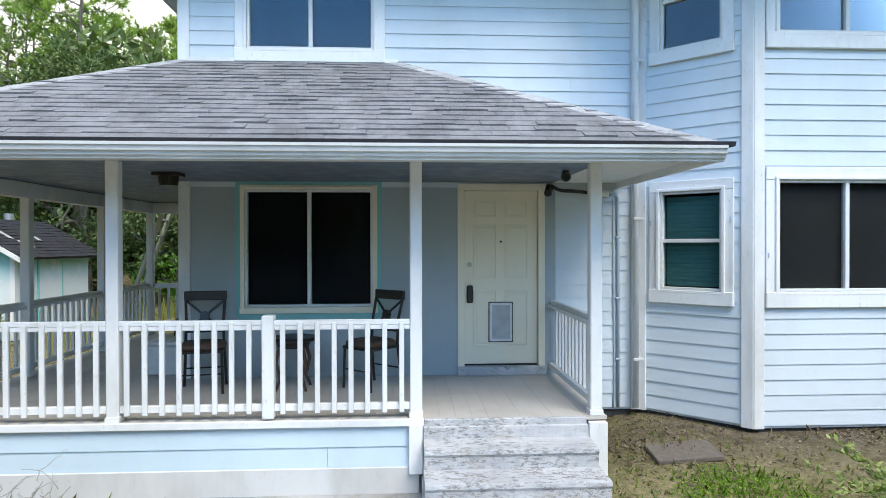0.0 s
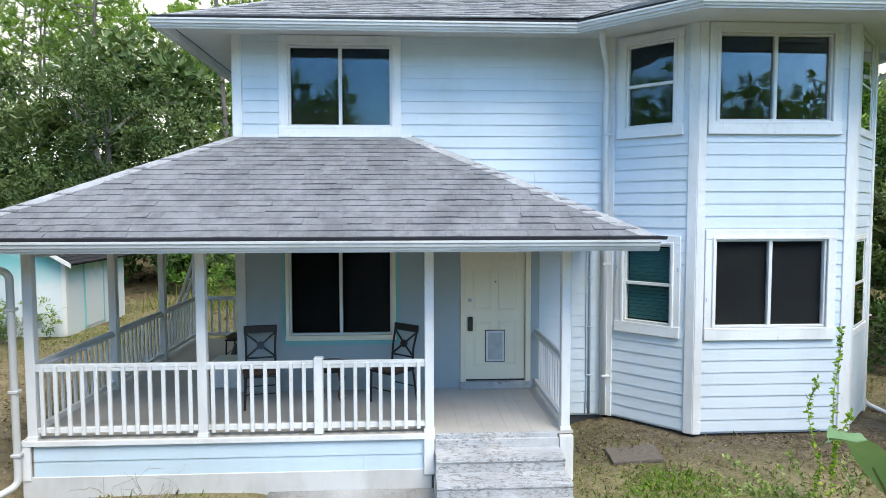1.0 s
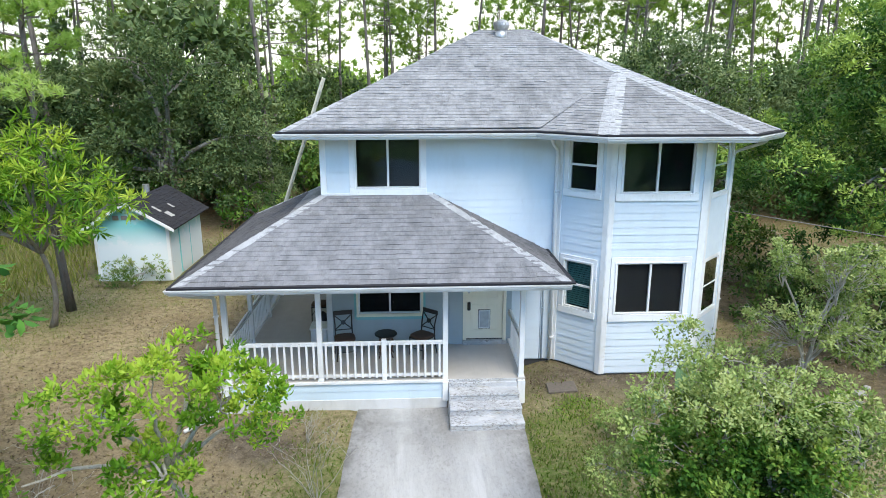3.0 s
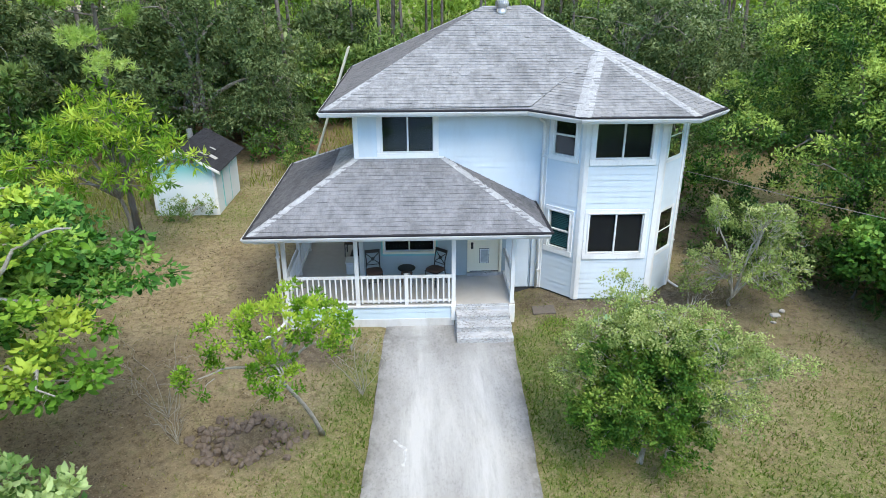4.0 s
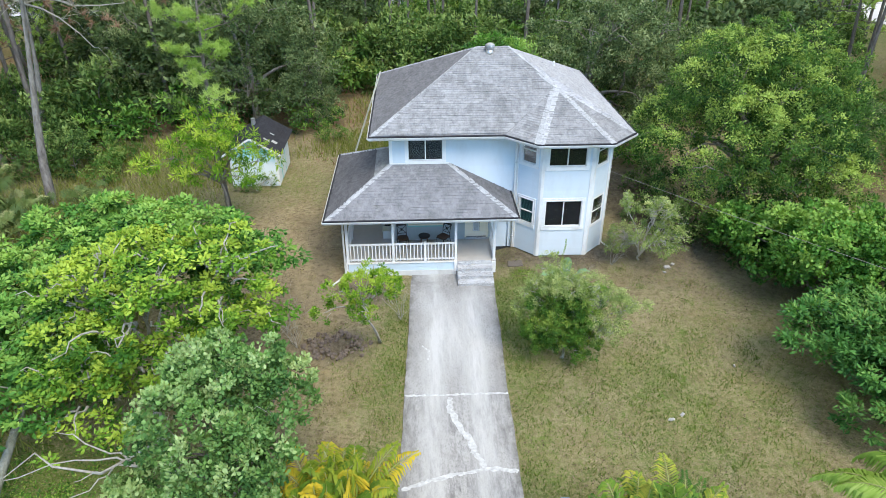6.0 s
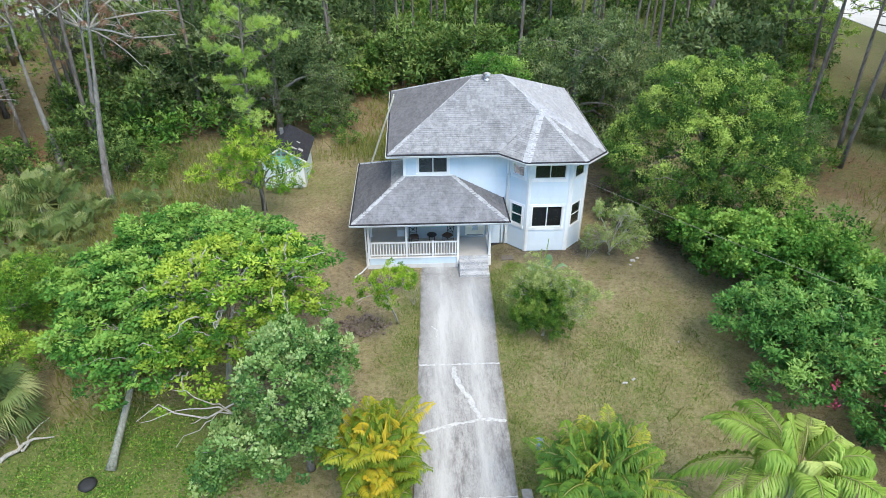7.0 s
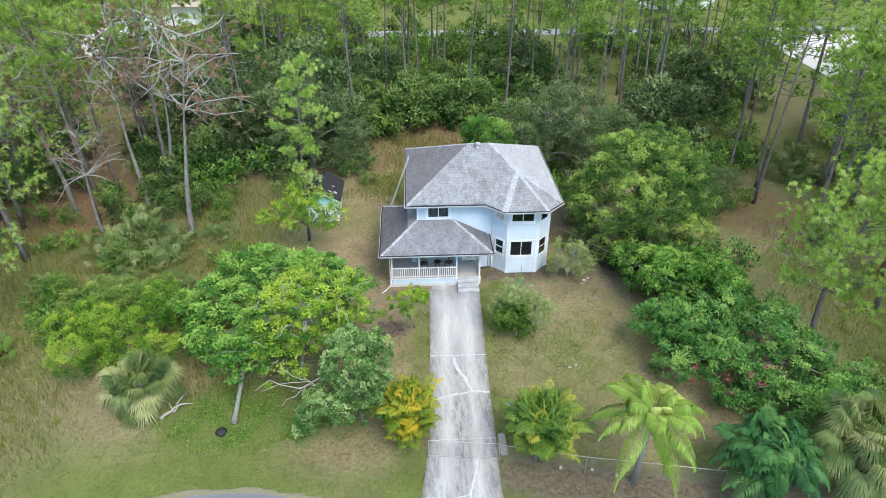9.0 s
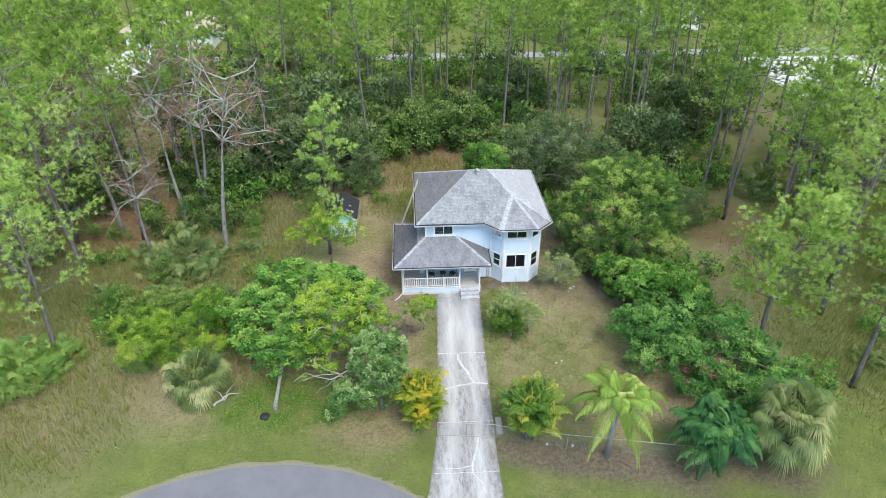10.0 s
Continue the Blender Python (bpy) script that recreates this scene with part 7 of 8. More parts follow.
lp = thing("broad_leaf_plant", (3.95, 3.05, 0), "clump of large glossy paddle-shaped green leaves", "plant")
PADDLE = m_leaf("glossy_paddle_leaves", (0.22, 0.36, 0.18), (0.33, 0.48, 0.26), (0.48, 0.60, 0.40), 0.25, 0.4)
for i, (tx, ty, tz, wid) in enumerate(((3.05, 2.85, 1.4, 0.48), (4.15, 3.25, 1.9, 0.36), (4.9, 2.8, 1.5, 0.32), (3.6, 2.3, 1.2, 0.3), (4.3, 3.6, 1.6, 0.3), (3.4, 3.5, 1.1, 0.28), (4.5, 2.4, 1.2, 0.3))):
    b0, tip = Vector((3.95 + 0.05 * math.cos(i), 3.05 + 0.05 * math.sin(i), 0.0)), Vector((tx, ty, tz))
    knee = b0.lerp(tip, 0.35) + Vector((0, 0, 0.35 + 0.12 * (i % 3)))
    side = (tip - knee).cross(Vector((0, 0, 1))).normalized()
    vs, fs, n = [], [], 10
    for j in range(n + 1):
        f = j / n
        p = knee.lerp(tip, f) + Vector((0, 0, 0.16 * math.sin(f * math.pi)))
        w = wid * 0.5 * math.sin(math.pi * min(1, 0.06 + 0.94 * f) ** 0.8) ** 0.8 + 0.004
        vs += [p - side * w + Vector((0, 0, w * 0.35 + 0.02 * math.sin(j * 2.1))), p, p + side * w + Vector((0, 0, w * 0.35 + 0.02 * math.cos(j * 1.7)))]
        if j:
            o = 3 * j
            fs += [(o - 3, o - 2, o + 1, o), (o - 2, o - 1, o + 2, o + 1)]
    me = MB().add(vs, fs)
    part("leaf_blade", me, PADDLE, lp, "", True)
    part("leaf_stalk", MB().tube([b0, b0.lerp(knee, 0.5) + Vector((0, 0, 0.1)), knee, knee.lerp(tip, 0.3) + Vector((0, 0, 0.12))], [0.022, 0.018, 0.014, 0.008], 6), L_ARECA_STEM, lp, "", True)


def sprout(name, label, stems, mat, seed, leafl, leafw, every=0.035):
    """Thin wandering stems set with small leaves all along."""
    rng = np.random.default_rng(seed)
    t = thing(name, stems[0][0], label, "plant")
    st, parts = MB(), []
    for a, b in stems:
        a, b = np.array(a), np.array(b)
        n = max(4, int(np.linalg.norm(b - a) / every))
        f = np.linspace(0, 1, n)[:, None]
        p = a + (b - a) * f + 0.04 * np.sin(f * 9 + rng.uniform(0, 6, 3)) + np.array([0, 0, 0.12]) * np.sin(f * 3.14)
        st.tube([tuple(q) for q in p[::4]], 0.004, 4, False)
        k = np.repeat(p[2:], 3, 0)
        d = unit(rng.normal(size=k.shape) + np.array([0, 0, 0.3]))
        parts.append(leaf_arrays(k, d, unit(np.cross(d, rng.normal(size=k.shape))), rng.uniform(0.6, 1.3, len(k)) * leafl, rng.uniform(0.7, 1.2, len(k)) * leafw, np.clip(rng.normal(0.6, 0.2, len(k)), 0, 1)))
    tagged(part("stem_work", st, L_ARECA_STEM, t), kind="stuff")
    v, f, tt = merge(parts)
    part("foliage", fast_mesh("foliage", v, f, tt), mat, t)


sprout("wall_sprout", "two thin leafy green sprouts in front of the bay", [((4.05, 4.5, 0.05), (4.0, 4.55, 1.45)), ((4.2, 4.5, 0.05), (4.32, 4.6, 1.9)), ((4.2, 4.5, 0.3), (4.42, 4.5, 1.1))], L_LIME, 51, 0.06, 0.035)
sprout("yellow_sprig", "low spreading yellow-green sprigs over the soil", [((3.5, 3.6, 0.05), (2.7, 3.9, 0.6)), ((3.5, 3.6, 0.05), (2.75, 3.5, 0.75)), ((3.6, 3.6, 0.05), (2.9, 3.3, 0.8)), ((3.5, 3.7, 0.05), (2.9, 4.3, 0.5)), ((3.5, 3.7, 0.05), (3.2, 4.5, 0.55)), ((3.6, 3.7, 0.05), (2.88, 4.06, 0.76)), ((3.6, 3.7, 0.05), (3.1, 3.6, 0.7)), ((3.6, 3.7, 0.05), (3.5, 4.1, 0.8)), ((3.7, 3.7, 0.05), (4.1, 3.9, 0.75)), ((3.6, 3.6, 0.05), (3.3, 3.2, 0.55)), ((3.7, 3.7, 0.05), (4.4, 3.5, 0.6)), ((3.3, 3.9, 0.4), (3.0, 3.8, 0.55)), ((3.9, 3.8, 0.4), (4.2, 4.2, 0.7)), ((3.5, 3.8, 0.05), (2.95, 3.75, 0.62)), ((3.4, 3.7, 0.1), (3.0, 4.0, 0.5)), ((3.5, 3.7, 0.1), (3.25, 3.95, 0.72))], L_DUSTY, 52, 0.06, 0.028, 0.04)

# palms in front
AH = [(0.0, 0.0, 0.0), (0.25, 0.1, 0.2), (-0.25, 0.15, 0.1), (0.1, -0.28, -0.1), (-0.15, -0.2, 0.25), (0.3, -0.2, 0.0)]
AH = [(h[0] * 1.6, h[1] * 1.6, h[2] + dz) for dz in (-0.7, 0.1, 0.8) for h in AH]
feather_palm("areca_palm", "bushy yellow clumping palm beside the driveway", (-3.45, -8.2, 0), 1.4, AH, 240, 2.5, L_ARECA, 201, 30, 0.5, 0.05, 0.42, 0.15, (0.72, 1.52), (0.45, 0.30), 0.0, 0.8)
feather_palm("areca_palm", "bushy green and yellow clumping palm beside the driveway", (3.0, -9.7, 0), 1.5, AH, 270, 2.9, L_ARECAG, 202, 30, 0.55, 0.055, 0.42, 0.15, (0.72, 1.52), (0.36, 0.30), 0.0, 0.8)
feather_palm("feather_palm", "young pale green feather palm with arching fronds", (7.3, -11.4, 0), 4.4, [(0.25, 0.1, 0.0)], 24, 3.7, L_ROYAL, 203, 80, 0.80, 0.05, 0.72, -0.3, (0.05, 1.3), (0.48, 0.2), 0.13, 1.9)
feather_palm("dark_palm", "dark green bushy palm by the fence", (12.9, -12.0, 0), 2.3, [(h[0] * 1.3, h[1] * 1.3, h[2] * 0.7) for h in AH], 150, 2.55, L_DKPALM, 204, 34, 0.75, 0.10, 0.55, 0.1, (0.1, 1.45), (0.5, 0.28), 0.0, 0.6, DARKSTEM)
fan_palm("cabbage_palm", "fan palm with a skirt of dry hanging fronds", (17.0, -12.4, 0), 3.7, 100, 1.5, 1.05, 205, 70, segs=34, droop=0.7, tints=(0.55, 0.34), low=-0.9)
fan_palm("cabbage_palm", "low fan palm with dry lower fronds", (-17.5, -5.0, 0), 1.6, 90, 1.3, 0.95, 206, 90, segs=30, droop=0.6, tints=(0.45, 0.34), low=-0.3)
fan_palm("cabbage_palm", "low spreading fan palm with dry lower fronds", (-22.2, 10.2, 0), 1.4, 90, 1.5, 0.95, 209, 40, segs=28, droop=0.7, tints=(0.45, 0.25))
fan_palm("cabbage_palm", "fan palm standing behind the house", (-7.35, 35.3, 0), 3.6, 70, 1.3, 1.25, 207, 170, segs=32, tints=(0.4, 0.22), low=-0.6)
PH = [(0, 0, 0), (1.0, 0.4, -0.1), (-0.9, 0.5, 0.0), (0.3, -0.9, -0.1), (-0.6, -0.7, 0.1), (1.2, -0.8, 0)]
pal = fan_palm("saw_palmetto", "low spreading grey-green palmetto clump", (0, 0, 0), 0.4, 50, 0.85, 0.75, 208, 0, PH, None, 26, 0.4, 0.05, (0.42, 0.2), 0.15)
settle(pal, -25.4, 11.4, 0, 1.0)
for x, y, a, s in ((-20.6, 11.4, 50, 0.8), (-24.6, 9.2, 120, 1.0), (-22.8, 5.6, 200, 0.9), (-20.8, 4.6, 20, 0.7),
                   (-24.2, 15.0, 60, 0.9), (-17.6, 12.4, 170, 0.7), (-35.6, 12, 30, 1.1), (31, 22, 0, 1.1), (34, 24, 90, 1.2), (29, 24.5, 200, 1.0), (33, 20.5, 300, 0.9), (-38, 20, 100, 1.1), (9, 33, 20, 1.0), (-9, 30, 110, 0.9), (-21.5, -1.6, 70, 0.75), (36, 4, 10, 0.9), (-17.2, 1.6, 40, 0.8), (-19.5, 2.4, 150, 0.9), (-18.6, 4.4, 220, 1.0), (-20.8, 8.6, 80, 1.0), (-23.6, 11.8, 10, 0.9)):
    again(pal, x, y, a, s)
fresh = fan_palm("saw_palmetto", "bright green palmetto clump in the field", (0, 0, 0), 0.5, 70, 0.85, 0.75, 228, 0, PH, L_FRESH, 24, 0.35, 0.05, (0.45, 0.25), 0.15)
settle(fresh, -28.6, -3.6, 80, 1.0)
for x, y, a, s in ((-31, -1.6, 10, 1.2), (-30.6, -5.2, 310, 1.0), (-33.6, -3.2, 250, 1.1), (-29.5, -2.2, 20, 1.1), (-28.0, -1.2, 200, 0.9), (-32.2, -4.6, 130, 1.0), (-33.0, -6.6, 60, 0.9), (-35.4, -5.0, 190, 1.0)):
    again(fresh, x, y, a, s)
broad_tree("field_shrub", "dull green tangled shrub at the edge of the field", (-22.4, 2.2, 0), (-22.4, 2.2, 0.8), 0.07,
           [(-23.6, 2.0, 1.2, 1.3, 1.2, 1.1), (-21.6, 2.6, 1.5, 1.3, 1.2, 1.3), (-19.6, 3.2, 1.4, 1.3, 1.1, 1.2), (-24.4, 0.6, 0.9, 1.0, 1.0, 0.8), (-25.0, 2.8, 1.5, 1.3, 1.2, 1.3), (-20.6, 1.6, 1.8, 1.2, 1.0, 1.3)],
           L_SHRUB, BARK, 139, 0.3, 40, 0.15, 0.06, 0.0, 0.15, 0.45, category="shrub", cover=1.3, split=(0.5, 9, 0.9, 0.9))
broad_tree("field_shrub", "bright green shrub at the edge of the field", (-20.6, -1.0, 0), (-20.6, -1.0, 0.8), 0.08,
           [(-21.6, -2.2, 1.6, 1.4, 1.3, 1.3), (-19.8, -0.6, 1.9, 1.5, 1.3, 1.4), (-22.6, 0.0, 1.4, 1.4, 1.4, 1.1), (-19.0, -2.4, 1.2, 1.1, 1.0, 1.0), (-18.0, 0.4, 2.0, 1.3, 1.3, 1.3), (-17.4, -2.0, 1.3, 1.1, 1.0, 1.1)],
           L_POINC, BARK, 109, 0.3, 60, 0.12, 0.045, 0.0, 0.12, 0.4, category="shrub", cover=1.3, split=(0.5, 9, 0.9, 0.9), vary=0.2)
broad_tree("shed_shrub", "low scrubby weeds in front of the shed", (-9.9, 14.2, 0), (-9.9, 14.2, 0.2), 0.03,
           [(-10.2, 14.2, 0.4, 0.7, 0.4, 0.45), (-9.4, 14.15, 0.45, 0.7, 0.4, 0.5)], L_SHRUB, PALEBARK, 110, 0.16, 24, 0.12, 0.04, 0.0, 0.25, category="shrub", bare=16)

# oaks and undergrowth round the yard
OAKL = [(0, 0, 4.2, 3.0, 2.8, 2.4), (-2.6, 0.6, 3.4, 2.2, 2.2, 2.1), (2.5, 0.4, 3.5, 2.2, 2.2, 2.2), (0.6, -1.2, 6.0, 2.2, 2.1, 1.8), (-1.4, 0.5, 6.6, 1.8, 1.8, 1.5), (0.3, -2.2, 2.4, 2.2, 1.4, 1.8), (-2.4, -1.2, 1.8, 1.7, 1.3, 1.5), (2.4, -1.2, 1.9, 1.6, 1.3, 1.5)]
oak = broad_tree("oak_tree", "dense dark green oak at the edge of the woods", (0, 0, 0), (0, 0, 2.0), 0.24, OAKL, L_DARK, BARK, 111, 0.44, 38, 0.17, 0.08, 0.0, 0.16, 0.3, cover=0.82, split=(0.36, 15, 0.85, 0.95))
settle(oak, -11.9, 24.4, 0, 1.15)
for x, y, a, s in ((-18.4, 27.5, 80, 1.0), (-8.7, 25.0, 150, 0.6), (8.8, 20.8, 140, 1.1), (12.4, 22.4, 300, 1.1), (20.5, 13.8, 45, 0.6)):
    again(oak, x, y, a, s)
far_oak = broad_tree("oak_tree", "dark green oak inside the woods", (0, 0, 0), (0, 0, 2.0), 0.24, OAKL, L_DARK, BARK, 115, 0.7, 28, 0.42, 0.22, 0.0, 0.15, 0.35, cover=0.5, twigs=6, split=(0.40, 11, 0.8, 1.0))
settle(far_oak, -13.8, 28, 200, 1.3)
for x, y, a, s in ((-21.5, 29.5, 20, 0.95), (20.5, 25.5, 60, 1.0), (-7, 40, 110, 0.9), (28.5, 37, 10, 0.9), (10, 45, 190, 0.9), (40, 28, 90, 0.8), (-46, 28, 30, 0.8), (-34, 46, 70, 0.9)):
    again(far_oak, x, y, a, s)
broad_tree("laurel_tree", "fresh green bushy tree behind the roof", (3.4, 19.4, 0), (3.4, 19.4, 2.2), 0.14,
           [(3.2, 19.2, 4.2, 1.5, 1.4, 1.4), (4.2, 19.6, 5.0, 1.3, 1.3, 1.3), (2.6, 19.6, 5.6, 1.0, 1.0, 1.1)], L_HEDGE, BARK, 112, 0.4, 60, 0.2, 0.09, 0.0, 0.1, 0.5, cover=2.0)
und = broad_tree("undergrowth", "tangled woodland undergrowth bush", (0, 0, 0), (0, 0, 0.5), 0.05,
                 [(0, 0, 1.1, 1.5, 1.4, 1.1), (1.5, 0.6, 0.9, 1.1, 1.0, 0.9), (-1.3, 0.5, 1.2, 1.1, 1.1, 1.2)], L_HEDGE, BARK, 113, 0.42, 15, 0.30, 0.14, 0.0, 0.15, 0.4, cover=0.75, category="shrub", twigs=0, split=(0.5, 6, 0.9, 0.9))
und2 = broad_tree("undergrowth", "dull green woodland undergrowth bush", (0, 0, 0), (0, 0, 0.5), 0.05,
                  [(0, 0, 1.3, 1.4, 1.4, 1.3), (-1.4, 0.2, 0.9, 1.1, 1.0, 0.8), (1.0, -0.6, 1.0, 1.1, 1.1, 1.0)], L_SHRUB, BARK, 114, 0.42, 15, 0.30, 0.13, 0.0, 0.15, 0.4, cover=0.75, category="shrub", twigs=0, split=(0.5, 6, 0.9, 0.9))
rnd = random.Random(77)


def free(x, y):
    """Whether woodland may stand here: off the yard, clearing, roads and the flight line."""
    if -14.5 < x < 20 and -20 < y < 19.5:
        return False
    if -6.5 < x < 4.5 and y < 33:
        return False
    if 71 < y < 80 or math.hypot(x - R_C[0], y - R_C[1]) < R_R + 2 or (abs(x + 12) < 6 and -51 < y < -20):
        return False
    if -46 < y < 2 and -46 < x < -14:
        return False
    if -58 < x < -37 and 60 < y < 97 or 50 < x < 77 and 48 < y < 72:
        return False
    if y < 10 and 14 < x < 23:
        return False
    for slope, wide, near in ((-0.415, 2.2, 22), (0.62, 5.0, 18), (0.293, 1.0, 30)):
        if near < y < 72 and abs(x + 3.5 - slope * (y + 37)) < wide:
            return False
    return True


settle(und, -7.8, 23.6, 30, 0.8), settle(und2, -19, 17.5, 0, 0.7)
k = 0
while k < 75:
    x, y = rnd.uniform(-66, 72), rnd.uniform(18, 76)
    if free(x, y) and not (22 < x < 32 and y < 20):
        again(und if rnd.random() < 0.6 else und2, x, y, rnd.uniform(0, 360), rnd.uniform(0.8, 1.6))
        k += 1
und3 = broad_tree("undergrowth", "tall tangled thicket under the pines", (0, 0, 0), (0, 0, 1.0), 0.07,
                  [(0, 0, 1.8, 1.7, 1.6, 1.7), (1.6, 0.6, 1.2, 1.2, 1.1, 1.2), (-1.4, 0.5, 1.4, 1.2, 1.2, 1.4), (0.3, -0.3, 3.4, 1.0, 1.0, 0.9)], L_UNDER, BARK, 116, 0.5, 16, 0.38, 0.16, 0.0, 0.15, 0.4, cover=0.75, category="shrub", twigs=0, split=(0.5, 6, 0.9, 0.9))
und4 = broad_tree("undergrowth", "leafy green thicket under the pines", (0, 0, 0), (0, 0, 1.0), 0.07,
                  [(0, 0, 1.6, 1.8, 1.6, 1.5), (1.5, -0.6, 1.3, 1.3, 1.1, 1.3), (-1.5, 0.2, 1.2, 1.2, 1.2, 1.2), (-0.3, 0.3, 3.0, 1.1, 1.0, 0.9)], L_UNDER, BARK, 117, 0.5, 16, 0.38, 0.16, 0.0, 0.15, 0.4, cover=0.75, category="shrub", twigs=0, split=(0.5, 6, 0.9, 0.9))
settle(und3, -24, 32, 30, 1.0), settle(und4, 24, 30, 0, 1.1)
k = 0
while k < 150:
    x, y = rnd.uniform(-64, 68), rnd.uniform(22, 71)
    if free(x, y) and not (20 < x < 32 and y < 22):
        again((und4, und3)[k % 2], x, y, rnd.uniform(0, 360), rnd.uniform(0.7, 1.35))
        k += 1
for x, y, s in ((9.6, 16.4, 0.8), (11, 17.6, 0.9), (17.8, 8.2, 0.8), (19.4, 6.0, 0.9), (18.8, 0.5, 0.8), (21.5, 15.5, 0.8), (20.6, -7.6, 0.7), (19.6, -10.2, 0.6), (-16.2, 9.0, 0.6), (-15.5, -0.5, 0.6), (-24.5, 1.5, 0.9),
                (-17.4, 1.6, 0.8), (-26.5, 4.0, 0.7), (30, -2, 0.8), (33, -8, 0.9), (27.5, 4, 0.6), (-36, 2, 0.8), (-40, 8, 1.0), (-13.5, 20, 0.7), (-19.6, 22.4, 1.15), (-18.0, 23.6, 1.0), (-21.5, 23.4, 0.9), (-6.6, 21.6, 0.45)):
    again(und if s > 0.75 else und2, x, y, s * 400, s)

for x, y, a, sc in ((10.2, 7.4, 20, 0.5), (11.8, 6.4, 140, 0.55), (13.8, 5.9, 250, 0.5), (15.8, 6.2, 60, 0.55), (9.6, 9.6, 200, 0.45), (10.4, 12.6, 310, 0.5)):
    again(und4, x, y, a, sc)
for i, (x, y) in enumerate(((-7.6, 34.5), (-5.2, 35.4), (-2.8, 34.8), (-0.6, 36.0), (1.8, 35.0), (4.4, 34.4), (-4.0, 38.5), (0.6, 39.0), (3.6, 38.0), (-8.8, 31.8))):
    again((und3, und4)[i % 2], x, y, i * 67, 1.0 + 0.12 * (i % 3))
# Unseen thicket row, added to keep the bright low sky out of window reflections.
for i in range(17):
    again(und4 if i % 2 else und3, -56 + i * 7, -56 - 3 * (i % 3), i * 50, 1.7)
for i in range(36):
    x, y = (rnd.uniform(-46, -15.5), rnd.uniform(1, 24)) if i % 3 else (rnd.uniform(21.5, 44), rnd.uniform(-10, 24))
    again(rnd.choice((und, und2, und2, pal)), x, y, rnd.uniform(0, 360), rnd.uniform(0.35, 0.75))

# pines: full ones near the yard, plainer ones for the depth of the woods
TALL, SLIM, FULL = "tall slash pine with a bare trunk and open crown", "slender slash pine leaning a little", "slash pine with a full green crown"
PV = [pine("slash_pine", TALL, 19.0, 0.64, 3.2, 301, (0.5, 0.3), 0.18, 18, None, 9, 0.50, 0.07, 32),
      pine("slash_pine", TALL, 17.5, 0.62, 3.0, 302, (-0.6, 0.2), 0.16, 18, None, 9, 0.50, 0.07, 32),
      pine("slash_pine", SLIM, 20.0, 0.68, 2.8, 303, (1.2, -0.3), 0.16, 18, None, 9, 0.50, 0.07, 30),
      pine("slash_pine", FULL, 15.0, 0.55, 3.3, 304, (0.1, 0.5), 0.16, 18, None, 9, 0.50, 0.07, 34),
      pine("slash_pine", SLIM, 18.5, 0.67, 2.7, 305, (-1.3, 0.4), 0.14, 18, None, 9, 0.48, 0.07, 28)]
PN = [pine("slash_pine", FULL, 17.0, 0.40, 4.3, 321, (0.4, -0.5), 0.19, 26, L_PINEPALE, 14, 0.38, 0.055, 36),
      pine("slash_pine", FULL, 19.0, 0.45, 4.0, 322, (-0.5, 0.3), 0.2, 26, L_PINEPALE, 14, 0.38, 0.055, 36)]
PF = [pine("slash_pine", TALL, 18.5, 0.56, 3.4, 311, (0.4, 0.3), 0.17, 14, None, 7, 0.66, 0.12, 28),
      pine("slash_pine", FULL, 16.0, 0.5, 3.4, 312, (-0.4, 0.2), 0.16, 14, None, 7, 0.66, 0.12, 28),
      pine("slash_pine", SLIM, 19.0, 0.58, 3.1, 313, (0.9, -0.3), 0.15, 14, None, 7, 0.66, 0.12, 26)]
LONE = pine("slash_pine", "thin pine with grey lichened branches beside the shed", 13.8, 0.46, 2.3, 306, (0.9, -1.3), 0.12, 40, L_PINEPALE, 26, 0.32, 0.032, 26)
settle(LONE, -10.75, 11.9)
settle(PV[0], -23.6, 20.2, 10), settle(PV[1], -36.0, 16.5, 70), settle(PV[2], 26.0, 16.1, 20, 0.95), settle(PV[3], 31.5, 13.5, 40), settle(PV[4], 25.6, 20.6, 100)
settle(PN[0], 27.0, 1.0, 40, 0.9), settle(PN[1], 30.0, 5.0, 200)
PL = [pine("slash_pine", "young slash pine with a wide pale green crown", 11.5, 0.36, 3.8, 324, (0.8, -0.6), 0.17, 44, L_PINEPALE, 28, 0.31, 0.045, 50),
      pine("slash_pine", "slash pine with a low bright crown", 13.0, 0.36, 3.6, 325, (-0.6, 0.3), 0.17, 26, L_PINEPALE, 14, 0.38, 0.055, 36)]
settle(PL[0], 20.3, -3.0, 0, 1.0), settle(PL[1], -38, 14, 50, 1.0)
for i, (x, y) in enumerate(((-34, 8), (-30, 20.5), (-41, 20), (-45, 9), (-33.5, 28), (-27, 27.5), (-37, 2), (35, 20), (31, 30), (-30.8, 9.9), (-33.5, 22), (-39.9, 27), (-28.6, -0.4), (-32.5, 4.5), (-36, 26), (-44, 33), (33.4, 9.4), (34.2, 15.3), (38, 8))):
    again(PL[1], x, y, i * 83, 0.85 + 0.06 * (i % 5))
for i in range(26):
    again(und3 if i % 2 else und4, rnd.uniform(-46, -20), rnd.uniform(15, 31), i * 61, rnd.uniform(0.45, 0.85))
for i, (x, y) in enumerate(((24.8, -6.7), (36, 12), (38, 1), (33.5, 19), (-33.5, 15), (-36.3, 9.7), (-43, 3), (44, 9), (29, -9.5), (40, 22), (46, 16), (47, 2), (35, -2), (52, 10), (42, 31), (35, 26))):
    again(PN[i % 2], x, y, i * 97, 0.9 + 0.05 * (i % 4))
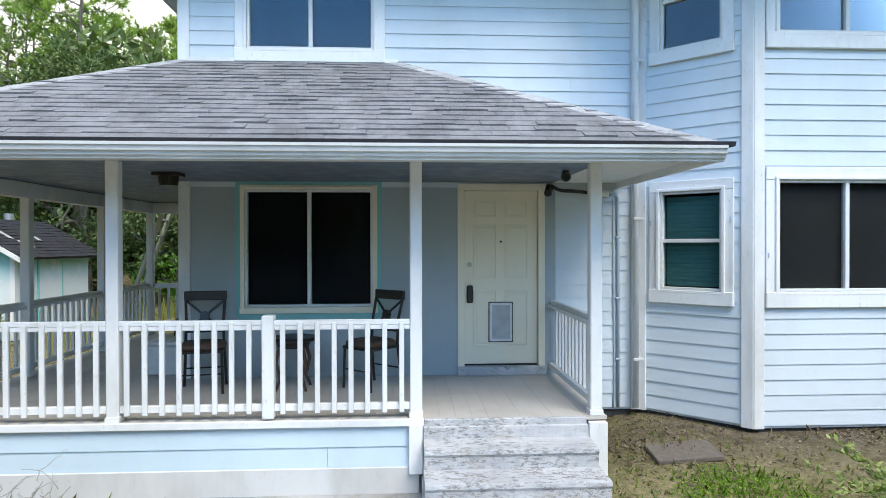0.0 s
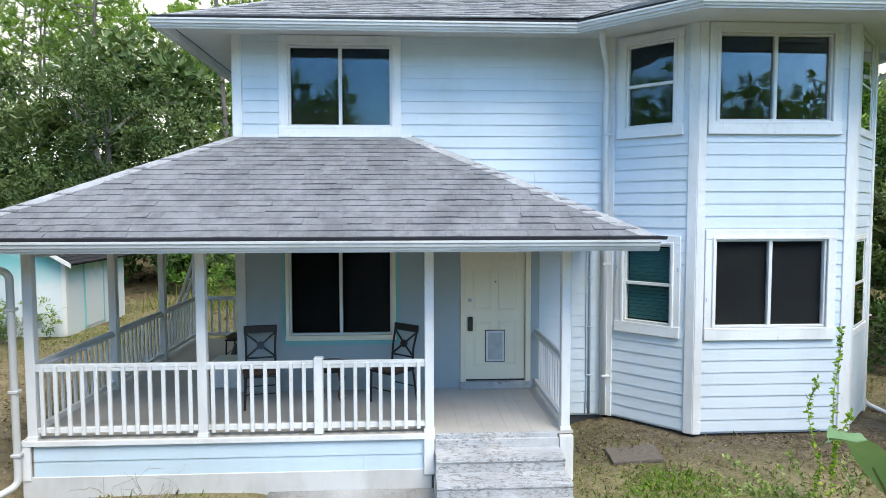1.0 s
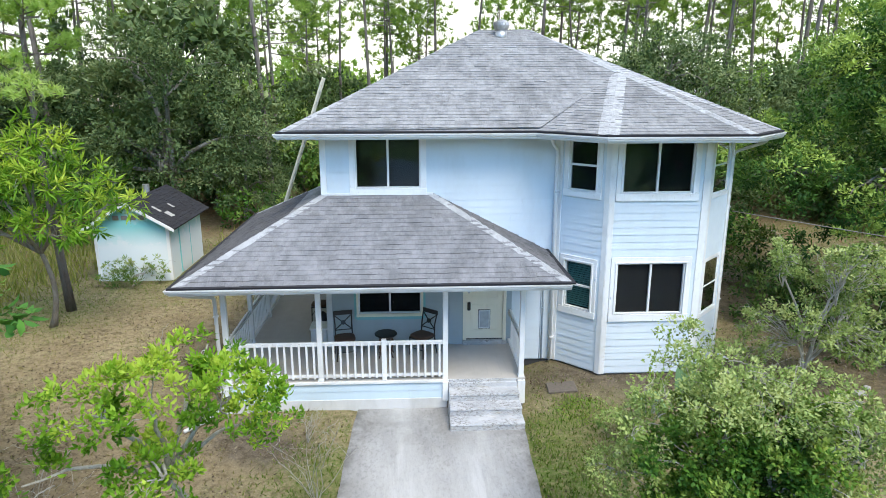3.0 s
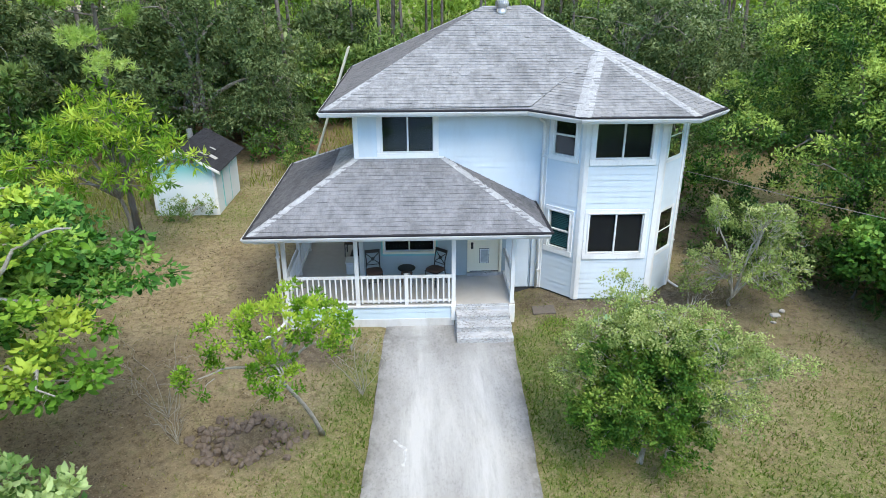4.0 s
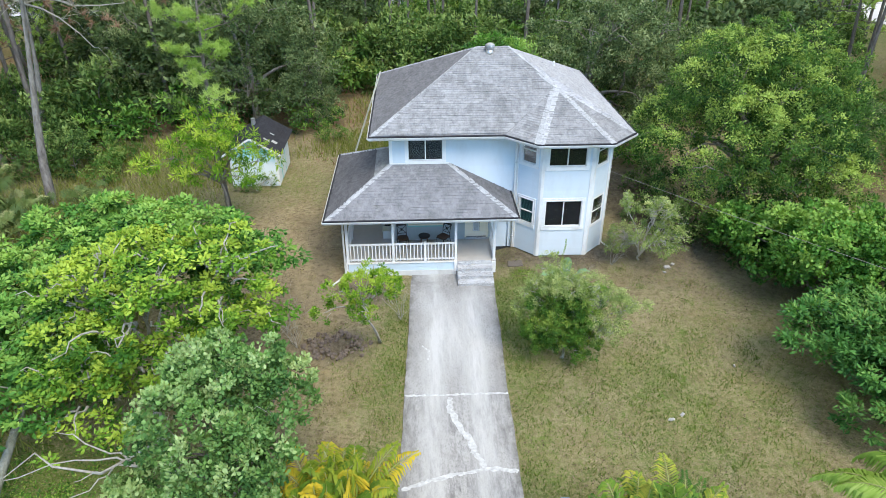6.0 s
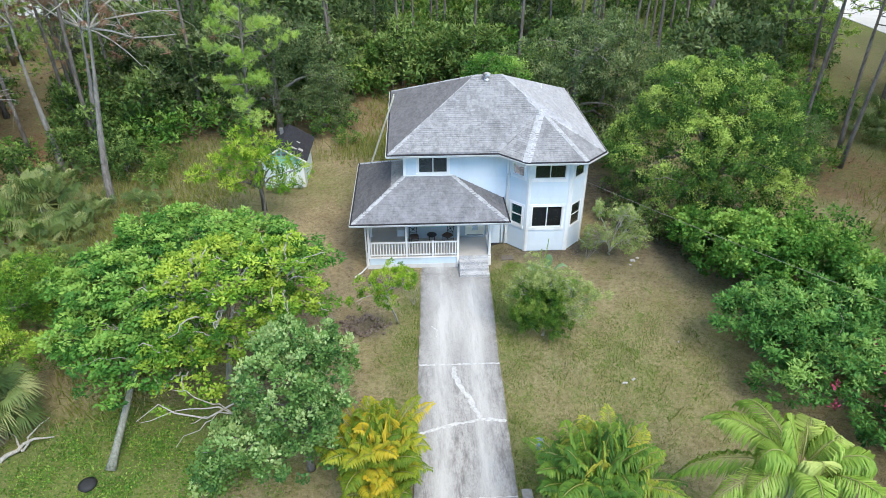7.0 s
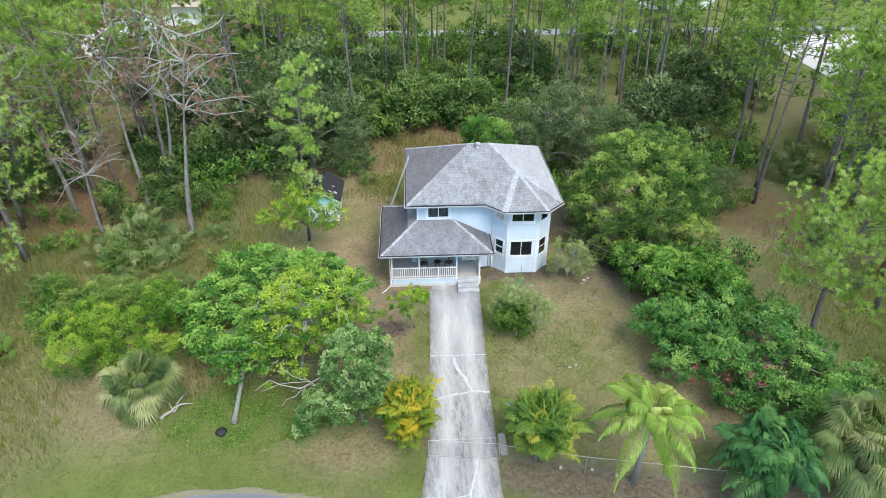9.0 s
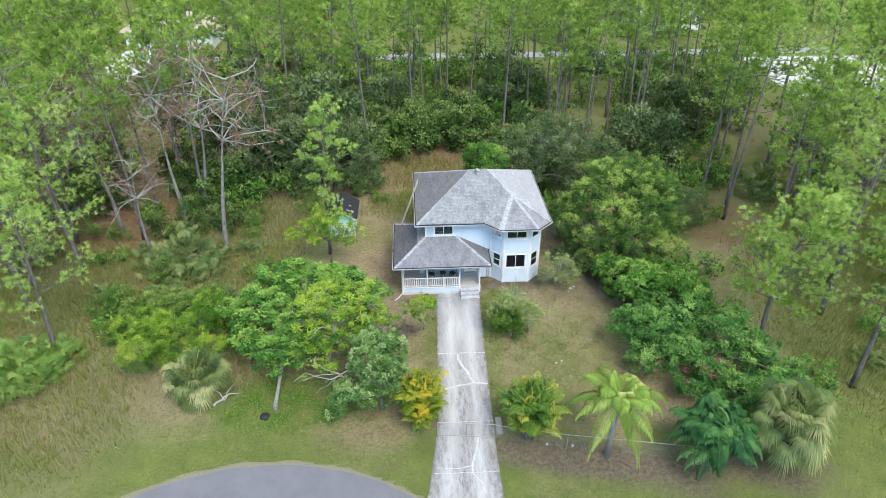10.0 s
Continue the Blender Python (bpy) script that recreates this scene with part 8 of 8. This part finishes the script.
spots = [(-28, 20.4), (-27.8, 15.3), (-33.5, 26.6), (-33.8, 24.7), (41.3, 19.7), (-1.7, 44.2), (1.3, 45), (-21.2, 43.3), (-25, 45.5), (27.6, 19.0), (30, 27), (-40, 14), (-31, 10), (-38, 24),
         (34, -4), (-26.5, 24), (-45, 12), (-42, 19), (-48, 8), (27, 9), (43, -4), (3.5, 36), (-3, 37), (7, 33), (-8.5, 33.5), (12, 30), (16, 31), (22, 31), (-17, 34)]
taken = list(spots) + [(-23.6, 20.2), (26, 16.1), (25.6, 20.6)]
for i, (x, y) in enumerate(spots):
    again(PV[(i * 3 + 1) % 5], x, y, i * 77, rnd.uniform(0.85, 1.1))


def plant(kinds, count, box, gap, sizes, limit=4000):
    k = 0
    for _ in range(limit):
        if k >= count:
            return
        x, y = rnd.uniform(box[0], box[1]), rnd.uniform(box[2], box[3])
        if free(x, y) and all((x - a) ** 2 + (y - b) ** 2 > gap * gap for a, b in taken):
            taken.append((x, y))
            again(kinds[rnd.randrange(len(kinds))], x, y, rnd.uniform(0, 360), rnd.uniform(*sizes))
            k += 1


for ob, (x, y) in zip(PF, ((-9, 62), (9, 64), (24, 66))):
    settle(ob, x, y)
    taken.append((x, y))
plant(PV, 68, (-60, 64, 25, 50), 2.7, (0.8, 1.08))
plant(PF, 58, (-80, 84, 46, 71), 3.4, (0.8, 1.05))


def far_wood(name, count, box, seed, label, low=30, tall=(15, 23)):
    """Distant pines that nobody could count, as one object."""
    rng = np.random.default_rng(seed)
    X, Y = rng.uniform(box[0], box[1], count), rng.uniform(box[2], box[3], count)
    ok = np.array([free(x, y) for x, y in zip(X, Y)])
    X, Y = X[ok], Y[ok]
    n, k = len(X), 80
    H = rng.uniform(*tall, n)
    t = thing(name, (float(X[0]), float(Y[0]), 0), label, "trees", "", "stuff")
    tk = MB()
    for x, y, h in zip(X, Y, H):
        tk.tube([(x, y, -0.2), (x + rng.normal() * 0.3, y + rng.normal() * 0.3, h * 0.5), (x + rng.normal() * 0.7, y + rng.normal() * 0.7, h * 0.97)], [0.19, 0.15, 0.05], 5, False)
    tagged(part("trunk_field", tk, PINEBARK, t), kind="stuff")
    g = rng.uniform(0, 1, (n, k))
    g[:, :low] *= 0.1
    z = np.where(np.arange(k) < low, rng.uniform(0.2, 7.0, (n, k)), H[:, None] * (0.5 + 0.5 * g))
    r = np.where(np.arange(k) < low, 4.5, 3.4 * np.sin(np.pi * (0.2 + 0.75 * g))) * np.sqrt(rng.uniform(0.05, 1, (n, k)))
    a = rng.uniform(0, 6.283, (n, k))
    P = np.stack([X[:, None] + r * np.cos(a), Y[:, None] + r * np.sin(a), z], -1).reshape(-1, 3)
    D = unit(np.stack([np.cos(a), np.sin(a), np.full_like(a, 0.7)], -1).reshape(-1, 3))
    v, f, tt = needle_tufts(rng, P, D, 5, 1.2, 0.52, rng.normal(0.5, 0.16, n * k))
    tagged(part("needle_field", fast_mesh("needle_field", v, f, tt), L_PINE, t), kind="stuff")


far_wood("far_pine_wood", 220, (-140, 140, 82, 150), 41, "pine woods beyond the back road", 50, (7, 11))
# Side woods, mostly unseen, filled in to block low sky in the side windows.
far_wood("west_pine_wood", 90, (-85, -47, -45, 42), 42, "pine woods west of the yard", 40)
far_wood("east_pine_wood", 90, (54, 92, -45, 42), 43, "pine woods east of the yard", 40)
far_wood("south_pine_wood", 300, (-75, 65, -80, -52), 44, "pine woods across the road", 45, (12, 18.5))
dt = dead_tree("dead pine with bare grey branches and rusty needles", 13.5, 401, 0.2, 0.5)
settle(dt, -19.9, 13.1, 0, 1.25, (-5, 0))
again(dt, -24.5, 17.4, 140, 1.15), again(dt, -30.4, 17.2, 220, 1.05)
dt2 = dead_tree("bare dead pine at the edge of the woods", 12, 402, 0.2, 0.3)
settle(dt2, -23.7, 20.2, 60, 1.2, (5, 5))
again(dt2, -35.5, 20, 10, 1.1), again(dt2, -26.2, 12.4, 300, 0.8)


def twig_bush(x, y, h, seed, label="small leafless twiggy bush"):
    t = thing("bare_bush", (x, y, 0), label, "shrub")
    rng = random.Random(seed)
    mb = MB()
    for i in range(9):
        a = rng.uniform(0, 6.28)
        e = Vector((x + math.cos(a) * h * rng.uniform(0.2, 0.6), y + math.sin(a) * h * rng.uniform(0.2, 0.6), h * rng.uniform(0.5, 1.0)))
        limbs(mb, None, (x, y, -0.02), [e], 0.005, seed + i, 0.4, 5)
        for j in range(3):
            m = Vector((x, y, 0)).lerp(e, rng.uniform(0.45, 0.9)) + Vector((0, 0, 0.1))
            limbs(mb, None, m, [m + Vector((rng.uniform(-1, 1), rng.uniform(-1, 1), rng.uniform(0, 0.9))) * h * 0.3], 0.0025, seed + 50 + i * 3 + j, 0.6, 4)
    part("twig_tangle", mb, PALEBARK, t, "", True)


twig_bush(-2.62, 4.1, 0.75, 1), twig_bush(-2.2, 2.2, 1.5, 5, "leafless bush beside the driveway"), twig_bush(-6.3, 1.6, 2.1, 2, "tall crooked leafless bush"), twig_bush(-5.8, 0.7, 0.9, 3), twig_bush(6.6, 5.6, 1.5, 4)
wd = thing("spoil_heap", (-4.4, 0.7, 0), "dug-up roots and clods round a shallow pit", "soil", "", "stuff")
rngc = np.random.default_rng(5)
mb = MB()
for i in range(150):
    a, r = rngc.uniform(0, 6.28), rngc.normal(0.75, 0.22)
    x, y, s = -4.4 + math.cos(a) * r, 0.7 + math.sin(a) * r * 0.75, rngc.uniform(0.03, 0.11)
    mb.box(-s, s, -s * 0.8, s * 0.8, -s * 0.6, s * 0.6, s * 0.35, pose(x, y, float(height(x, y)) + s * 0.2, *rngc.uniform(0, 180, 3)))
part("clod_heap", mb, m_flat("dark_soil", (0.17, 0.13, 0.10), 0.95, 0, 0.6, 14), wd)
lg = thing("fallen_branch", (-15.6, -6.0, 0), "pale fallen log and branches in the grass", "log")
mb = MB()
limbs(mb, None, (-16.4, -6.2, 0.06), [(-15.0, -5.2, 0.12)], 0.09, 3, 0.5, 8)
limbs(mb, None, (-15.8, -5.8, 0.1), [(-15.3, -4.6, 0.5), (-16.6, -5.0, 0.3)], 0.04, 6, 0.6, 6)
part("log", mb, PALEBARK, lg, "", True)
tr = thing("old_tyre", (-12.9, -7.2, 0), "dark round lump lying by the tree trunk", "debris")
part("body", MB().tube([(-13.0, -7.3, 0.0), (-13.0, -7.3, 0.10), (-13.0, -7.3, 0.16)], [0.26, 0.3, 0.16], 16), RUBBER, tr, "", True)
for i, (x, y, s) in enumerate(((8.9, 5.3, 0.13), (9.2, 5.5, 0.1), (8.7, 5.0, 0.08), (6.0, -3.4, 0.10), (6.4, -3.2, 0.08), (4.0, -10.4, 0.1), (5.5, -10.6, 0.09), (6.6, -11.0, 0.12), (9.0, -1.0, 0.07))):
    st = thing("stone", (x, y, 0), "small pale stone on the ground", "stone", "scattered stones")
    part("rock", MB().box(-s, s, -s * 0.7, s * 0.7, -s * 0.3, s * 0.4, s * 0.25, pose(x, y, float(height(x, y)) + 0.02, 4 * i, 9 * i, 50 * i)), STONE, st)


# wires
def cable(name, a, b, sag, r, label, mat):
    a, b = Vector(a), Vector(b)
    pts = [a.lerp(b, i / 24) - Vector((0, 0, sag * 4 * (i / 24) * (1 - i / 24))) for i in range(25)]
    o = thing(name, a, label, "cable")
    part("wire", MB().tube(pts, r, 6), mat, o, "", True)


cable("service_cable", (6.52, 6.95, 3.78), (24.0, -14.0, 4.3), 0.35, 0.009, "thin grey service cable from the house", WOODOLD)
for px, py in ((-36.0, -9.5), (-5.5, -37.5)):
    up = thing("utility_pole", (px, py, 0), "grey wooden utility pole carrying overhead wires", "pole", "utility poles")
    part("shaft", MB().tube([(px, py, -0.2), (px, py, 8.8)], [0.15, 0.11], 12), WOODOLD, up, "", True)
    part("cross_arm", MB().box(-0.06, 0.06, -0.9, 0.9, -0.06, 0.06, 0.01, pose(px, py, 8.1, 0, 0, -42)), WOODOLD, up)
cable("overhead_wire", (-36.0, -9.5, 8.15), (-5.5, -37.5, 8.15), 0.2, 0.016, "pale overhead wire over the road", PLASTIC)
cable("overhead_wire", (-36.0, -9.5, 7.5), (-5.5, -37.5, 7.5), 0.2, 0.016, "pale overhead wire over the road", PLASTIC)
far = thing("distant_house", (-45, 88, 0), "beige house glimpsed behind the pines", "house")
part("wall", MB().box(-53, -38, 83, 93, 0, 3.2), SOFFIT, far)
part("roof", MB().add([(-54, 82, 3.2), (-37, 82, 3.2), (-37, 94, 3.2), (-54, 94, 3.2), (-48, 88, 5.6), (-43, 88, 5.6)], [(0, 1, 5, 4), (1, 2, 5), (2, 3, 4, 5), (3, 0, 4), (3, 2, 1, 0)]), m_flat("tan_roof", (0.40, 0.33, 0.25), 0.9, 0, 0.3, 2), far)
structure("far_drive", MB().box(-53, -44, 64, 82.5, -0.05, 0.06), WHITEWASH, "white concrete drive of the distant house", "driveway")
structure("far_pavement", MB().box(52, 76, 50, 72, -0.05, 0.06), PALEPAVE, "pale paved lot behind the pines", "pavement")
far2 = thing("distant_house", (60, 98, 0), "pale house glimpsed behind the pines", "house")
part("wall", MB().box(40, 54, 92, 101, 0, 3.2), WHITE, far2)
part("roof", MB().add([(39, 91, 3.2), (55, 91, 3.2), (55, 102, 3.2), (39, 102, 3.2), (44, 96.5, 5.4), (50, 96.5, 5.4)], [(0, 1, 5, 4), (1, 2, 5), (2, 3, 4, 5), (3, 0, 4), (3, 2, 1, 0)]), SHINGLE_PALE, far2)


# grass
def grass(name, count, box, hgt, wid, keep, mat, seed, label, lean=0.5):
    rng = np.random.default_rng(seed)
    X, Y = rng.uniform(box[0], box[1], count), rng.uniform(box[2], box[3], count)
    p, tint = keep(X, Y, rng)
    X, Y, tint = X[p], Y[p], tint[p]
    Z = height(X, Y)
    n = len(X)
    a = rng.uniform(0, 6.283, n)
    h = hgt * rng.uniform(0.5, 1.3, n)
    v = np.empty((n, 3, 3))
    dx, dy = np.cos(a) * wid / 2, np.sin(a) * wid / 2
    v[:, 0] = np.stack([X - dx, Y - dy, Z - 0.01], 1)
    v[:, 1] = np.stack([X + dx, Y + dy, Z - 0.01], 1)
    v[:, 2] = np.stack([X + rng.normal(0, lean, n) * h, Y + rng.normal(0, lean, n) * h, Z + h], 1)
    me = fast_mesh(name, v.reshape(-1, 3), np.arange(n * 3).reshape(n, 3), np.repeat(tint, 3))
    me.materials.append(mat)
    return tagged(new(name, me), label, "grass", "", "stuff")


def off_built(X, Y):
    L, R = drive_edges(Y)
    a = (X > L - 0.02) & (X < R + 0.02) & (Y < 5.4)
    b = ((X > -4.5) & (X < 1.7) & (Y > 5.3) & (Y < 15.5)) | ((X > 1.6) & (X < 6.6) & (Y > 7.2 - 0.88 * smooth(2.6, 3.6, X)) & (Y < 15.5))
    c = np.hypot(X - R_C[0], Y - R_C[1]) < R_R
    d = (X > SX0) & (X < SX1) & (Y > SY0) & (Y < SY1)
    return ~(a | b | c | d)


def lawn(X, Y, rng):
    g, s, nd, d = masks(X, Y)
    p = off_built(X, Y) & (rng.random(len(X)) < np.clip(0.25 + g * 0.9, 0, 1) * (1 - 0.85 * d) * (1 - 0.8 * nd))
    return p, np.clip(1.0 - g * 1.15 + rng.normal(0, 0.16, len(X)), 0, 1)


def field(X, Y, rng):
    g, s, nd, d = masks(X, Y)
    dens = 0.9 * blob(X, Y, -22, 8, 9, 6, 0.5) + 0.8 * blob(X, Y, -17, 16, 5, 6, 0.5) + 0.9 * blob(X, Y, -1, 20.5, 7, 3.2, 0.5) + 0.7 * blob(X, Y, -27, -6, 6, 6, 0.5) + 0.8 * blob(X, Y, 40, 10, 10, 14, 0.5) + 0.6 * blob(X, Y, -1, 27, 5, 6, 0.5) + 0.7 * blob(X, Y, -14, 1, 2.5, 6, 0.5) + 0.6 * blob(X, Y, -33, 6, 9, 9, 0.5) + 0.5 * blob(X, Y, 27, 0, 5, 12, 0.5)
    return off_built(X, Y) & (rng.random(len(X)) < dens), np.clip(rng.normal(0.45, 0.25, len(X)) + 0.25 * s, 0, 1)


grass("lawn_grass", 200000, (-16, 16, -16, 18), 0.06, 0.026, lawn, L_GRASS, 1, "short patchy lawn grass")
grass("rough_grass", 70000, (-34, 36, -18, 24), 0.10, 0.04, lambda X, Y, r: (lawn(X, Y, r)[0] & ((np.abs(X) > 15) | (Y > 17)), lawn(X, Y, r)[1]), L_GRASS, 2, "rougher grass round the yard")
grass("field_grass", 420000, (-46, 52, -16, 34), 0.5, 0.05, field, L_FIELD, 3, "tall dry field grass", 0.35)


def scatter(name, n, box, keep, length, width, mat, seed, label, tip=(-0.05, 0.5), tint=(1.2, 1.5)):
    """Fallen leaves or low weed leaves, thickened in drifts."""
    rng = np.random.default_rng(seed)
    X, Y = rng.uniform(box[0], box[1], n), rng.uniform(box[2], box[3], n)
    drift = 0.6 + 0.9 * np.sin(X * 2.1 + 1.3 * np.sin(Y * 1.1)) * np.sin(Y * 1.9 + np.sin(X * 1.4))
    p = off_built(X, Y) & (rng.random(n) < keep(X, Y) * np.clip(drift, 0.15, 1.4))
    X, Y = X[p], Y[p]
    n = len(X)
    c = np.stack([X, Y, height(X, Y) + 0.006], 1)
    a = unit(np.concatenate([rng.normal(size=(n, 2)), rng.uniform(*tip, (n, 1))], 1))
    s = unit(np.cross(a, np.array([0, 0, 1.0]) + rng.normal(size=(n, 3)) * 0.35))
    v, f, tt = leaf_arrays(c, a, s, rng.uniform(*length, n), rng.uniform(*width, n), rng.beta(*tint, n))
    me = fast_mesh(name, v, f, tt)
    me.materials.append(mat)
    tagged(new(name, me), label, "litter" if mat == L_LITTER else "weeds", "", "stuff")


scatter("leaf_litter", 150000, (-14, 14, -13, 16), lambda X, Y: np.clip(0.8 - masks(X, Y)[0] + 0.6 * masks(X, Y)[3], 0.06, 1), (0.03, 0.09), (0.015, 0.045), L_LITTER, 12, "dry fallen leaves scattered over the soil and lawn")
scatter("soil_litter", 30000, (1.6, 8, 3.2, 7.4), lambda X, Y: np.clip(0.25 + masks(X, Y)[3], 0, 1), (0.012, 0.06), (0.005, 0.02), L_LITTER, 13, "twigs and dead leaves on the bare soil by the bay", (-0.1, 0.7))
scatter("wood_litter", 60000, (-42, 42, 16, 46), lambda X, Y: np.clip(masks(X, Y)[2] + 0.2, 0, 1), (0.12, 0.32), (0.05, 0.13), L_RUST, 14, "rusty needles and leaves under the pines")
scatter("clover_patch", 60000, (2.0, 4.6, 4.0, 5.8), lambda X, Y: blob(X, Y, 2.85, 4.95, 0.52, 0.5, 0.8), (0.012, 0.032), (0.01, 0.022), L_LIME, 15, "small bright green patch of low weeds", (0.1, 0.9), (1.2, 2.5))
scatter("verge_weeds", 60000, (-17, -5, -10, -3), lambda X, Y: 0.8 * blob(X, Y, -12.2, -6.2, 3.6, 2.2, 0.7) + 0.7 * blob(X, Y, -8.6, -7.4, 1.6, 1.2, 0.7), (0.05, 0.14), (0.03, 0.07), L_CORE, 16, "fresh green weeds on the verge under the trees", (0.1, 0.9), (1.4, 1.8))
grass("lawn_tufts_field", 70000, (-8, 10, -9, 5.4), 0.09, 0.03, lambda X, Y, r: (off_built(X, Y) & (r.random(len(X)) < np.clip(masks(X, Y)[0] * 1.3 - 0.35 + 0.5 * np.sin(X * 3.1 + np.sin(Y * 2)) * np.sin(Y * 2.7), 0, 1)), np.clip(r.normal(0.4, 0.25, len(X)), 0, 1)), L_GRASS, 6, "thicker tufts of green lawn grass", 0.6)

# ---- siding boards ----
# Boards under the porch roof carry its shade in their colour.
boards(wall_front, F_FRONT, 0.25, 2.778, holes_front + [(fx(-1.92), fx(-0.37), 1.42, 2.78)], (0.09, F_FRONT.len - fx(1.66)), SHADED_SIDING, seed=1)
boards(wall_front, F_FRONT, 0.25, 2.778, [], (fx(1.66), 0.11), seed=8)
boards(wall_front, F_FRONT, 2.778, WALL_Z1, holes_front, (0.09, 0.11), seed=9)
boards(wall_bay_left, F_BL, 0.25, WALL_Z1, hs, (0.09, 0.11), seed=2)
boards(wall_bay_front, F_BF, 0.25, WALL_Z1, hb, (0.10, 0.13), seed=3)
boards(wall_bay_right, F_BR, 0.25, WALL_Z1, hr, (0.11, 0.10), seed=4)
boards(wall_left, F_LEFT, 0.25, WALL_Z1, [], (0.0, 0.09), seed=5)
boards(wall_right, F_RIGHT, 0.25, WALL_Z1, [], (0.1, 0.0), seed=6)
boards(wall_back, F_BACK, 0.25, WALL_Z1, [], (0.0, 0.0), seed=7)
